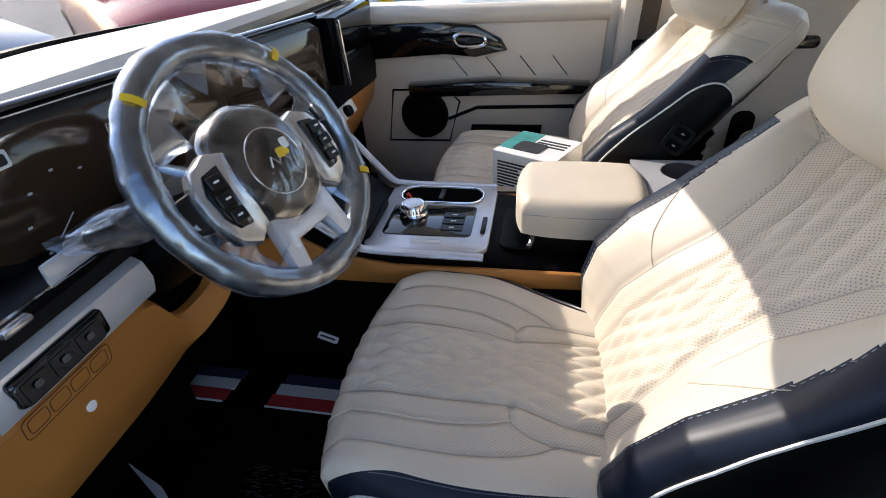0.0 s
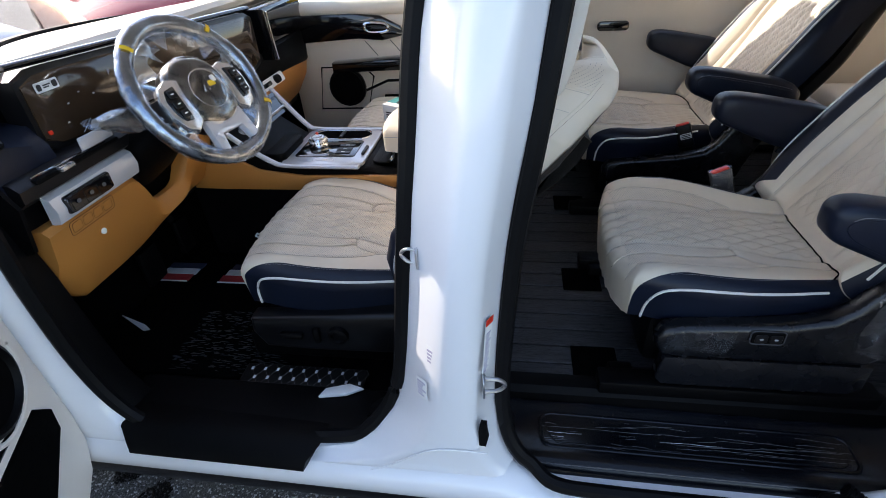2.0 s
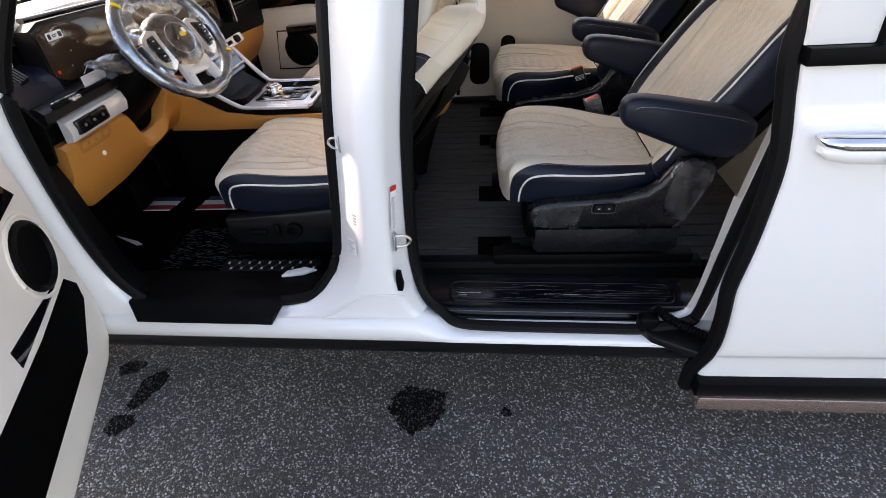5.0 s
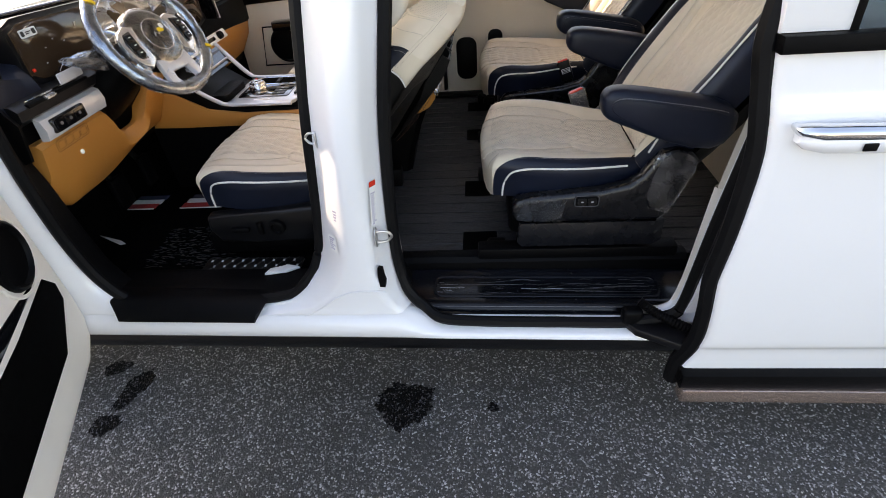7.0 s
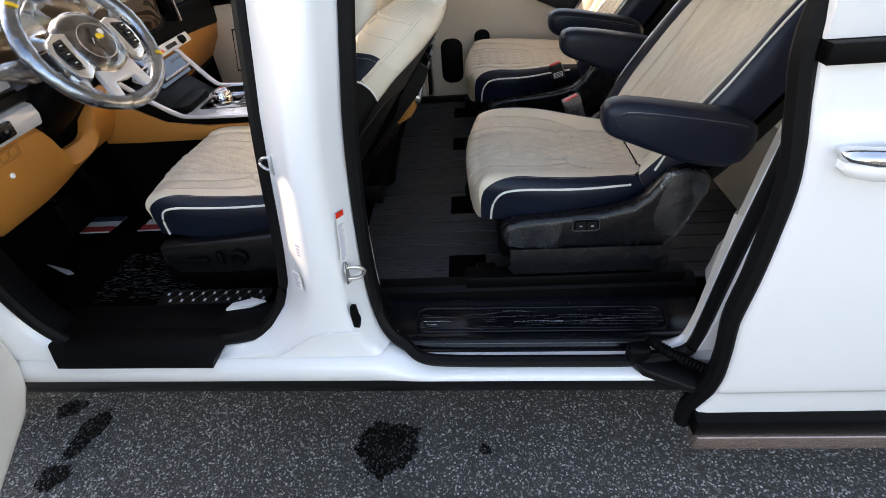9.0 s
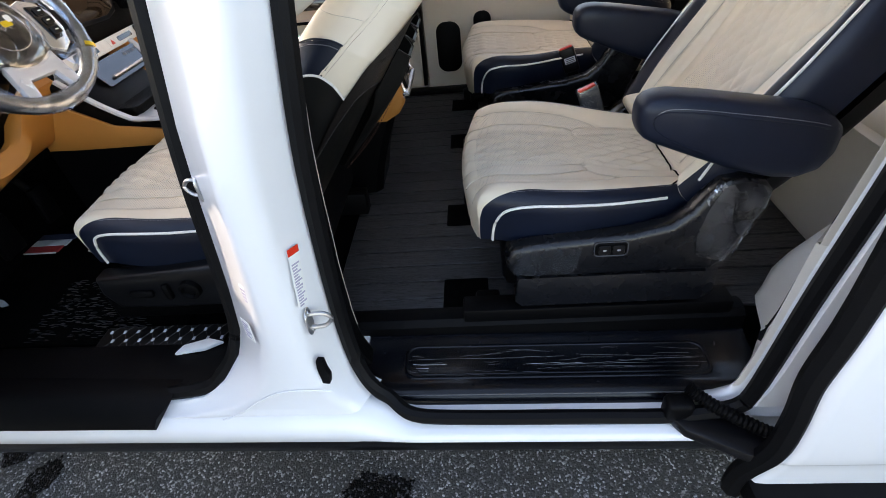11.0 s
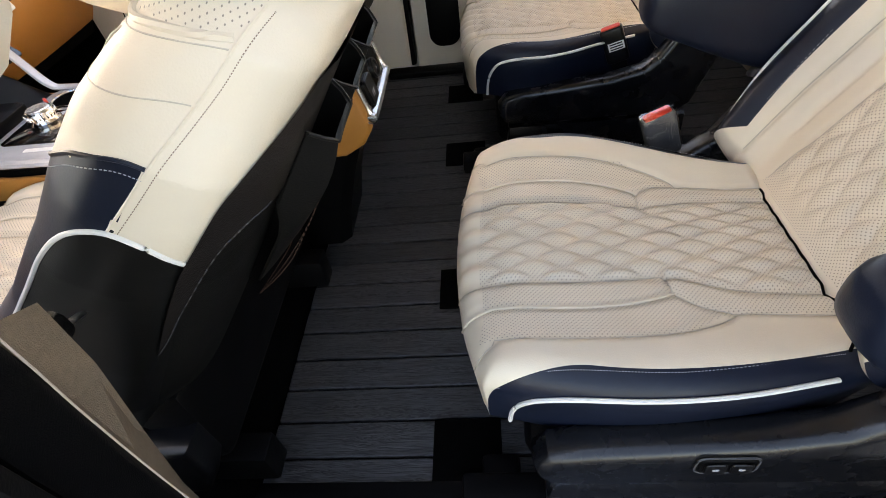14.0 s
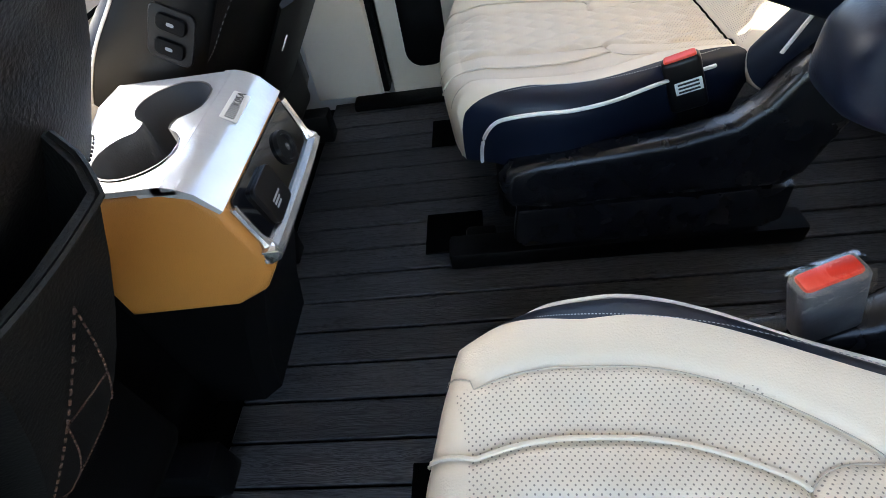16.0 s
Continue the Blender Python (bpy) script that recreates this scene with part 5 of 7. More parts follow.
def knee_panel():
    rings = []
    for i in range(31):
        y = -0.735 + 0.60 * i / 30
        cut = 0.105 * math.exp(-((y + 0.365) / 0.090) ** 4)
        top = 0.868 - cut
        bot = 0.665 + 0.035 * sstep(-0.55, -0.2, y) + 0.045 * (1 - sstep(-0.735, -0.67, y))
        rings.append([(-0.818 - 0.02 * cut / 0.085, y, top), (-0.806 - 0.02 * cut / 0.085, y, top - 0.012), (-0.822, y, (top + bot) / 2), (-0.862, y, bot + 0.01), (-0.875, y, bot), (-0.90, y, bot), (-0.86, y, top)])
    return loft(rings)


part("knee_panel", knee_panel(), TAN, dash, "tan padded knee panel")
part("passenger_lower_trim", along_y([(-0.86, 0.895), (-0.83, 0.88), (-0.815, 0.845), (-0.83, 0.78), (-0.88, 0.70), (-0.95, 0.68), (-0.95, 0.88)], 0.10, 0.74, 16, 0.05, 0.1), TAN, dash, "tan padded passenger trim")
part("steering_column", loft([[(c[0], c[1] + r * math.cos(t * 0.2618) * 1.2, c[2] + r * math.sin(t * 0.2618)) for t in range(24)] for c, r in (((-0.92, -0.365, 0.84), 0.085), ((-0.80, -0.375, 0.915), 0.075), ((-0.72, -0.385, 0.970), 0.06), ((-0.67, -0.393, 1.005), 0.05))]), BLACK, dash, "black steering column shroud")
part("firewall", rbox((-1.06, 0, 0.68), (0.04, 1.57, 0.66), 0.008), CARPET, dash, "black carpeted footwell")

# ---- steering wheel ----
WC = Vector((-0.627, -0.400, 1.031))
nrm = Vector((math.cos(0.54) * math.cos(0.195), -math.sin(0.195), math.sin(0.54) * math.cos(0.195)))
rgt = Vector((0, 0, 1)).cross(nrm).normalized()
upv = nrm.cross(rgt)
MW = Matrix(((rgt.x, upv.x, nrm.x, WC.x), (rgt.y, upv.y, nrm.y, WC.y), (rgt.z, upv.z, nrm.z, WC.z), (0, 0, 0, 1)))
wheel = thing("steering_wheel", "black leather steering wheel wrapped in clear plastic film", "steering wheel", WC - nrm * 0.06)
circ = [(0.153 * math.cos(t * math.pi / 40), 0.153 * math.sin(t * math.pi / 40), 0) for t in range(80)]
part("rim", tube(circ, 0.0165, 14, True, up=(0, 0, 1)), BLACKSKIN, wheel, "black leather rim", m=MW)
part("rim_film", tube([(x * 1.0, y * 1.0, 0.0) for x, y, _ in circ], [0.0188 + 0.0014 * math.sin(i * 0.55) + 0.0009 * math.sin(i * 2.3 + 1) for i in range(80)], 14, True), WHEEL_FILM, wheel, "wrinkled clear film", m=MW)
V, F, info, at4 = ring_pad(0.080, 0.084, 0.034, 0.02, lambda x, y: 0.012 * (1 - (x * x + y * y) / 0.006), 10, 5, 2, 0.9)
part("airbag_cover", (V, F), SATIN_BLACK, wheel, "black airbag cover", m=MW @ Matrix.Translation((0, -0.005, 0.012)), angle=180)
for s in (-1, 1):
    sp = prism([(s * 0.050, 0.034), (s * 0.078, 0.042), (s * 0.104, 0.030), (s * 0.120, 0.004), (s * 0.119, -0.030), (s * 0.104, -0.062), (s * 0.080, -0.076), (s * 0.056, -0.060)], "z", -0.010, 0.016, 0.007)
    part("spoke", sp, SILVER, wheel, "silver spoke", m=MW)
    part("spoke_arm", prism([(s * 0.110, 0.014), (s * 0.150, 0.010), (s * 0.152, -0.030), (s * 0.112, -0.038)], "z", -0.012, 0.006, 0.005), SATIN_BLACK, wheel, m=MW)
    part("spoke_buttons", prism([(s * 0.074, 0.024), (s * 0.098, 0.020), (s * 0.108, 0.0), (s * 0.106, -0.030), (s * 0.096, -0.048), (s * 0.078, -0.050)], "z", 0.014, 0.021, 0.004), PIANO, wheel, m=MW)
lo = prism([(-0.055, -0.06), (-0.062, -0.135), (-0.04, -0.145), (-0.03, -0.10), (0.03, -0.10), (0.04, -0.145), (0.062, -0.135), (0.055, -0.06)], "z", -0.010, 0.010, 0.005)
part("lower_spoke", lo, SILVER_FILM, wheel, "silver lower spoke", m=MW)

# ---- centre console ----
con = thing("centre_console", "centre console with silver shifter surround and tan sides", "console", (-0.35, -0.05, 0.42))
part("console_body", loft([[(x, y, z) for y, z in ((-0.150, 0.42), (-0.160, zt - 0.06), (-0.155, zt - 0.01), (-0.14, zt), (0.11, zt), (0.125, zt - 0.01), (0.13, zt - 0.06), (0.12, 0.42))] for x, zt in ((-0.92, 0.88), (-0.82, 0.86), (-0.72, 0.80), (-0.64, 0.745), (-0.58, 0.735), (-0.36, 0.735), (-0.30, 0.725), (-0.10, 0.72))]), BLACK, con)
for s, y in ((-1, -0.163), (1, 0.133)):
    part("side_trim", prism([(-0.90, 0.86), (-0.80, 0.80), (-0.68, 0.735), (-0.55, 0.718), (-0.10, 0.722), (-0.10, 0.690), (-0.55, 0.672), (-0.80, 0.672), (-0.90, 0.675)], "y", *sorted((y, y + s * 0.012)), 0.004), TAN, con, "tan padded console side")
part("shifter_surround", prism(rounded(0.250, 0.282, 0.03, 5, -0.500, -0.016), "z", 0.734, 0.746, 0.004), SILVER_FILM, con, "silver shifter surround")
part("shifter_plate", prism(rounded(0.185, 0.125, 0.012, 4, -0.505, -0.042), "z", 0.744, 0.7485, 0.0015), PIANO, con, "gloss black shifter plate")
for r in ("a",):
    part("shift_knob", loft([[(-0.545 + q * math.cos(t * 0.19635), -0.028 + q * math.sin(t * 0.19635), z) for t in range(32)] for z, q in ((0.748, 0.030), (0.756, 0.031), (0.762, 0.027), (0.774, 0.027), (0.778, 0.024), (0.777, 0.019))]), CHROME, con, "round knurled silver shift knob")
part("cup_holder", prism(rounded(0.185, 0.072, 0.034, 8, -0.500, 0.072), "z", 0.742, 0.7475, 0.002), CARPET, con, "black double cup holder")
V, F, info, at4 = ring_pad(0.125, 0.108, 0.026, 0.045, lambda x, y: 0.006 * (1 - (y / 0.12) ** 2), 14, 6, 4, 0.3)
part("armrest_lid", (V, F), CREAM, con, "cream leather armrest lid", m=pose(-0.203, -0.018, 0.835, 0, 0, 0), angle=180)
part("armrest_base", rbox((-0.19, -0.02, 0.735), (0.22, 0.18, 0.09), 0.02), BLACK, con)
# rear end of the console
rear = thing("rear_console", "tan rear console with cup holders and silver charging frame", "console", (0.03, -0.04, 0.42))
YN, YF = -0.088, 0.124
back_prof = [(0.072, 0.810), (0.090, 0.788), (0.107, 0.722), (0.104, 0.700), (0.085, 0.672), (0.047, 0.651)]
side_prof = [(-0.09, 0.645), (-0.09, 0.818), (0.050, 0.818)] + back_prof


def console_side(y0, y1, name):
    """A padded end wall whose rim rolls over towards the outside y0."""
    rings = [[(0.01 + (x - 0.01) * k, y0 + (y1 - y0) * q, 0.735 + (z - 0.735) * k) for x, z in side_prof] for q, k in ((0.0, 0.90), (0.10, 0.945), (0.30, 0.975), (0.60, 0.993), (1.0, 1.0))]
    part(name, loft(rings), TAN, rear, "tan padded side", angle=60)


console_side(YN, YN + 0.014, "near_wall")
console_side(YF, YF - 0.014, "far_wall")
part("console_shell", prism([(-0.09, 0.645), (-0.09, 0.715), (0.056, 0.715), (0.060, 0.808)] + back_prof, "y", YN + 0.011, YF - 0.011), TAN, rear, "tan padded shell")
part("console_foot", loft([[(x, y, z) for x, y in ((-0.12, YN + 0.008), (d - 0.02, YN + 0.008), (d, YN + 0.028), (d, YF - 0.028), (d - 0.02, YF - 0.008), (-0.12, YF - 0.008))] for z, d in ((0.42, -0.005), (0.50, 0.012), (0.60, 0.045), (0.668, 0.074))]), BLACK, rear, "black lower console")
part("plate_lip", rbox((0.044, YN + 0.008, 0.8150), (0.040, 0.014, 0.008), 0.002), SILVER_FILM, rear)
CUPS = ((0.004, -0.030, 0.042), (-0.002, 0.064, 0.042))


def cup_half(y):
    """Half width of the double cup opening at y."""
    return max([math.sqrt(max(0, r * r - (y - cy) ** 2)) for cx, cy, r in CUPS] + [0.017 if CUPS[0][1] < y < CUPS[1][1] else 0.0])


ys = [-0.0719 + (0.1059 + 0.0719) * (1 - math.cos(math.pi * i / 30)) / 2 for i in range(31)]
hole = [(0.001 + cup_half(y), y) for y in ys] + [(0.001 - cup_half(y), y) for y in reversed(ys)]
outer = []
for hx_, hy_ in hole:
    d = Vector((hx_ - 0.001, hy_ - 0.017))
    k = min((0.049 if d.x > 0 else 0.094) / max(1e-6, abs(d.x)), 0.104 / max(1e-6, abs(d.y)))
    outer.append((0.001 + d.x * k, 0.017 + d.y * k))
for sx in (-0.093, 0.050):
    for sy in (-0.087, 0.121):
        k = min(range(len(outer)), key=lambda i: math.hypot(outer[i][0] - sx, outer[i][1] - sy))
        outer[k] = (sx, sy)
part("console_top", loft([[(x, y, 0.8165) for x, y in hole], [(x, y, 0.8225) for x, y in hole], [(x, y, 0.8225) for x, y in outer], [(x, y, 0.8165) for x, y in outer]], caps=False), SILVER_FILM, rear, "silver top plate under film", angle=30)
part("top_apron", loft([[(x, y, z) for x, z in ((0.040, 0.8228), (0.052, 0.8222), (0.064, 0.8180), (0.076, 0.8105), (0.0925, 0.7890), (0.088, 0.786), (0.070, 0.806), (0.040, 0.814))] for y in [YN + 0.001 + (YF - YN - 0.002) * i / 6 for i in range(7)]]), SILVER_FILM, rear, "silver apron curving down to the sockets", angle=50)
part("cup_holder", loft([[(x, y, 0.8238) for x, y in hole], [(0.001 + (x - 0.001) * 0.97, 0.017 + (y - 0.017) * 0.97, 0.8236) for x, y in hole], [(0.001 + (x - 0.001) * 0.95, 0.017 + (y - 0.017) * 0.97, 0.80) for x, y in hole], [(0.001 + (x - 0.001) * 0.84, 0.017 + (y - 0.017) * 0.93, 0.732) for x, y in hole], [(0.001 + (x - 0.001) * 0.02, 0.017 + (y - 0.017) * 0.5, 0.731) for x, y in hole]], caps=False), BUCKLE, rear, "deep dark double cup holder", angle=50)


# ---- far side trim ----
far = thing("passenger_door_panel", "cream far door panel with black pull and round speaker", "door panel", (-0.45, 0.76, 0.45))
part("panel", prism([(-0.92, 0.48), (-0.12, 0.48), (-0.10, 1.05), (-0.93, 1.05)], "y", 0.735, 0.79, 0.012), CREAM_TRIM, far)
part("upper_roll", tube([(-0.93, 0.745, 1.03), (-0.10, 0.745, 1.03)], 0.03, 10), CREAM_TRIM, far)
part("handle_panel", prism([(-0.90, 0.90), (-0.60, 0.915), (-0.50, 0.905), (-0.40, 0.925), (-0.42, 0.96), (-0.50, 1.0), (-0.62, 1.012), (-0.92, 1.01)], "y", 0.715, 0.737, 0.008), PIANO, far, "gloss black trim")
part("door_pull", tube(spline([(-0.56, 0.705, 0.975), (-0.48, 0.705, 0.970), (-0.475, 0.705, 0.945), (-0.55, 0.705, 0.943)], 5, True), 0.007, 8, True), CHROME, far, "chrome door pull")
part("arm_rest", prism([(-0.72, 0.79), (-0.15, 0.80), (-0.14, 0.83), (-0.45, 0.845), (-0.72, 0.83)], "y", 0.665, 0.737, 0.012), PIANO, far, "black armrest ledge")
part("speaker_grille", loft([[(-0.685 + r * math.cos(t * 0.2618), 0.737 - d, 0.715 + r * math.sin(t * 0.2618)) for t in range(24)] for d, r in ((0, 0.085), (0.012, 0.082), (0.016, 0.076), (0.006, 0.07))]), BLACK, far, "round black speaker grille")
part("b_pillar_trim", prism([(-0.09, 0.45), (0.08, 0.45), (0.10, 1.6), (-0.05, 1.6)], "y", 0.70, 0.785, 0.02), CREAM_TRIM, far)
slide = thing("far_side_trim", "cream wall trim beside the far seats", "wall trim", (0.6, 0.76, 0.45))
part("panel", prism([(0.10, 0.42), (2.5, 0.42), (2.5, 1.05), (0.10, 1.05)], "y", 0.735, 0.79, 0.012), CREAM_TRIM, slide)
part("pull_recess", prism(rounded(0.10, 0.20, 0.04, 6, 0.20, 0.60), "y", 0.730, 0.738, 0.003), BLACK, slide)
part("handle", prism(rounded(0.12, 0.035, 0.015, 5, 0.42, 0.93), "y", 0.722, 0.737, 0.004), PIANO, slide)

# ---- sliding door ----
sd = thing("sliding_door", "white sliding side door standing open", "van door", (1.3, -0.95, 0.12))
edge = [(1.70, 0.90), (1.40, 0.80), (1.25, 0.762), (1.10, 0.730), (1.02, 0.738), (0.98, 0.748), (0.93, 0.757), (0.87, 0.761), (0.80, 0.761), (0.72, 0.760), (0.66, 0.756), (0.60, 0.753), (0.53, 0.761), (0.48, 0.767), (0.43, 0.771), (0.34, 0.762), (0.30, 0.750), (0.22, 0.748), (0.12, 0.748)]


CREASE = 0.385


def y_slide(z):
    return -0.962 + 0.16 * max(0, z - 0.98) ** 1.15 + 0.03 * max(0, 0.45 - z) - 0.012 * math.sin(max(0, min(1, (z - 0.3) / 0.7)) * math.pi) + 0.009 * (1 - sstep(CREASE - 0.012, CREASE + 0.012, z)) + 0.006 * sstep(0.96, 1.0, z)


def door_skin():
    rings = []
    for z in (1.07, 1.01, 1.0, 0.99, 0.98, 0.97, 0.96, 0.95, 0.90, 0.85, 0.80, 0.75, 0.70, 0.65, 0.60, 0.55, 0.50, 0.45, 0.42, 0.398, 0.391, 0.385, 0.379, 0.372, 0.35, 0.335, 0.32, 0.308, 0.297):
        f = xs(edge, z)
        y = y_slide(z)
        rings.append([(f + 0.010, y + 0.045, z), (f + 0.006, y + 0.010, z), (f + 0.012, y + 0.002, z), (f + 0.03, y, z), (1.0, y, z), (1.3, y, z), (1.6, y, z), (1.86, y, z), (1.88, y + 0.01, z), (1.88, y + 0.045, z)])
    return loft(rings)


part("door_skin", door_skin(), WHITE, sd, "white painted outer skin", angle=60)
part("door_seal", tube(spline([(xs(edge, z) + 0.002, y_slide(z) + 0.026, z) for z in (1.6, 1.4, 1.25, 1.1, 1.0, 0.9, 0.8, 0.7, 0.6, 0.5, 0.4, 0.3, 0.23)], 4), 0.020, 8), RUBBER, sd, "black rubber edge seal")
part("belt_moulding", prism([(0.738, 1.066), (1.88, 1.062), (1.88, 1.092), (0.735, 1.094)], "y", -0.962, -0.935, 0.003), BLACK, sd, "black belt moulding")
part("window_frame", prism([(0.735, 1.094), (0.840, 1.094), (0.815, 1.5), (0.70, 1.5)], "y", -0.945, -0.92, 0.003), WHITE, sd, "white painted window frame")
g = part("window_pane", prism([(0.842, 1.094), (1.86, 1.090), (1.80, 1.5), (0.817, 1.5)], "y", -0.938, -0.934), PRIVACY, sd, "tinted window pane", smooth=False)
part("window_gasket", prism([(0.836, 1.094), (0.848, 1.094), (0.823, 1.5), (0.811, 1.5)], "y", -0.948, -0.93, 0.002), BLACK, sd)
part("lower_moulding", prism([(0.752, 0.252), (1.88, 0.245), (1.88, 0.300), (0.752, 0.300)], "y", -0.975, -0.935, 0.004), BLACK, sd, "black lower moulding")
part("bright_strip", prism([(0.758, 0.210), (1.88, 0.200), (1.88, 0.247), (0.758, 0.254)], "y", -0.984, -0.94, 0.004), COPPER, sd, "rose-tinted bright strip")
part("inner_panel", prism([(0.80, 0.25), (1.86, 0.25), (1.86, 1.04), (0.80, 1.04)], "y", -0.928, -0.905, 0.004), CREAM_TRIM, sd)
part("door_handle", loft([[(x, -0.968 - d + 0.018 * math.cos(t * 0.5236), 0.946 + zo + h * math.sin(t * 0.5236)) for t in range(12)] for x, d, h, zo in ((0.790, 0.0, 0.003, 0.004), (0.797, 0.010, 0.010, 0.002), (0.83, 0.020, 0.014, 0.0), (0.93, 0.026, 0.014, 0.0), (1.03, 0.020, 0.013, 0.0), (1.085, 0.010, 0.010, 0.002), (1.095, 0.0, 0.003, 0.004))]), CHROME, sd, "chrome cap of the door handle")

# ---- driver door, swung open ----
DD = Vector((0.39, -0.92, 0)).normalized()
DN = Vector((0.92, 0.39, 0))
MD = Matrix(((DD.x, DN.x, 0, -0.895), (DD.y, DN.y, 0, -0.865), (0, 0, 1, 0), (0, 0, 0, 1)))
dd = thing("driver_door", "open driver door with cream inner panel and black map pocket", "car door", (-0.70, -1.3, 0.30))
outl = [(0.0, 1.05), (0.0, 0.50), (0.01, 0.42), (0.05, 0.36), (0.12, 0.33), (0.9, 0.31), (1.02, 0.38), (1.05, 0.6), (1.03, 1.05)]
part("inner_panel", prism(outl, "y", -0.03, 0.058, 0.042, 5), CREAM_LIT, dd, "cream inner panel", m=MD)
part("outer_skin", prism(outl, "y", -0.085, -0.032, 0.012, 3), WHITE, dd, "white painted outer skin", m=MD)
part("speaker_grille", loft([[(0.15 + r * math.cos(t * 0.2618), 0.055 + d, 0.72 + r * math.sin(t * 0.2618)) for t in range(24)] for d, r in ((0, 0.085), (0.010, 0.082), (0.014, 0.074), (0.004, 0.068))]), BLACK, dd, "round black speaker grille", m=MD)
part("speaker_frame", tube([MD @ Vector((0.15 + 0.095 * math.cos(t * 0.1963), 0.057, 0.72 + 0.095 * math.sin(t * 0.1963))) for t in range(32)], 0.006, 8, True), CREAM_LIT, dd, "cream speaker surround")
# Flat slab in near-black carpet: the deep pocket's shade is in its colour
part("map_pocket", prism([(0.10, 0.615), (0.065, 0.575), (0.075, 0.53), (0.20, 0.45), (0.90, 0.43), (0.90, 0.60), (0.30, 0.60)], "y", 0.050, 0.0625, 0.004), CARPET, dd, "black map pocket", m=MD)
part("trim_insert", prism([(0.22, 0.645), (0.14, 0.635), (0.16, 0.625), (0.40, 0.615), (0.40, 0.66)], "y", 0.050, 0.060, 0.003), PIANO, dd, "gloss black insert", m=MD)
part("upper_trim", prism([(0.10, 0.85), (0.30, 0.83), (0.95, 0.85), (0.95, 0.92), (0.14, 0.90)], "y", 0.050, 0.075, 0.006), PIANO, dd, "gloss black armrest trim", m=MD)


# ---- small parts and loose things ----
def letters(text, size, m, mat_, parent, name="lettering", depth=0.0004):
    """Raised characters in Blender's own font, as one mesh."""
    cu = bpy.data.curves.new(name, "FONT")
    cu.body, cu.size, cu.extrude, cu.align_x, cu.align_y, cu.resolution_u = text, size, depth, "CENTER", "CENTER", 2
    tmp = bpy.data.objects.new(name, cu)
    me = bpy.data.meshes.new_from_object(tmp)
    bpy.data.objects.remove(tmp)
    me.materials.clear()
    me.materials.append(mat_)
    ob = new(name, me)
    ob.parent = parent
    ob.matrix_parent_inverse = parent.matrix_basis.inverted() if parent.parent else Matrix.Translation(parent.location).inverted()
    ob.matrix_basis = m
    return ob


def bars(rows, w, h, m, parent, mat_=None, name="print"):
    """Unreadable small print as plain bars."""
    out = []
    for i in range(rows):
        l = w * (0.75 + 0.25 * math.sin(i * 2.3 + 1))
        bm = bmesh.new()
        y = h / 2 - (i + 0.5) * h / rows
        out.append(([(-w / 2, y - h / rows * 0.28, 0), (-w / 2 + l, y - h / rows * 0.28, 0), (-w / 2 + l, y + h / rows * 0.28, 0), (-w / 2, y + h / rows * 0.28, 0),
                     (-w / 2, y - h / rows * 0.28, 0.0004), (-w / 2 + l, y - h / rows * 0.28, 0.0004), (-w / 2 + l, y + h / rows * 0.28, 0.0004), (-w / 2, y + h / rows * 0.28, 0.0004)],
                    [(3, 2, 1, 0), (4, 5, 6, 7), (0, 1, 5, 4), (1, 2, 6, 5), (2, 3, 7, 6), (3, 0, 4, 7)]))
        bm.free()
    return part(name, join(*out), mat_ or INK, parent, m=m, smooth=False, kind="stuff")


def facing(c, n, up=(0, 0, 1)):
    """A frame at c whose z looks along n and whose y is as near to up as can be."""
    z = Vector(n).normalized()
    x = Vector(up).cross(z).normalized()
    y = z.cross(x)
    return Matrix(((x.x, y.x, z.x, c[0]), (x.y, y.y, z.y, c[1]), (x.z, y.z, z.z, c[2]), (0, 0, 0, 1)))


def disc(c, axis_m, prof, n=32):
    """A turned part: profile of (height, radius) in the frame axis_m."""
    return loft([[axis_m @ Vector((r * math.cos(2 * math.pi * i / n), r * math.sin(2 * math.pi * i / n), h)) for i in range(n)] for h, r in prof])


def slab(m, w, h, d, r=0.003, cx=0.0, cy=0.0, z0=0.0):
    """A rounded plate in the frame m."""
    bm = prism(rounded(w, h, min(r, w * 0.48, h * 0.48), 4, cx, cy), "z", z0, z0 + d, min(0.0012, d * 0.3), 1)
    bmesh.ops.transform(bm, matrix=m, verts=bm.verts)
    return bm


# --- steering wheel details ---
hub = MW @ Matrix.Translation((0, -0.005, 0.026))
V, F, info, at7 = ring_pad(0.083, 0.087, 0.036, 0.02, lambda x, y: 0.013 * (1 - (x * x + y * y) / 0.006) + 0.0015 * math.sin(60 * x + 40 * y), 14, 5, 2, 0.9)
part("hub_film", (V, F), FILM, wheel, "clear film over the hub", m=MW @ Matrix.Translation((0, -0.005, 0.016)), angle=180)
part("hub_ring", tube([hub @ Vector((0.043 * math.cos(t * math.pi / 20), 0.043 * math.sin(t * math.pi / 20), -0.004)) for t in range(40)], 0.0012, 6, True), SILVER, wheel, "thin silver ring")
part("hub_emblem", tube([hub @ Vector(p) for p in ((-0.016, -0.006, 0.0), (-0.010, 0.006, 0.0), (-0.002, -0.005, 0.0), (0.006, 0.006, 0.0), (0.014, -0.004, 0.0))], 0.0018, 6), SILVER, wheel, "plain silver emblem")
part("yellow_sticker", slab(hub @ Matrix.Translation((0.010, 0.006, 0.002)), 0.020, 0.012, 0.002), YELLOW, wheel, "yellow and white sticker")
part("white_sticker", slab(hub @ Matrix.Translation((0.020, 0.014, 0.002)), 0.012, 0.014, 0.0024), PAPER, wheel)
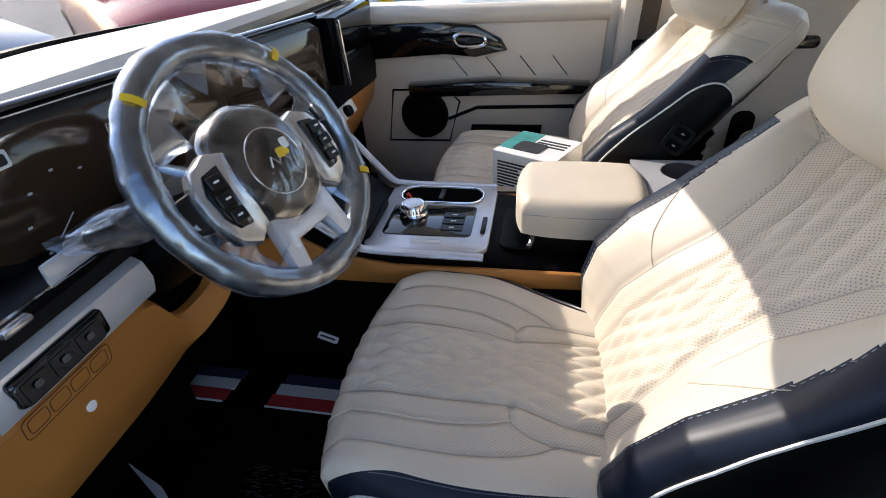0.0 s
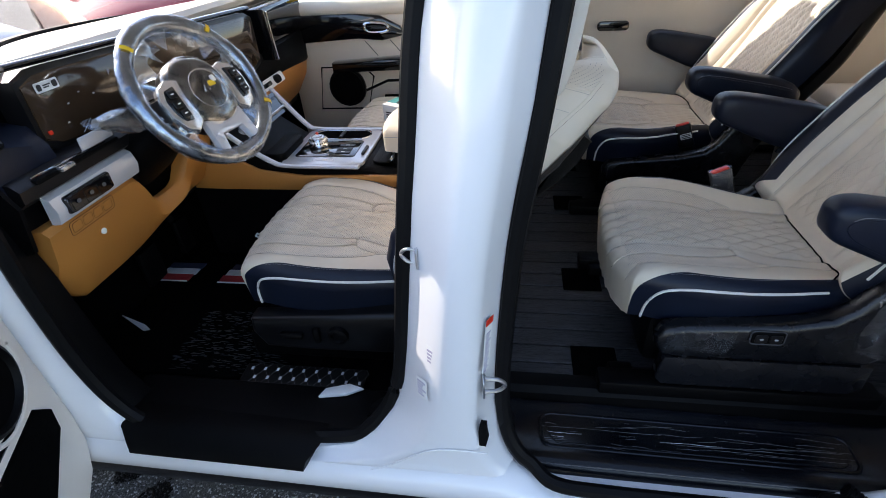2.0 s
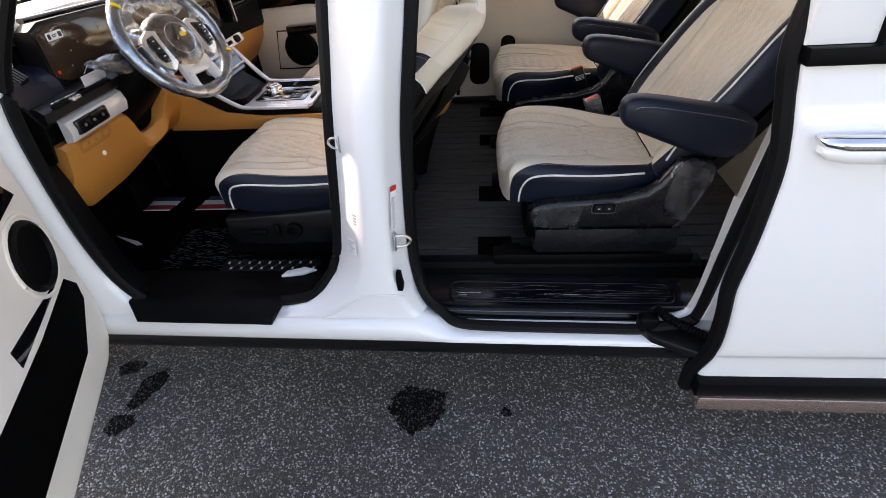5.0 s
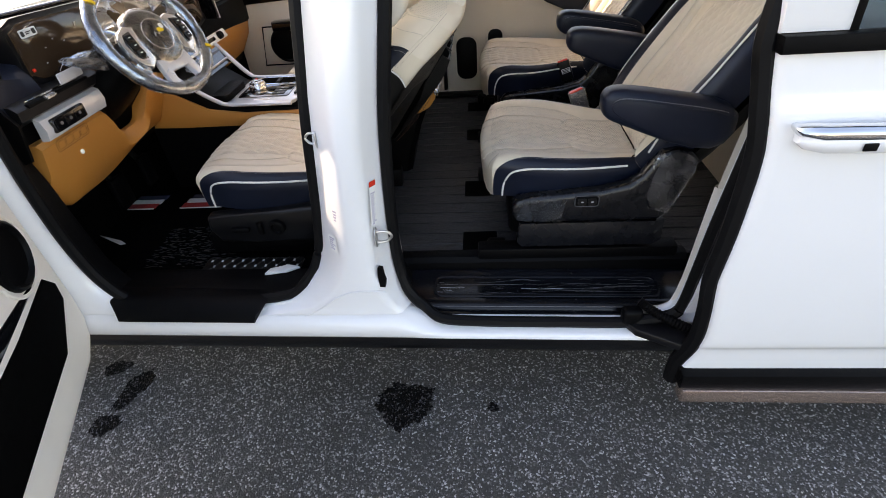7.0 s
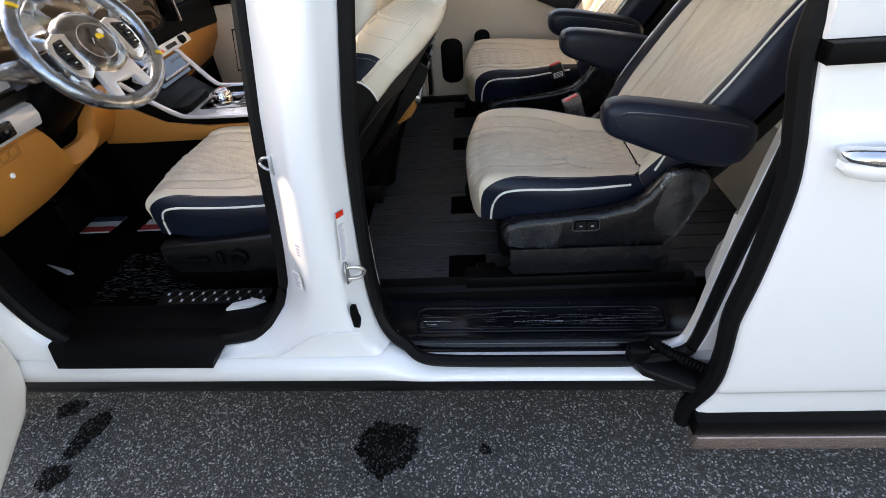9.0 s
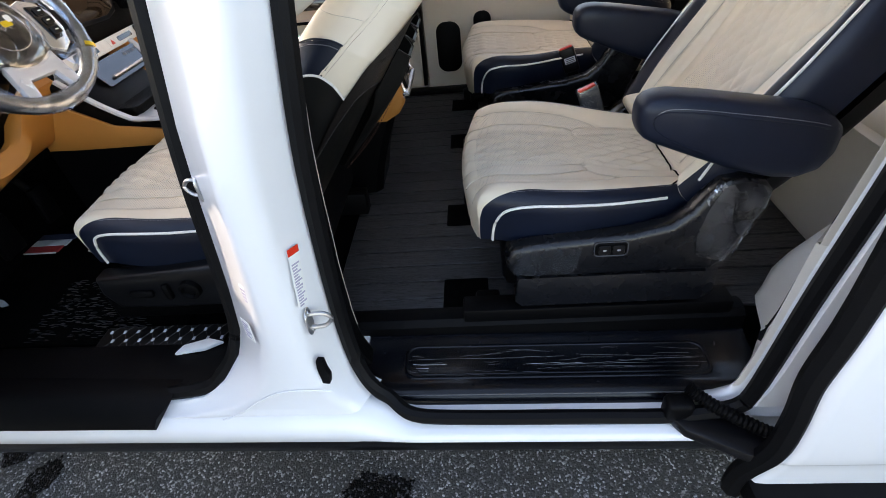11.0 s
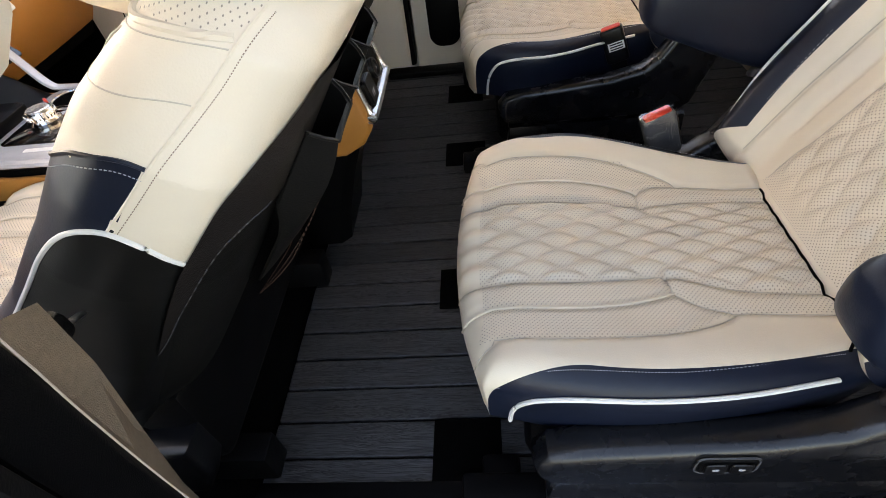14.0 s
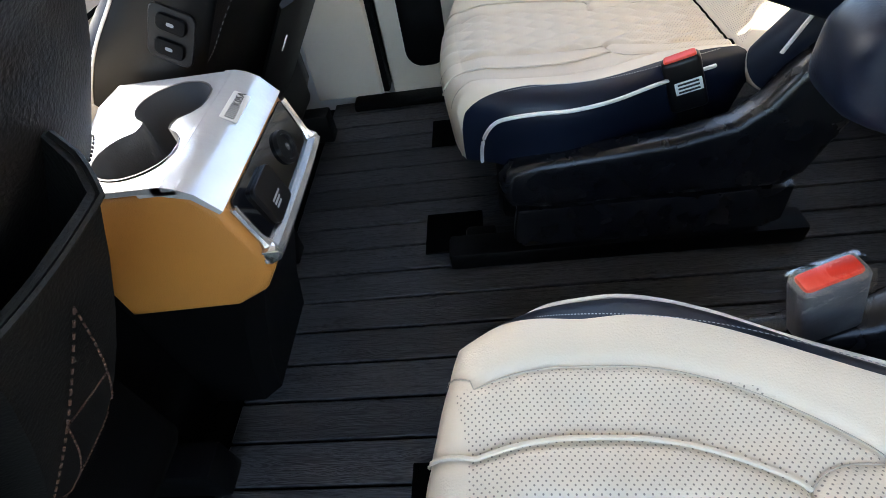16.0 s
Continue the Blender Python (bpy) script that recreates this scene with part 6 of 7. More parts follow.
for ang in (46, 133, -31):
    t = radians(ang)
    c = Vector((0.153 * math.cos(t), 0.153 * math.sin(t), 0))
    ring = [(MW @ (c * (1 + 0.143 * math.cos(q * math.pi / 8)) + Vector((0, 0, 0.0222 * math.sin(q * math.pi / 8))))) for q in range(2, 6)]
    d = (MW.to_3x3() @ Vector((-math.sin(t), math.cos(t), 0))) * 0.0045
    part("yellow_tape", loft([[p - d for p in ring], [p + d for p in ring]], caps=False, closed=False), YELLOW, wheel, "yellow tape")
for s in (-1, 1):
    mb_ = MW @ Matrix.Translation((s * 0.092, -0.013, 0.0212))
    for k in range(3):
        part("button", slab(mb_ @ Matrix.Translation((s * (0.002 - 0.003 * abs(k - 1)), 0.021 - 0.021 * k, 0.0)), 0.020, 0.016, 0.004), SATIN_BLACK, wheel)
        part("button_mark", slab(mb_ @ Matrix.Translation((0, 0.021 - 0.021 * k, 0.004)), 0.008, 0.0025, 0.0006), PAPER, wheel)
# loose film hanging between the spokes
for a0, a1, rr in ((-80, -12, 0.112), (15, 68, 0.108), (68, 118, 0.118), (112, 172, 0.104), (188, 250, 0.116)):
    rows = []
    for i in range(9):
        t = radians(a0 + (a1 - a0) * i / 8)
        row = []
        for j in range(6):
            q = j / 5
            r = 0.150 * (1 - q) + (rr - 0.02 * math.sin(i * 1.9)) * q
            row.append(MW @ Vector((r * math.cos(t), r * math.sin(t), 0.012 * math.sin(i * 1.3 + j) * q + 0.004)))
        rows.append(row)
    part("loose_film", loft(rows, caps=False, closed=False), WHEEL_FILM, wheel, "loose crinkled film")
# stalks
part("indicator_stalk", tube([(-0.735, -0.44, 0.985), (-0.745, -0.50, 0.995), (-0.755, -0.56, 1.01)], [0.010, 0.011, 0.008], 10), BLACK, dash, "black indicator stalk")
rows = []
for i in range(10):
    q = i / 9
    c = Vector((-0.738 - 0.012 * q, -0.455 - 0.14 * q, 0.990 + 0.034 * q))
    w = 0.012 + 0.016 * math.sin(math.pi * min(1, q * 1.15) ** 0.8)
    rows.append([c + Vector((0.010 * math.sin(t * 0.9), 0.004 * math.sin(i * 2 + t), 0)) * (0.6 + 0.4 * math.sin(t * 2.1 + i)) + Vector((0.55 * w * math.cos(t * math.pi / 6), 0, w * math.sin(t * math.pi / 6))) for t in range(12)])
part("stalk_bag", loft(rows), WHEEL_FILM, dash, "crumpled clear plastic bag over the stalk")
part("wiper_stalk", tube([(-0.735, -0.33, 0.985), (-0.745, -0.26, 0.995), (-0.755, -0.20, 1.005)], [0.010, 0.011, 0.008], 10), BLACK, dash, "black wiper stalk")

# --- dashboard details ---
part("display_label", slab(facing((-0.8400, -0.556, 1.090), (1, 0, 0.03)), 0.056, 0.019, 0.001), PAPER, dash, "white barcode sticker")
for dy, w_ in ((-0.019, 0.010), (0.018, 0.012)):
    part("code_block", slab(facing((-0.8388, -0.556 + dy, 1.090), (1, 0, 0.03)), w_, 0.012, 0.0004), INK, dash)
bars(2, 0.018, 0.008, facing((-0.8388, -0.556, 1.090), (1, 0, 0.03)), dash)
part("warning_tag", rbox((-0.840, -0.595, 1.010), (0.005, 0.008, 0.008), 0.0015), RED, dash, "small red tag")
for i in range(7):
    a = radians(210 - 40 * i)
    mk = facing((-0.8365, -0.495 + 0.055 * math.cos(a), 1.005 + 0.055 * math.sin(a)), (1, 0, 0.03))
    part("gauge_mark", slab(mk, 0.006, 0.003, 0.0005), STITCH, dash)
letters("P", 0.016, facing((-0.8325, -0.40, 1.075), (1, 0, 0.03)), STITCH, dash)
part("gauge_needle", tube([(-0.8360, -0.495, 1.005), (-0.8365, -0.525, 0.985)], 0.0008, 5), STITCH, dash)
part("vent_slot", rbox((-0.806, -0.60, 0.958), (0.020, 0.22, 0.010), 0.003), BLACK, dash)
part("vent_trim", tube([(-0.794, -0.72, 0.972), (-0.794, -0.62, 0.970), (-0.796, -0.53, 0.967)], 0.0024, 6), CHROME, dash, "thin chrome vent line")
part("vent_knob", rbox((-0.790, -0.645, 0.962), (0.016, 0.034, 0.010), 0.004), SILVER, dash)
part("trim_film", rbox((-0.792, -0.550, 0.984), (0.006, 0.088, 0.026), 0.003, 2, None), SILVER_FILM, dash, "cloudy film over silver trim")
part("end_cap", loft([[(x, -0.755 - 0.004 * i, z) for x, z in ((-0.97, 0.80), (-0.82, 0.84), (-0.80, 0.93), (-0.84, 1.0), (-0.90, 1.08), (-1.0, 1.09))] for i in range(3)]), BLACK, dash, "black dash end cap")
part("end_label", slab(facing((-0.868, -0.769, 0.918), (0.3, -1, 0)), 0.032, 0.020, 0.001), PAPER, dash, "white paper label")
bars(3, 0.024, 0.014, facing((-0.8683, -0.7702, 0.918), (0.3, -1, 0)), dash)
part("side_vent", slab(facing((-0.862, -0.712, 1.044), (0.75, -0.45, 0.9), (0, 1, 0)), 0.075, 0.035, 0.006, 0.01), BLACK, dash, "black side vent")
for i in range(5):
    part("vent_slat", slab(facing((-0.862, -0.712, 1.044), (0.75, -0.45, 0.9), (0, 1, 0)) @ Matrix.Translation((0, -0.013 + 0.0065 * i, 0.006)), 0.066, 0.003, 0.002), BUCKLE, dash)
part("switch_bank", slab(facing((-0.7895, -0.625, 0.895), (1, 0, 0.05)), 0.112, 0.031, 0.003, 0.008), PIANO, dash, "gloss black switch bank")
for i in range(3):
    sb = facing((-0.7866, -0.660 + 0.035 * i, 0.895), (1, 0, 0.05))
    part("switch", slab(sb, 0.031, 0.024, 0.0012, 0.002), PIANO, dash)
    part("switch_mark", slab(sb @ Matrix.Translation((0, 0.002, 0.003)), 0.010, 0.008, 0.0004), BUCKLE, dash)
for i in range(4):
    part("cover_outline", tube([(-0.8070 - 0.18 * (0.850 - z), y, z) for y, z in rounded(0.025, 0.020, 0.005, 3, -0.668 + 0.029 * i, 0.844)], 0.0006, 5, True), BROWN_STITCH, dash, "moulded cover outline")
part("cover_border", tube([(-0.8070 - 0.18 * (0.850 - z), y, z) for y, z in rounded(0.124, 0.030, 0.007, 3, -0.6245, 0.844)], 0.0006, 5, True), BROWN_STITCH, dash, "moulded cover border")
part("knee_screw", disc(None, facing((-0.8168, -0.612, 0.797), (1, 0, 0.15)), ((0, 0.007), (0.002, 0.007), (0.003, 0.004))), PAPER, dash, "white screw cap")
# middle of the dash
part("centre_vent_blade", prism([(0.300, 0.935), (0.315, 0.930), (0.300, 1.085), (0.275, 1.098)], "x", -0.87, -0.775, 0.004), PIANO, dash, "upright gloss black vent blade")
part("blade_edge", tube([(-0.774, 0.309, 0.935), (-0.774, 0.292, 1.090)], 0.0025, 6), CHROME, dash)
part("dash_chrome_line", tube([(-0.836, 0.36, 0.935), (-0.84, 0.55, 0.955), (-0.86, 0.72, 0.965)], 0.0022, 6), CHROME, dash, "thin chrome line")
mc_ = facing((-0.792, 0.105, 0.872), (1, 0, 0.45))
part("climate_strip", slab(mc_, 0.46, 0.034, 0.010, 0.006), PAPER, dash, "white climate control strip")
part("hazard_switch", slab(mc_ @ Matrix.Translation((0.02, 0.0, 0.010)), 0.034, 0.020, 0.002), PAPER, dash)
part("hazard_mark", prism([(0.012, -0.007), (0.030, -0.007), (0.021, 0.008)], "z", 0.0122, 0.0128), RED, dash, "red hazard triangle", m=mc_)
for dx in (-0.145, 0.165):
    part("climate_knob", disc(None, mc_ @ Matrix.Translation((dx, 0, 0.010)), ((0, 0.015), (0.014, 0.014), (0.016, 0.011), (0.010, 0.009))), SATIN_BLACK, dash, "black rotary knob")
for dx in (-0.09, 0.09):
    part("strip_display", slab(mc_ @ Matrix.Translation((dx, 0, 0.010)), 0.075, 0.014, 0.0015), PIANO, dash)
mt_ = facing((-0.745, 0.075, 0.825), (0.8, 0, 0.75))
part("touch_panel", slab(mt_, 0.26, 0.075, 0.006, 0.008), PIANO, con, "glossy touch control panel")
part("toggle_bar", tube([mt_ @ Vector((-0.09, -0.020, 0.010)), mt_ @ Vector((0.10, -0.020, 0.010))], 0.005, 8), SILVER, con, "silver toggle bar")
for i in range(4):
    part("touch_mark", slab(mt_ @ Matrix.Translation((0.04 + 0.022 * i, 0.020, 0.006)), 0.016, 0.010, 0.0006), BUCKLE, con)

# --- console details ---
for s, y, yt in ((-1, -0.168, -0.168), (1, 0.128, 0.200)):
    line = spline([(-0.775, yt, 0.862), (-0.70, (y + yt) / 2 if s > 0 else y, 0.800), (-0.635, y, 0.758), (-0.60, y, 0.748), (-0.50, y, 0.745), (-0.38, y, 0.744)], 5)
    part("silver_rail", tube(line, 0.010, 8, flat=0.6), SILVER_FILM, con, "silver edge rail")
part("storage_bin", prism(rounded(0.080, 0.17, 0.02, 4, -0.655, -0.05), "z", 0.742, 0.768, 0.004), BLACK, con, "dark storage bin")
part("cup_rim", tube([(x, y, 0.748) for x, y in rounded(0.190, 0.077, 0.036, 8, -0.500, 0.072)], 0.0022, 6, True), CHROME, con, "bright cup holder rim")
part("cup_divider", rbox((-0.500, 0.072, 0.749), (0.012, 0.050, 0.005), 0.002), SATIN_BLACK, con)
part("side_slider", rbox((-0.390, -0.060, 0.750), (0.010, 0.060, 0.008), 0.003), SATIN_BLACK, con, "small sliding switch")
part("surround_label", slab(pose(-0.500, -0.126, 0.7462), 0.060, 0.012, 0.0006), PAPER, con, "small printed strip")
part("tray_rim", tube(spline([(-0.300, -0.125, 0.745), (-0.292, -0.110, 0.752), (-0.290, -0.06, 0.790), (-0.290, -0.02, 0.800)], 6), 0.005, 8), SILVER, con, "silver rim of the phone tray")
part("knob_cap", disc(None, pose(-0.545, -0.028, 0.7765), ((0, 0.021), (0.003, 0.021), (0.004, 0.017), (0.003, 0.012))), SILVER, con, "brushed knob cap")
for i in range(24):
    a = 2 * math.pi * i / 24
    part("knob_ridge", rbox((-0.545 + 0.0275 * math.cos(a), -0.028 + 0.0275 * math.sin(a), 0.768), (0.0035, 0.0035, 0.010), 0.001, 1), CHROME, con)
part("red_ribbon", tube(spline([(-0.575, 0.030, 0.748), (-0.570, 0.026, 0.772), (-0.560, 0.016, 0.768), (-0.545, 0.0, 0.752)], 5), 0.003, 6, flat=0.5), RED, con, "red ribbon tag")
for i in range(3):
    part("console_button", slab(pose(-0.455, -0.075 + 0.026 * i, 0.7486), 0.046, 0.020, 0.002), SATIN_BLACK, con)
    part("button_mark", slab(pose(-0.455, -0.075 + 0.026 * i, 0.7507), 0.012, 0.004, 0.0004), PAPER, con)
part("phone_tray", prism(rounded(0.06, 0.16, 0.02, 4, -0.325, -0.045), "z", 0.735, 0.741, 0.002), BLACK, con)
part("armrest_seam", tube(spline([(-0.31, -0.118, 0.812), (-0.20, -0.1262, 0.812), (-0.10, -0.118, 0.812)], 8), 0.0010, 5), STITCH, con)

# --- rear console details ---
mrc = facing((0.0995, 0.018, 0.754), (0.968, 0, 0.249))
part("charging_panel", slab(mrc, 0.186, 0.066, 0.003, 0.008), PIANO, rear, "gloss black charging panel")
fr = [(-0.094, 0.028), (-0.094, -0.022), (-0.086, -0.034), (0.086, -0.034), (0.096, -0.024), (0.096, 0.030)]
part("panel_frame", tube([mrc @ Vector((p.x, p.y, 0.003)) for p in spline([(*p, 0) for p in fr], 5)], [0.0042 + 0.0055 * sstep(-0.015, -0.030, p.y) for p in spline([(*p, 0) for p in fr], 5)], 8), SILVER, rear, "satin silver frame")
part("power_socket", disc(None, mrc @ Matrix.Translation((0.036, 0.002, 0.002)), ((0, 0.020), (0.006, 0.019), (0.006, 0.015), (0.002, 0.014))), SATIN_BLACK, rear, "round power socket")
part("outlet_cover", slab(mrc @ Matrix.Translation((-0.040, -0.003, 0.002)), 0.050, 0.048, 0.007, 0.008), SATIN_BLACK, rear, "square outlet cover")
bars(3, 0.022, 0.012, mrc @ Matrix.Translation((-0.040, -0.010, 0.0092)), rear, STITCH)
part("socket_mark", slab(mrc @ Matrix.Translation((0.036, 0.002, 0.008)), 0.008, 0.008, 0.0005), BUCKLE, rear)
lab = facing((0.0715, 0.052, 0.8145), (0.55, 0, 0.83), (-1, 0, 0))
part("barcode_label", slab(lab, 0.052, 0.018, 0.0006, 0.002), PAPER, rear, "white barcode label")
letters("K05A", 0.011, lab @ Matrix.Translation((0.013, 0, 0.0010)), INK, rear)
for i in range(8):
    part("barcode_bar", slab(lab @ Matrix.Translation((-0.022 + 0.003 * i, 0, 0.0006)), 0.0015, 0.010, 0.0004), INK, rear)

# --- seat back organiser of the driver seat ---
def pouch(q):
    """How far a pocket stands off the apron from its foot to its mouth."""
    return 0.006 + 0.026 * math.sin(math.pi * (0.06 + 0.72 * q)) ** 0.8


def organiser(st, mb, H):
    """Three stitched pockets on a leatherette apron; x runs up the backrest from its foot."""
    m = mb @ Matrix.Translation((-H, 0, 0))
    cuts = (-0.147, -0.057, 0.033, 0.133)
    for y0, y1 in zip(cuts, cuts[1:]):
        w, rings = y1 - y0, []
        for i in range(9):
            q = i / 8
            f_, b_ = [], []
            for j in range(13):
                v = j / 12
                x0 = 0.150 + (0.225 * (1 - v) ** 1.5 if y0 < -0.1 else 0)
                x = x0 + (0.46 - x0) * q
                sq = min(1, 6 * min(v, 1 - v)) ** 0.6
                off = -0.087 - pouch(q) * sq
                dip = -0.010 * math.sin(math.pi * v) * q
                f_.append((x + dip, y0 + w * v, off))
                b_.append((x + dip, y0 + w * (0.02 + 0.96 * v), off + 0.003))
            rings.append(f_ + b_[::-1])
        pk = part("pocket", loft(rings), BLACKSKIN, st, "black stitched pocket of a seat back organiser", m=m)

        def on(x, v):
            q = (x - 0.150) / 0.31
            return (x - 0.010 * math.sin(math.pi * v) * q, y0 + w * v, -0.0878 - pouch(q) * min(1, 6 * min(v, 1 - v)) ** 0.6)
        for (xa, va), (xb, vb) in (((0.43, 0.55), (0.30, 0.18)), ((0.30, 0.18), (0.17, 0.60)), ((0.43, 0.55), (0.26, 0.86)), ((0.26, 0.86), (0.17, 0.60)), ((0.36, 0.35), (0.17, 0.60)), ((0.36, 0.35), (0.34, 0.72))):
            n = 40
            p = [on(xa + (xb - xa) * t / n, va + (vb - va) * t / n) for t in range(n + 1)]
            part("stitching", dashes(p, 0.0006), BROWN_STITCH, pk, m=m)
        rim = [on(0.4595, t / 24) for t in range(25)]
        part("pocket_edge", tube(rim, 0.0016, 6), BLACKSKIN, pk, m=m)


organiser(driver, mb_d, 0.285)
part("seat_pocket", loft([[(x, y, z) for y, z in ((-0.17, 0.015), (-0.10, 0.030), (0.10, 0.030), (0.17, 0.015), (0.16, 0.010), (-0.16, 0.010))] for x in (-0.18, -0.10, 0.0, 0.06)]), BLACKSKIN, passenger, "black seat back pocket", m=mr_p)
part("pocket_tag", slab(mr_p @ Matrix.Translation((0.02, 0.17, 0.028)), 0.02, 0.012, 0.001), PAPER, passenger)
# seat-mounted switches on the passenger backrest
ms = facing((-0.004, 0.131, 0.866), (0, -1, 0.1), (0.5, 0, 0.85))
part("walk_in_plate", slab(ms, 0.050, 0.062, 0.004, 0.010), SATIN_BLACK, passenger, "black walk-in switch plate")
for dy in (-0.014, 0.014):
    part("walk_in_switch", slab(ms @ Matrix.Translation((0, dy, 0.004)), 0.032, 0.019, 0.004, 0.006), BLACK, passenger)
    part("switch_mark", slab(ms @ Matrix.Translation((0, dy, 0.008)), 0.008, 0.004, 0.0005), STITCH, passenger)
# switch plate of the near second-row chair
mp = facing((0.540, -0.6545, 0.618), (0, -1, 0.06))
part("switch_plate", slab(mp, 0.058, 0.027, 0.004, 0.006), BLACK, second_n, "black power switch plate")
for dx in (-0.013, 0.013):
    part("power_switch", slab(mp @ Matrix.Translation((dx, 0, 0.004)), 0.022, 0.019, 0.003, 0.004), SATIN_BLACK, second_n)
    part("switch_mark", slab(mp @ Matrix.Translation((dx, 0, 0.007)), 0.007, 0.004, 0.0005), STITCH, second_n)
part("plate_rim", tube([mp @ Vector((x, y, 0.002)) for x, y in rounded(0.062, 0.031, 0.008, 4)], 0.0012, 5, True), BUCKLE, second_n)
# film on the rear knob of the shield
part("knob_film", prism([(0.716, 0.742), (0.700, 0.700), (0.690, 0.640), (0.700, 0.590), (0.752, 0.575), (0.776, 0.632), (0.798, 0.692), (0.796, 0.722), (0.780, 0.742), (0.745, 0.751)], "y", -0.6575, -0.6565), FILM_MATT, second_n, "torn protective film", smooth=False)
CRINKLE = film("crinkled_film_edge", 0.50, (0.85, 0.90, 0.97), 60, 0.16, 0.004)


def crinkle(path, width, seed, name="film_edge"):
    """A crumpled ribbon of film along a run of the shield."""
    r, p = random.Random(seed), spline([(x, -0.6580, z) for x, z in path], 5)
    left = [q + Vector((r.uniform(-0.4, 0.4) * width, -r.uniform(0.0, 0.006), r.uniform(0.3, 0.8) * width)) for q in p]
    right = [q + Vector((r.uniform(-0.4, 0.4) * width, -r.uniform(0.0, 0.006), -r.uniform(0.3, 0.8) * width)) for q in p]
    part(name, loft([[a, (a + b) / 2 + Vector((0, -r.uniform(0, 0.004), 0)), b] for a, b in zip(left, right)], closed=False), CRINKLE, second_n, "crumpled edge of the clear film", smooth=False)


crinkle([(0.690, 0.716), (0.697, 0.732), (0.705, 0.745), (0.716, 0.742)], 0.011, 3)
crinkle([(0.773, 0.718), (0.779, 0.690), (0.776, 0.660), (0.768, 0.625), (0.759, 0.594)], 0.0035, 5)
crinkle([(0.738, 0.690), (0.725, 0.655), (0.712, 0.625)], 0.0014, 6)
crinkle([(0.358, 0.600), (0.360, 0.585), (0.365, 0.570)], 0.0012, 8)

# --- product box on the passenger cushion ---
box = thing("product_box", "small retail box with a teal corner and black print", "box", (-0.29, 0.25, 0.685))
mbx = pose(-0.290, 0.255, 0.742, 0, 0, -28)
part("carton", rbox((0, 0, 0), (0.17, 0.15, 0.11), 0.002, 1), PAPER, box, "white and grey carton", m=mbx, smooth=False)
part("teal_print", rbox((-0.050, 0.01, 0.0555), (0.065, 0.12, 0.001), 0.0003, 1), TEAL, box, "teal printed corner", m=mbx, smooth=False)
part("black_picture", prism(rounded(0.075, 0.060, 0.012, 4, -0.01, -0.02), "z", 0.0563, 0.0570), INK, box, m=mbx, smooth=False)
for i in range(3):
    part("print_bar", rbox((0.03, 0.035 - 0.016 * i, 0.0557), (0.08, 0.007, 0.001), 0.0002, 1), INK, box, m=mbx, smooth=False)
bars(9, 0.10, 0.075, mbx @ facing((-0.02, -0.0755, -0.005), (0, -1, 0)), box)
bars(8, 0.06, 0.070, mbx @ facing((-0.0855, -0.02, -0.005), (-1, 0, 0)), box)

# --- B pillar fittings ---
def striker(c, n, size, label):
    t = thing("door_striker", label, "striker", c, "door strikers")
    m = facing(c, n)
    part("base_plate", slab(m, 0.028 * size, 0.048 * size, 0.004, 0.013 * size), STEEL, t)
    pts = spline([(0, 0.013 * size, 0.002), (0, 0.014 * size, 0.012 * size), (0, 0.012 * size, 0.026 * size), (0, 0.0, 0.036 * size), (0, -0.012 * size, 0.026 * size), (0, -0.014 * size, 0.012 * size), (0, -0.013 * size, 0.002)], 6)
    part("loop", tube([m @ p for p in pts], 0.0034 * size, 8), STEEL, t)
    for dy in (-0.0175, 0.0175):
        part("bolt", disc(None, m @ Matrix.Translation((0, dy * size, 0.003)), ((0, 0.0045), (0.003, 0.0045), (0.004, 0.003)), 10), STEEL, t)


striker((0.010, -0.8435, 0.652), (0.99, 0.12, 0), 1.08, "zinc-plated latch striker on the white pillar")
striker((-0.083, -0.812, 0.893), (-0.97, 0.20, 0), 0.88, "zinc-plated front door striker on the white pillar")
plac = thing("pillar_placard", "grey and white data placards on the white pillar foot", "placard", (-0.10, -0.84, 0.66))
for c_, w_, h_, mt_p in (((-0.0745, -0.8435, 0.705), 0.022, 0.060, PAPER), ((-0.0945, -0.8475, 0.640), 0.026, 0.046, PAPER)):
    mpl = facing(c_, (-0.62, -0.78, 0.06))
    part("placard_sheet", slab(mpl, w_, h_, 0.0008, 0.002), mt_p, plac)
    bars(6, w_ * 0.8, h_ * 0.8, mpl @ Matrix.Translation((0, 0, 0.0008)), plac, LABEL_INK)
tag = thing("warning_label", "white warning label with a red header on the pillar", "label", (0.02, -0.866, 0.70))
ml = facing((0.0185, -0.8410, 0.745), (0.90, -0.436, 0.0), (0.12, 0.10, 1))
part("paper", slab(ml, 0.022, 0.105, 0.0008, 0.002), PAPER, tag)
part("red_header", slab(ml @ Matrix.Translation((0, 0.048, 0.0008)), 0.0225, 0.012, 0.0010, 0.001), RED, tag, "red header")
bars(16, 0.016, 0.080, ml @ Matrix.Translation((0, -0.012, 0.0008)), tag, LABEL_INK)
plug = part("latch_pocket", loft([[(x0 + dx - 0.008, -0.8575 + dd, 0.540 + dz) for dx, dz in ((-0.006, -0.030), (0.006, -0.032), (0.010, -0.010), (0.007, 0.006), (0.006, 0.030), (-0.004, 0.032), (-0.007, 0.010))] for x0, dd in ((0.020, 0.006), (0.018, -0.004))]), BLACK, van, "black latch contact")
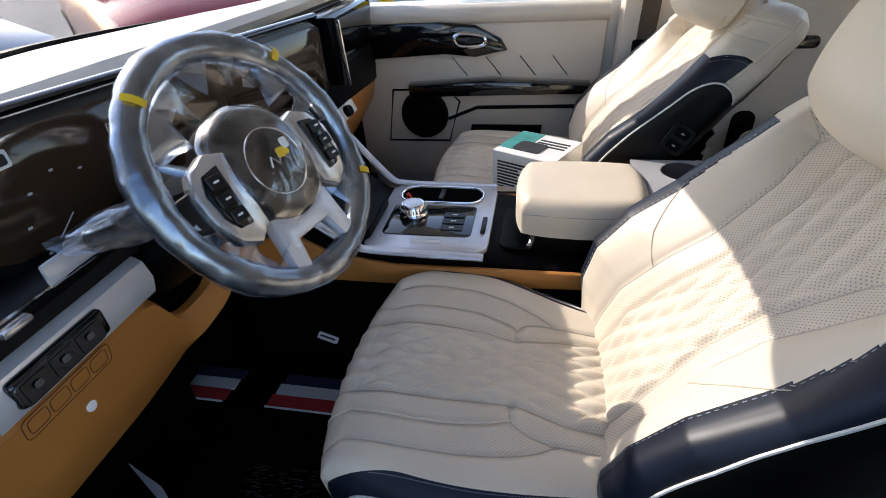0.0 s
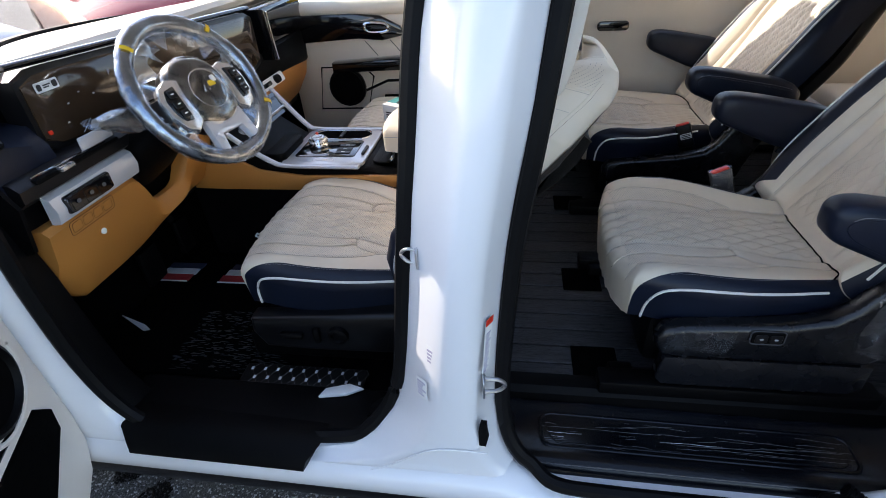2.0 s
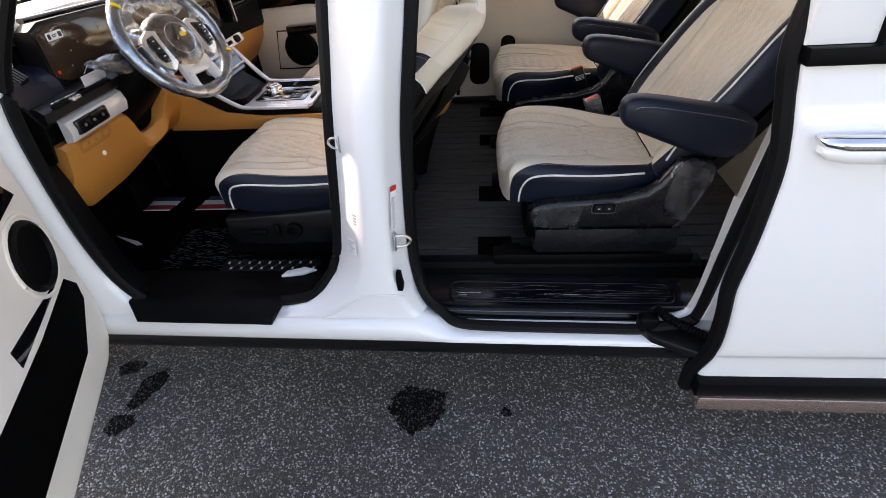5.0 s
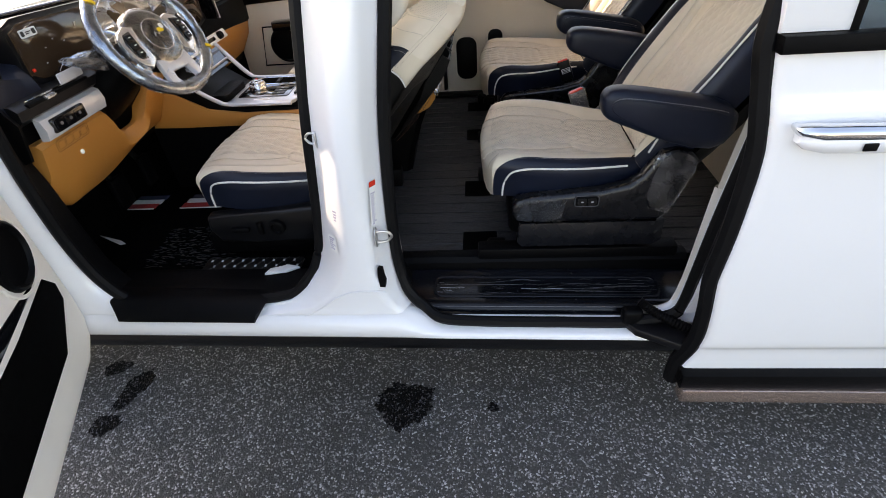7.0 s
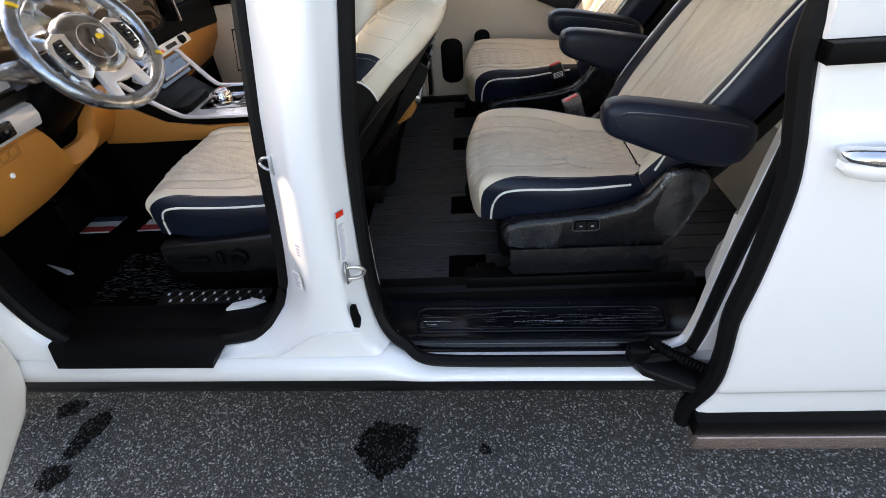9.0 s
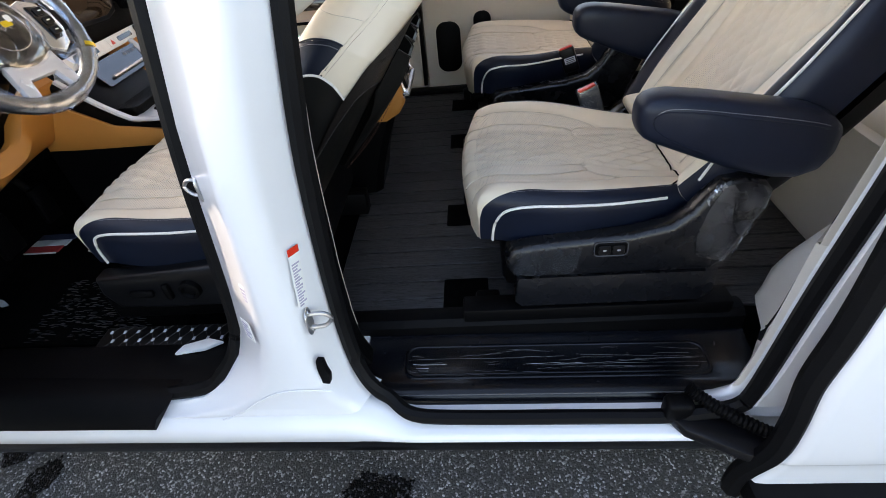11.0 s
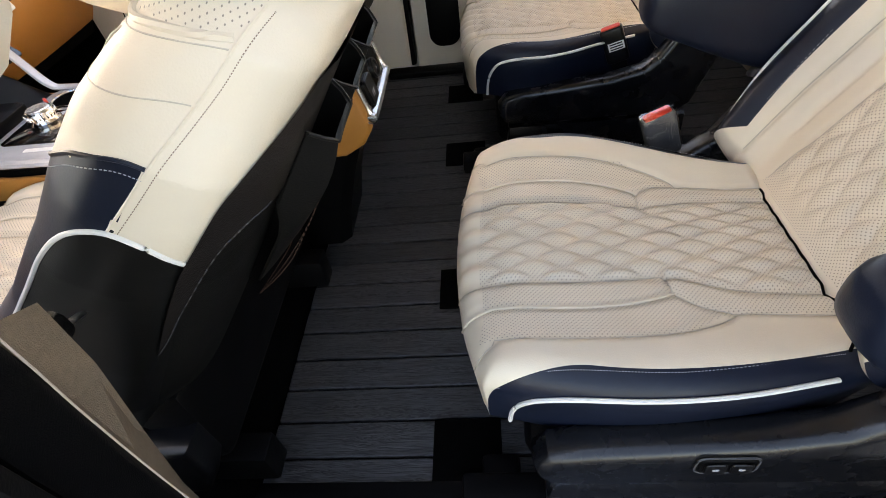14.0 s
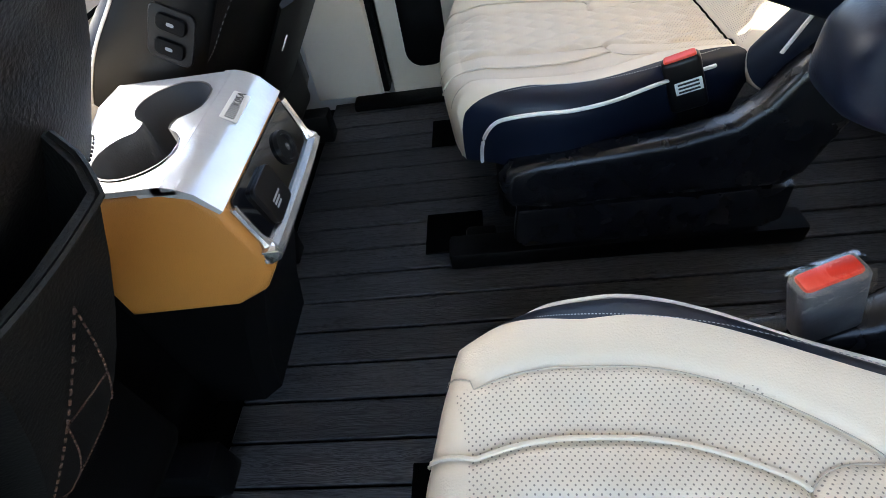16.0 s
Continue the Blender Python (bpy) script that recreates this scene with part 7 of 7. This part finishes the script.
# seat belts
sb = thing("seat_belt", "brown seat belt webbing on the far pillar trim", "seat belt", (-0.005, 0.69, 0.80), "seat belts")
part("webbing", loft([[(-0.03 + k, 0.694, z), (0.02 + k, 0.694, z), (0.02 + k, 0.690, z), (-0.03 + k, 0.690, z)] for z, k in ((0.80, 0.0), (1.15, 0.014), (1.5, 0.03))]), BELT, sb, smooth=False)
part("belt_tongue", slab(facing((-0.005, 0.688, 0.93), (0, -1, 0)), 0.06, 0.05, 0.008, 0.008), BLACK, sb)
sb = thing("seat_belt", "sand seat belt with a steel tongue on the near pillar", "seat belt", (0.06, -0.72, 0.97), "seat belts")
part("lower_webbing", loft([[(l, -0.727, z + 0.012), (r, -0.692, z - 0.012), (r - 0.002, -0.694, z - 0.013), (l - 0.002, -0.729, z + 0.011)] for z, l, r in ((0.985, 0.060, 0.046), (0.92, 0.052, 0.040), (0.81, 0.045, 0.014), (0.70, 0.040, -0.010), (0.60, 0.038, -0.020))]), SHADED_BELT, sb, "sand webbing in its shaded colour running down behind the trim", smooth=False)
part("webbing", loft([[(a, ya, z + dz), (b, yb, z - dz), (b - 0.0015, yb - 0.001, z - dz), (a - 0.0015, ya - 0.001, z + dz)] for z, dz, a, ya, b, yb in ((1.008, 0.006, 0.057, -0.736, 0.061, -0.719), (1.045, 0.005, 0.069, -0.744, 0.069, -0.716), (1.078, 0.003, 0.081, -0.749, 0.073, -0.717))]), SAND_BELT, sb, "pale belt webbing", smooth=False)
part("belt_sleeve", loft([[(0.080, -0.752, z), (0.074, -0.715, z), (0.071, -0.714, z - 0.001), (0.077, -0.753, z - 0.001)] for z in (1.079, 1.084, 1.090)]), SAND_BELT, sb, "stitched fold of the belt", smooth=False)
part("upper_webbing", loft([[(a, ya, z), (b, yb, z), (b - 0.002, yb, z), (a - 0.002, ya, z)] for z, a, ya, b, yb in ((1.088, 0.082, -0.750, 0.076, -0.722), (1.12, 0.090, -0.748, 0.083, -0.730), (1.30, 0.104, -0.735, 0.098, -0.722), (1.55, 0.128, -0.70, 0.124, -0.69))]), SAND_BELT, sb, "pale belt webbing running up the pillar", smooth=False)
part("belt_tongue", rbox((0.030, -0.700, 0.945), (0.026, 0.036, 0.022), 0.006), BLACK, sb)
part("tongue_plate", tube([(0.026, -0.695, 0.938), (0.012, -0.655, 0.915)], 0.005, 8, flat=0.4), STEEL, sb)

# --- floor things ---
mat_f = thing("floor_mat", "black ribbed driver floor mat", "floor mat", (-0.62, -0.43, 0.412))
part("mat_body", rbox((-0.66, -0.42, 0.417), (0.52, 0.50, 0.014), 0.006), CARPET, mat_f)
rng = random.Random(4)
fib = []
for i in range(520):
    x, y = rng.uniform(-0.80, -0.50), rng.uniform(-0.66, -0.44)
    l = rng.uniform(0.006, 0.022)
    fib.append(([(x, y, 0.4245), (x + l, y, 0.4245), (x + l, y + 0.0012, 0.4245), (x, y + 0.0012, 0.4245), (x + l / 2, y + 0.0006, 0.4262)], [(3, 2, 1, 0), (0, 1, 4), (1, 2, 4), (2, 3, 4), (3, 0, 4)]))
part("coil_surface", join(*fib), FLECK, mat_f, "grey flecked coil fibres", smooth=False, kind="stuff")
for x, y, w in ((-0.755, -0.275, 0.16), (-1.0, -0.275, 0.13)):
    part("red_stripe", rbox((x, y - 0.022, 0.4265), (w, 0.030, 0.004), 0.001, 1), RED_STRIPE, mat_f, "red woven stripe")
    part("white_stripe", rbox((x + 0.006, y + 0.008, 0.4265), (w, 0.030, 0.004), 0.001, 1), WHITE_STRIPE, mat_f, "pale woven stripe")
    part("navy_stripe", rbox((x + 0.012, y + 0.038, 0.4265), (w, 0.028, 0.004), 0.001, 1), NAVY_STRIPE, mat_f, "navy woven stripe")
    part("white_edge", rbox((x - 0.004, y - 0.040, 0.4265), (w, 0.004, 0.004), 0.001, 1), WHITE_STRIPE, mat_f)
quilt = thing("quilted_sill_mat", "quilted black mat with pale stitched diamonds by the sill", "mat", (-0.43, -0.665, 0.43))
part("mat_body", rbox((-0.425, -0.668, 0.434), (0.30, 0.062, 0.016), 0.006), BLACKSKIN, quilt)
for i in range(9):
    for j in range(2):
        part("diamond_tag", rbox((-0.555 + 0.032 * i + 0.016 * j, -0.655 - 0.026 * j, 0.4425), (0.006, 0.009, 0.002), 0.0005, 1), WHITE_STRIPE, quilt)
    for x0, y0, x1, y1 in ((0.0, -0.655, 0.016, -0.681), (0.016, -0.681, 0.032, -0.655), (0.0, -0.655, 0.012, -0.640), (0.016, -0.681, 0.026, -0.696), (0.032, -0.655, 0.022, -0.640), (0.016, -0.681, 0.006, -0.696)):
        part("diamond_stitch", tube([(-0.555 + 0.032 * i + x0, y0, 0.4424), (-0.555 + 0.032 * i + x1, y1, 0.4424)], 0.0005, 5), BUCKLE, quilt)
tagf = thing("paper_tag", "small white printed tag in the dark footwell", "tag", (-0.73, -0.17, 0.50))
part("paper", slab(facing((-0.735, -0.169, 0.50), (0.3, -0.5, 0.8), (0, 1, 0)), 0.048, 0.016, 0.001), PAPER, tagf)
bars(1, 0.036, 0.007, facing((-0.7347, -0.1695, 0.5009), (0.3, -0.5, 0.8), (0, 1, 0)), tagf)
scrap = thing("paper_scrap", "pale torn film scrap on the dark footwell floor", "scrap", (-0.98, -0.5, 0.42))
part("sheet", prism([(-1.047, -0.478), (-0.944, -0.514), (-0.918, -0.531), (-0.934, -0.537)], "z", 0.4255, 0.4275), WHITE_STRIPE, scrap)
scrap2 = thing("foam_scrap", "white foam scrap tucked beside the pillar foot", "scrap", (-0.32, -0.715, 0.44))
part("sheet", prism([(-0.36, -0.735), (-0.30, -0.725), (-0.265, -0.705), (-0.30, -0.695), (-0.35, -0.712)], "z", 0.448, 0.458, 0.003), PAPER, scrap2)
for i, (px, pw) in enumerate(((-0.80, 0.07), (-0.70, 0.055))):
    pd = thing("foot_pedal", "black rubber foot pedal in the footwell", "pedal", (-0.98, -0.38 + 0.16 * i, 0.50), "foot pedals")
    part("pad", rbox((-0.95, -0.40 + 0.16 * i, 0.55), (0.02, pw, 0.11), 0.006, 2, None), BLACK, pd)
    part("pedal_arm", tube([(-0.96, -0.40 + 0.16 * i, 0.58), (-1.06, -0.40 + 0.16 * i, 0.75)], 0.010, 8), BLACK, pd)

# --- step scratches, sliding arm and hose ---
rng = random.Random(9)
for i in range(40):
    x, y = rng.uniform(0.12, 0.66), rng.uniform(-0.758, -0.692)
    l = rng.uniform(0.008, 0.09) if i % 4 else rng.uniform(0.10, 0.26)
    l = min(l, 0.74 - x)
    slope = rng.uniform(-0.5, 0.5) if i % 3 else rng.uniform(-0.03, 0.03)
    p = [(x + l * k / 4, y + rng.uniform(-0.001, 0.001) + 0.25 * k * (l * slope) / 4) for k in range(5)]
    p = spline([(q[0], q[1], 0.3956 - 0.024 * max(0, -0.682 - q[1]) + lift(q[0])) for q in p], 4)
    part("scratch", tube(p, [rng.uniform(0.00015, 0.0006) for _ in p], 4), WHITE_STRIPE if i % 15 == 0 else BUCKLE, step)
part("tread_edge_line", tube([(0.06, -0.806, 0.3900), (0.40, -0.806, 0.3825), (0.80, -0.806, 0.3737)], 0.0016, 6), BUCKLE, step)
arm = thing("sliding_door_arm", "black roller arm of the sliding door with a ribbed cable hose", "door arm", (0.70, -0.87, 0.36))
part("arm_plate", prism([(0.62, -0.838), (0.65, -0.885), (0.74, -0.935), (0.80, -0.935), (0.80, -0.91), (0.74, -0.86), (0.68, -0.83)], "z", 0.348, 0.372, 0.006), SATIN_BLACK, arm)
part("arm_bracket", rbox((0.645, -0.845, 0.385), (0.05, 0.035, 0.05), 0.010, 3), BLACK, arm)
hose = spline([(0.665, -0.825, 0.415), (0.70, -0.850, 0.400), (0.75, -0.880, 0.388), (0.80, -0.905, 0.382), (0.86, -0.915, 0.380)], 14)
part("cable_hose", tube(hose, [0.011 if i % 2 else 0.0135 for i in range(len(hose))], 10), BLACK, arm, "ribbed black cable hose")
part("cord_plug", tube([(0.822, -0.744, 0.445), (0.826, -0.738, 0.458), (0.829, -0.734, 0.474)], [0.008, 0.010, 0.005], 8), BLACK, van, "small black plug on the cream trim")
part("pull_cord", tube(spline([(0.828, -0.734, 0.474), (0.823, -0.751, 0.54), (0.814, -0.768, 0.62), (0.811, -0.779, 0.70), (0.816, -0.790, 0.80)], 6), 0.0022, 6), BLACK, van, "thin black cord")
part("jamb_foot", rbox((0.016, -0.716, 0.382), (0.045, 0.14, 0.03), 0.006), WHITE, van, "white painted foot of the pillar")
part("trim_edge", tube([(xs(TRIM_EDGE, z) + 0.0008, y_edge(z) + 0.0005, z) for z in [0.52 + 0.04 * i for i in range(13)]], 0.0008, 6), SAND_BELT, van, "pale edge of the pillar trim")
# --- sliding door details ---
part("key_cover", rbox((0.900, -1.009, 0.926), (0.022, 0.004, 0.014), 0.003), BLACK, sd)
part("handle_lower", loft([[(x, -0.968 - d + 0.018 * math.cos(t * 0.5236), 0.929 + h * math.sin(t * 0.5236)) for t in range(12)] for x, d, h in ((0.800, 0.0, 0.006), (0.812, 0.010, 0.016), (0.84, 0.018, 0.021), (0.93, 0.023, 0.022), (1.03, 0.018, 0.020), (1.075, 0.008, 0.014), (1.085, 0.0, 0.004))]), WHITE, sd, "white handle body")

# --- far side details ---
for x in (-0.58, -0.47, -0.36, -0.26):
    part("panel_pleat", tube([(x, 0.734, 0.905), (x + 0.05, 0.733, 0.845)], 0.0018, 5), BUCKLE, far)
part("speaker_frame", tube([(x, 0.733, z) for x, z in ((-0.82, 0.62), (-0.79, 0.80), (-0.60, 0.80), (-0.56, 0.76), (-0.60, 0.62))], 0.004, 6, True), BLACK, far, "black speaker surround line")
part("door_bin", prism([(-0.55, 0.52), (-0.30, 0.52), (-0.28, 0.68), (-0.52, 0.68)], "y", 0.728, 0.738, 0.003), BLACK, far, "black door bin")
part("black_bin_line", tube([(-0.60, 0.732, 0.70), (-0.50, 0.732, 0.74), (-0.14, 0.732, 0.745)], 0.006, 6), BLACK, far)
part("window_sticker", slab(facing((-0.80, 0.800, 1.085), (0, -1, 0)), 0.05, 0.04, 0.001), YELLOW, far, "yellow window sticker")
part("second_recess", prism(rounded(0.07, 0.22, 0.03, 6, 0.34, 0.62), "y", 0.730, 0.738, 0.003), BLACK, slide)
part("black_gap", rbox((0.085, 0.745, 0.70), (0.022, 0.05, 0.50), 0.006), BLACK, slide)
part("sill_strip", rbox((0.60, 0.715, 0.430), (1.2, 0.05, 0.020), 0.006), BLACK, slide)
third = thing("third_row_bench", "tan shaded third-row bench behind the captain chairs", "bench seat", (1.45, 0, 0.42))
V, F, info, at5 = ring_pad(0.22, 0.66, 0.04, 0.10, lambda x, y: 0.0, 14, 5, 3, 0.2)
part("cushion", (V, F), CREAM, third, m=pose(1.33, 0, 0.72, 0, 4, 0), angle=180)
V, F, info, at5 = ring_pad(0.27, 0.66, 0.04, 0.06, lambda x, y: 0.0, 14, 5, 3, 0.2)
part("backrest", (V, F), CREAM, third, m=Matrix.Translation((1.66, 0, 0.92)) @ pose(0, 0, 0, 0, -68, 0), angle=180)
part("bench_base", rbox((1.38, 0, 0.51), (0.36, 1.2, 0.16), 0.02), BLACK, third)
part("bench_skirt", loft([[(x, -0.585, z), (x, 0.585, z), (x + 0.03, 0.585, z), (x + 0.03, -0.585, z)] for x, z in ((1.078, 0.419), (1.072, 0.47), (1.076, 0.60), (1.085, 0.70))]), CREAM_TRIM, third, "cream skirt hanging to the floor")


# ---- parked cars and wall ahead ----
def parked_car(name, label, paint, x, y, turn, l=4.4, w=1.8, h=1.5):
    t = thing(name, label, "car", (x, y, 0), "cars parked ahead")
    m = pose(x, y, 0, 0, 0, turn)
    sec = []
    for q, wz, top, belt in ((-0.5, 0.80, 0.62, 0.60), (-0.485, 0.90, 0.72, 0.70), (-0.44, 0.96, 0.86, 0.78), (-0.30, 1.0, 0.98, 0.86), (-0.22, 1.0, 1.02, 0.90), (0.30, 1.0, 1.06, 0.93), (0.42, 0.98, 1.02, 0.90), (0.485, 0.92, 0.90, 0.80), (0.5, 0.82, 0.72, 0.66)):
        hw = w / 2 * wz
        sec.append([(q * l, yy * hw, zz) for yy, zz in ((-0.92, 0.22), (0.92, 0.22), (1.0, 0.40), (1.0, belt * 0.85), (0.94, belt), (0.5, top), (0.0, top + 0.02), (-0.5, top), (-0.94, belt), (-1.0, belt * 0.85), (-1.0, 0.40))])
    body = part("body", loft(sec), paint, t, m=m, angle=50)
    cab = [[(q * l, yy * w / 2, zz) for yy, zz in ((-0.9, 0.90), (0.9, 0.90), (0.86, 1.02), (k, ht), (-k, ht), (-0.86, 1.02))] for q, k, ht in ((-0.24, 0.80, 1.03), (-0.08, 0.70, h), (0.25, 0.70, h), (0.42, 0.78, 1.05))]
    part("cabin_glass", loft(cab), DARK_GLASS, t, m=m, angle=30)
    part("roof", prism(rounded(l * 0.34, w * 0.68, 0.1, 5, 0.085 * l, 0), "z", h - 0.02, h + 0.03, 0.015), paint, t, m=m)
    for qx in (-0.32, 0.32):
        for s in (-1, 1):
            wh = part("wheel", loft([[(qx * l + r * math.cos(a * math.pi / 12), s * yy, 0.33 + r * math.sin(a * math.pi / 12)) for a in range(24)] for yy, r in ((w / 2 - 0.20, 0.2), (w / 2 - 0.20, 0.33), (w / 2 + 0.005, 0.33), (w / 2 + 0.01, 0.24))]), TYRE, t, m=m)
            part("rim", loft([[(qx * l + r * math.cos(a * math.pi / 12), s * yy, 0.33 + r * math.sin(a * math.pi / 12)) for a in range(24)] for yy, r in ((w / 2 - 0.02, 0.23), (w / 2 + 0.014, 0.23), (w / 2 + 0.010, 0.05))]), SILVER, wh, m=m)
    for s in (-1, 1):
        part("head_lamp", rbox((-0.475 * l, s * w * 0.36, 0.70), (0.16, 0.36, 0.13), 0.04, 3), GLASS, t, m=m)
    part("grille", rbox((-0.498 * l, 0, 0.55), (0.05, w * 0.55, 0.22), 0.02), PIANO, t, m=m)
    part("emblem", disc(None, m @ facing((-0.505 * l, 0, 0.74), (-1, 0, 0)), ((0, 0.07), (0.01, 0.07), (0.012, 0.05)), 20), CHROME, t)
    return t


parked_car("red_car", "glossy red parked car seen through the windshield", RED_PAINT, -4.3, 4.4, 139)
parked_car("silver_car", "pale silver parked car seen through the windshield", GREY_PAINT, -5.7, 1.9, 162, 4.6, 1.9, 1.75)
parked_car("white_car", "white parked car beyond the far windows", GREY_PAINT, 0.4, 4.4, 178, 4.6, 1.85, 1.6)
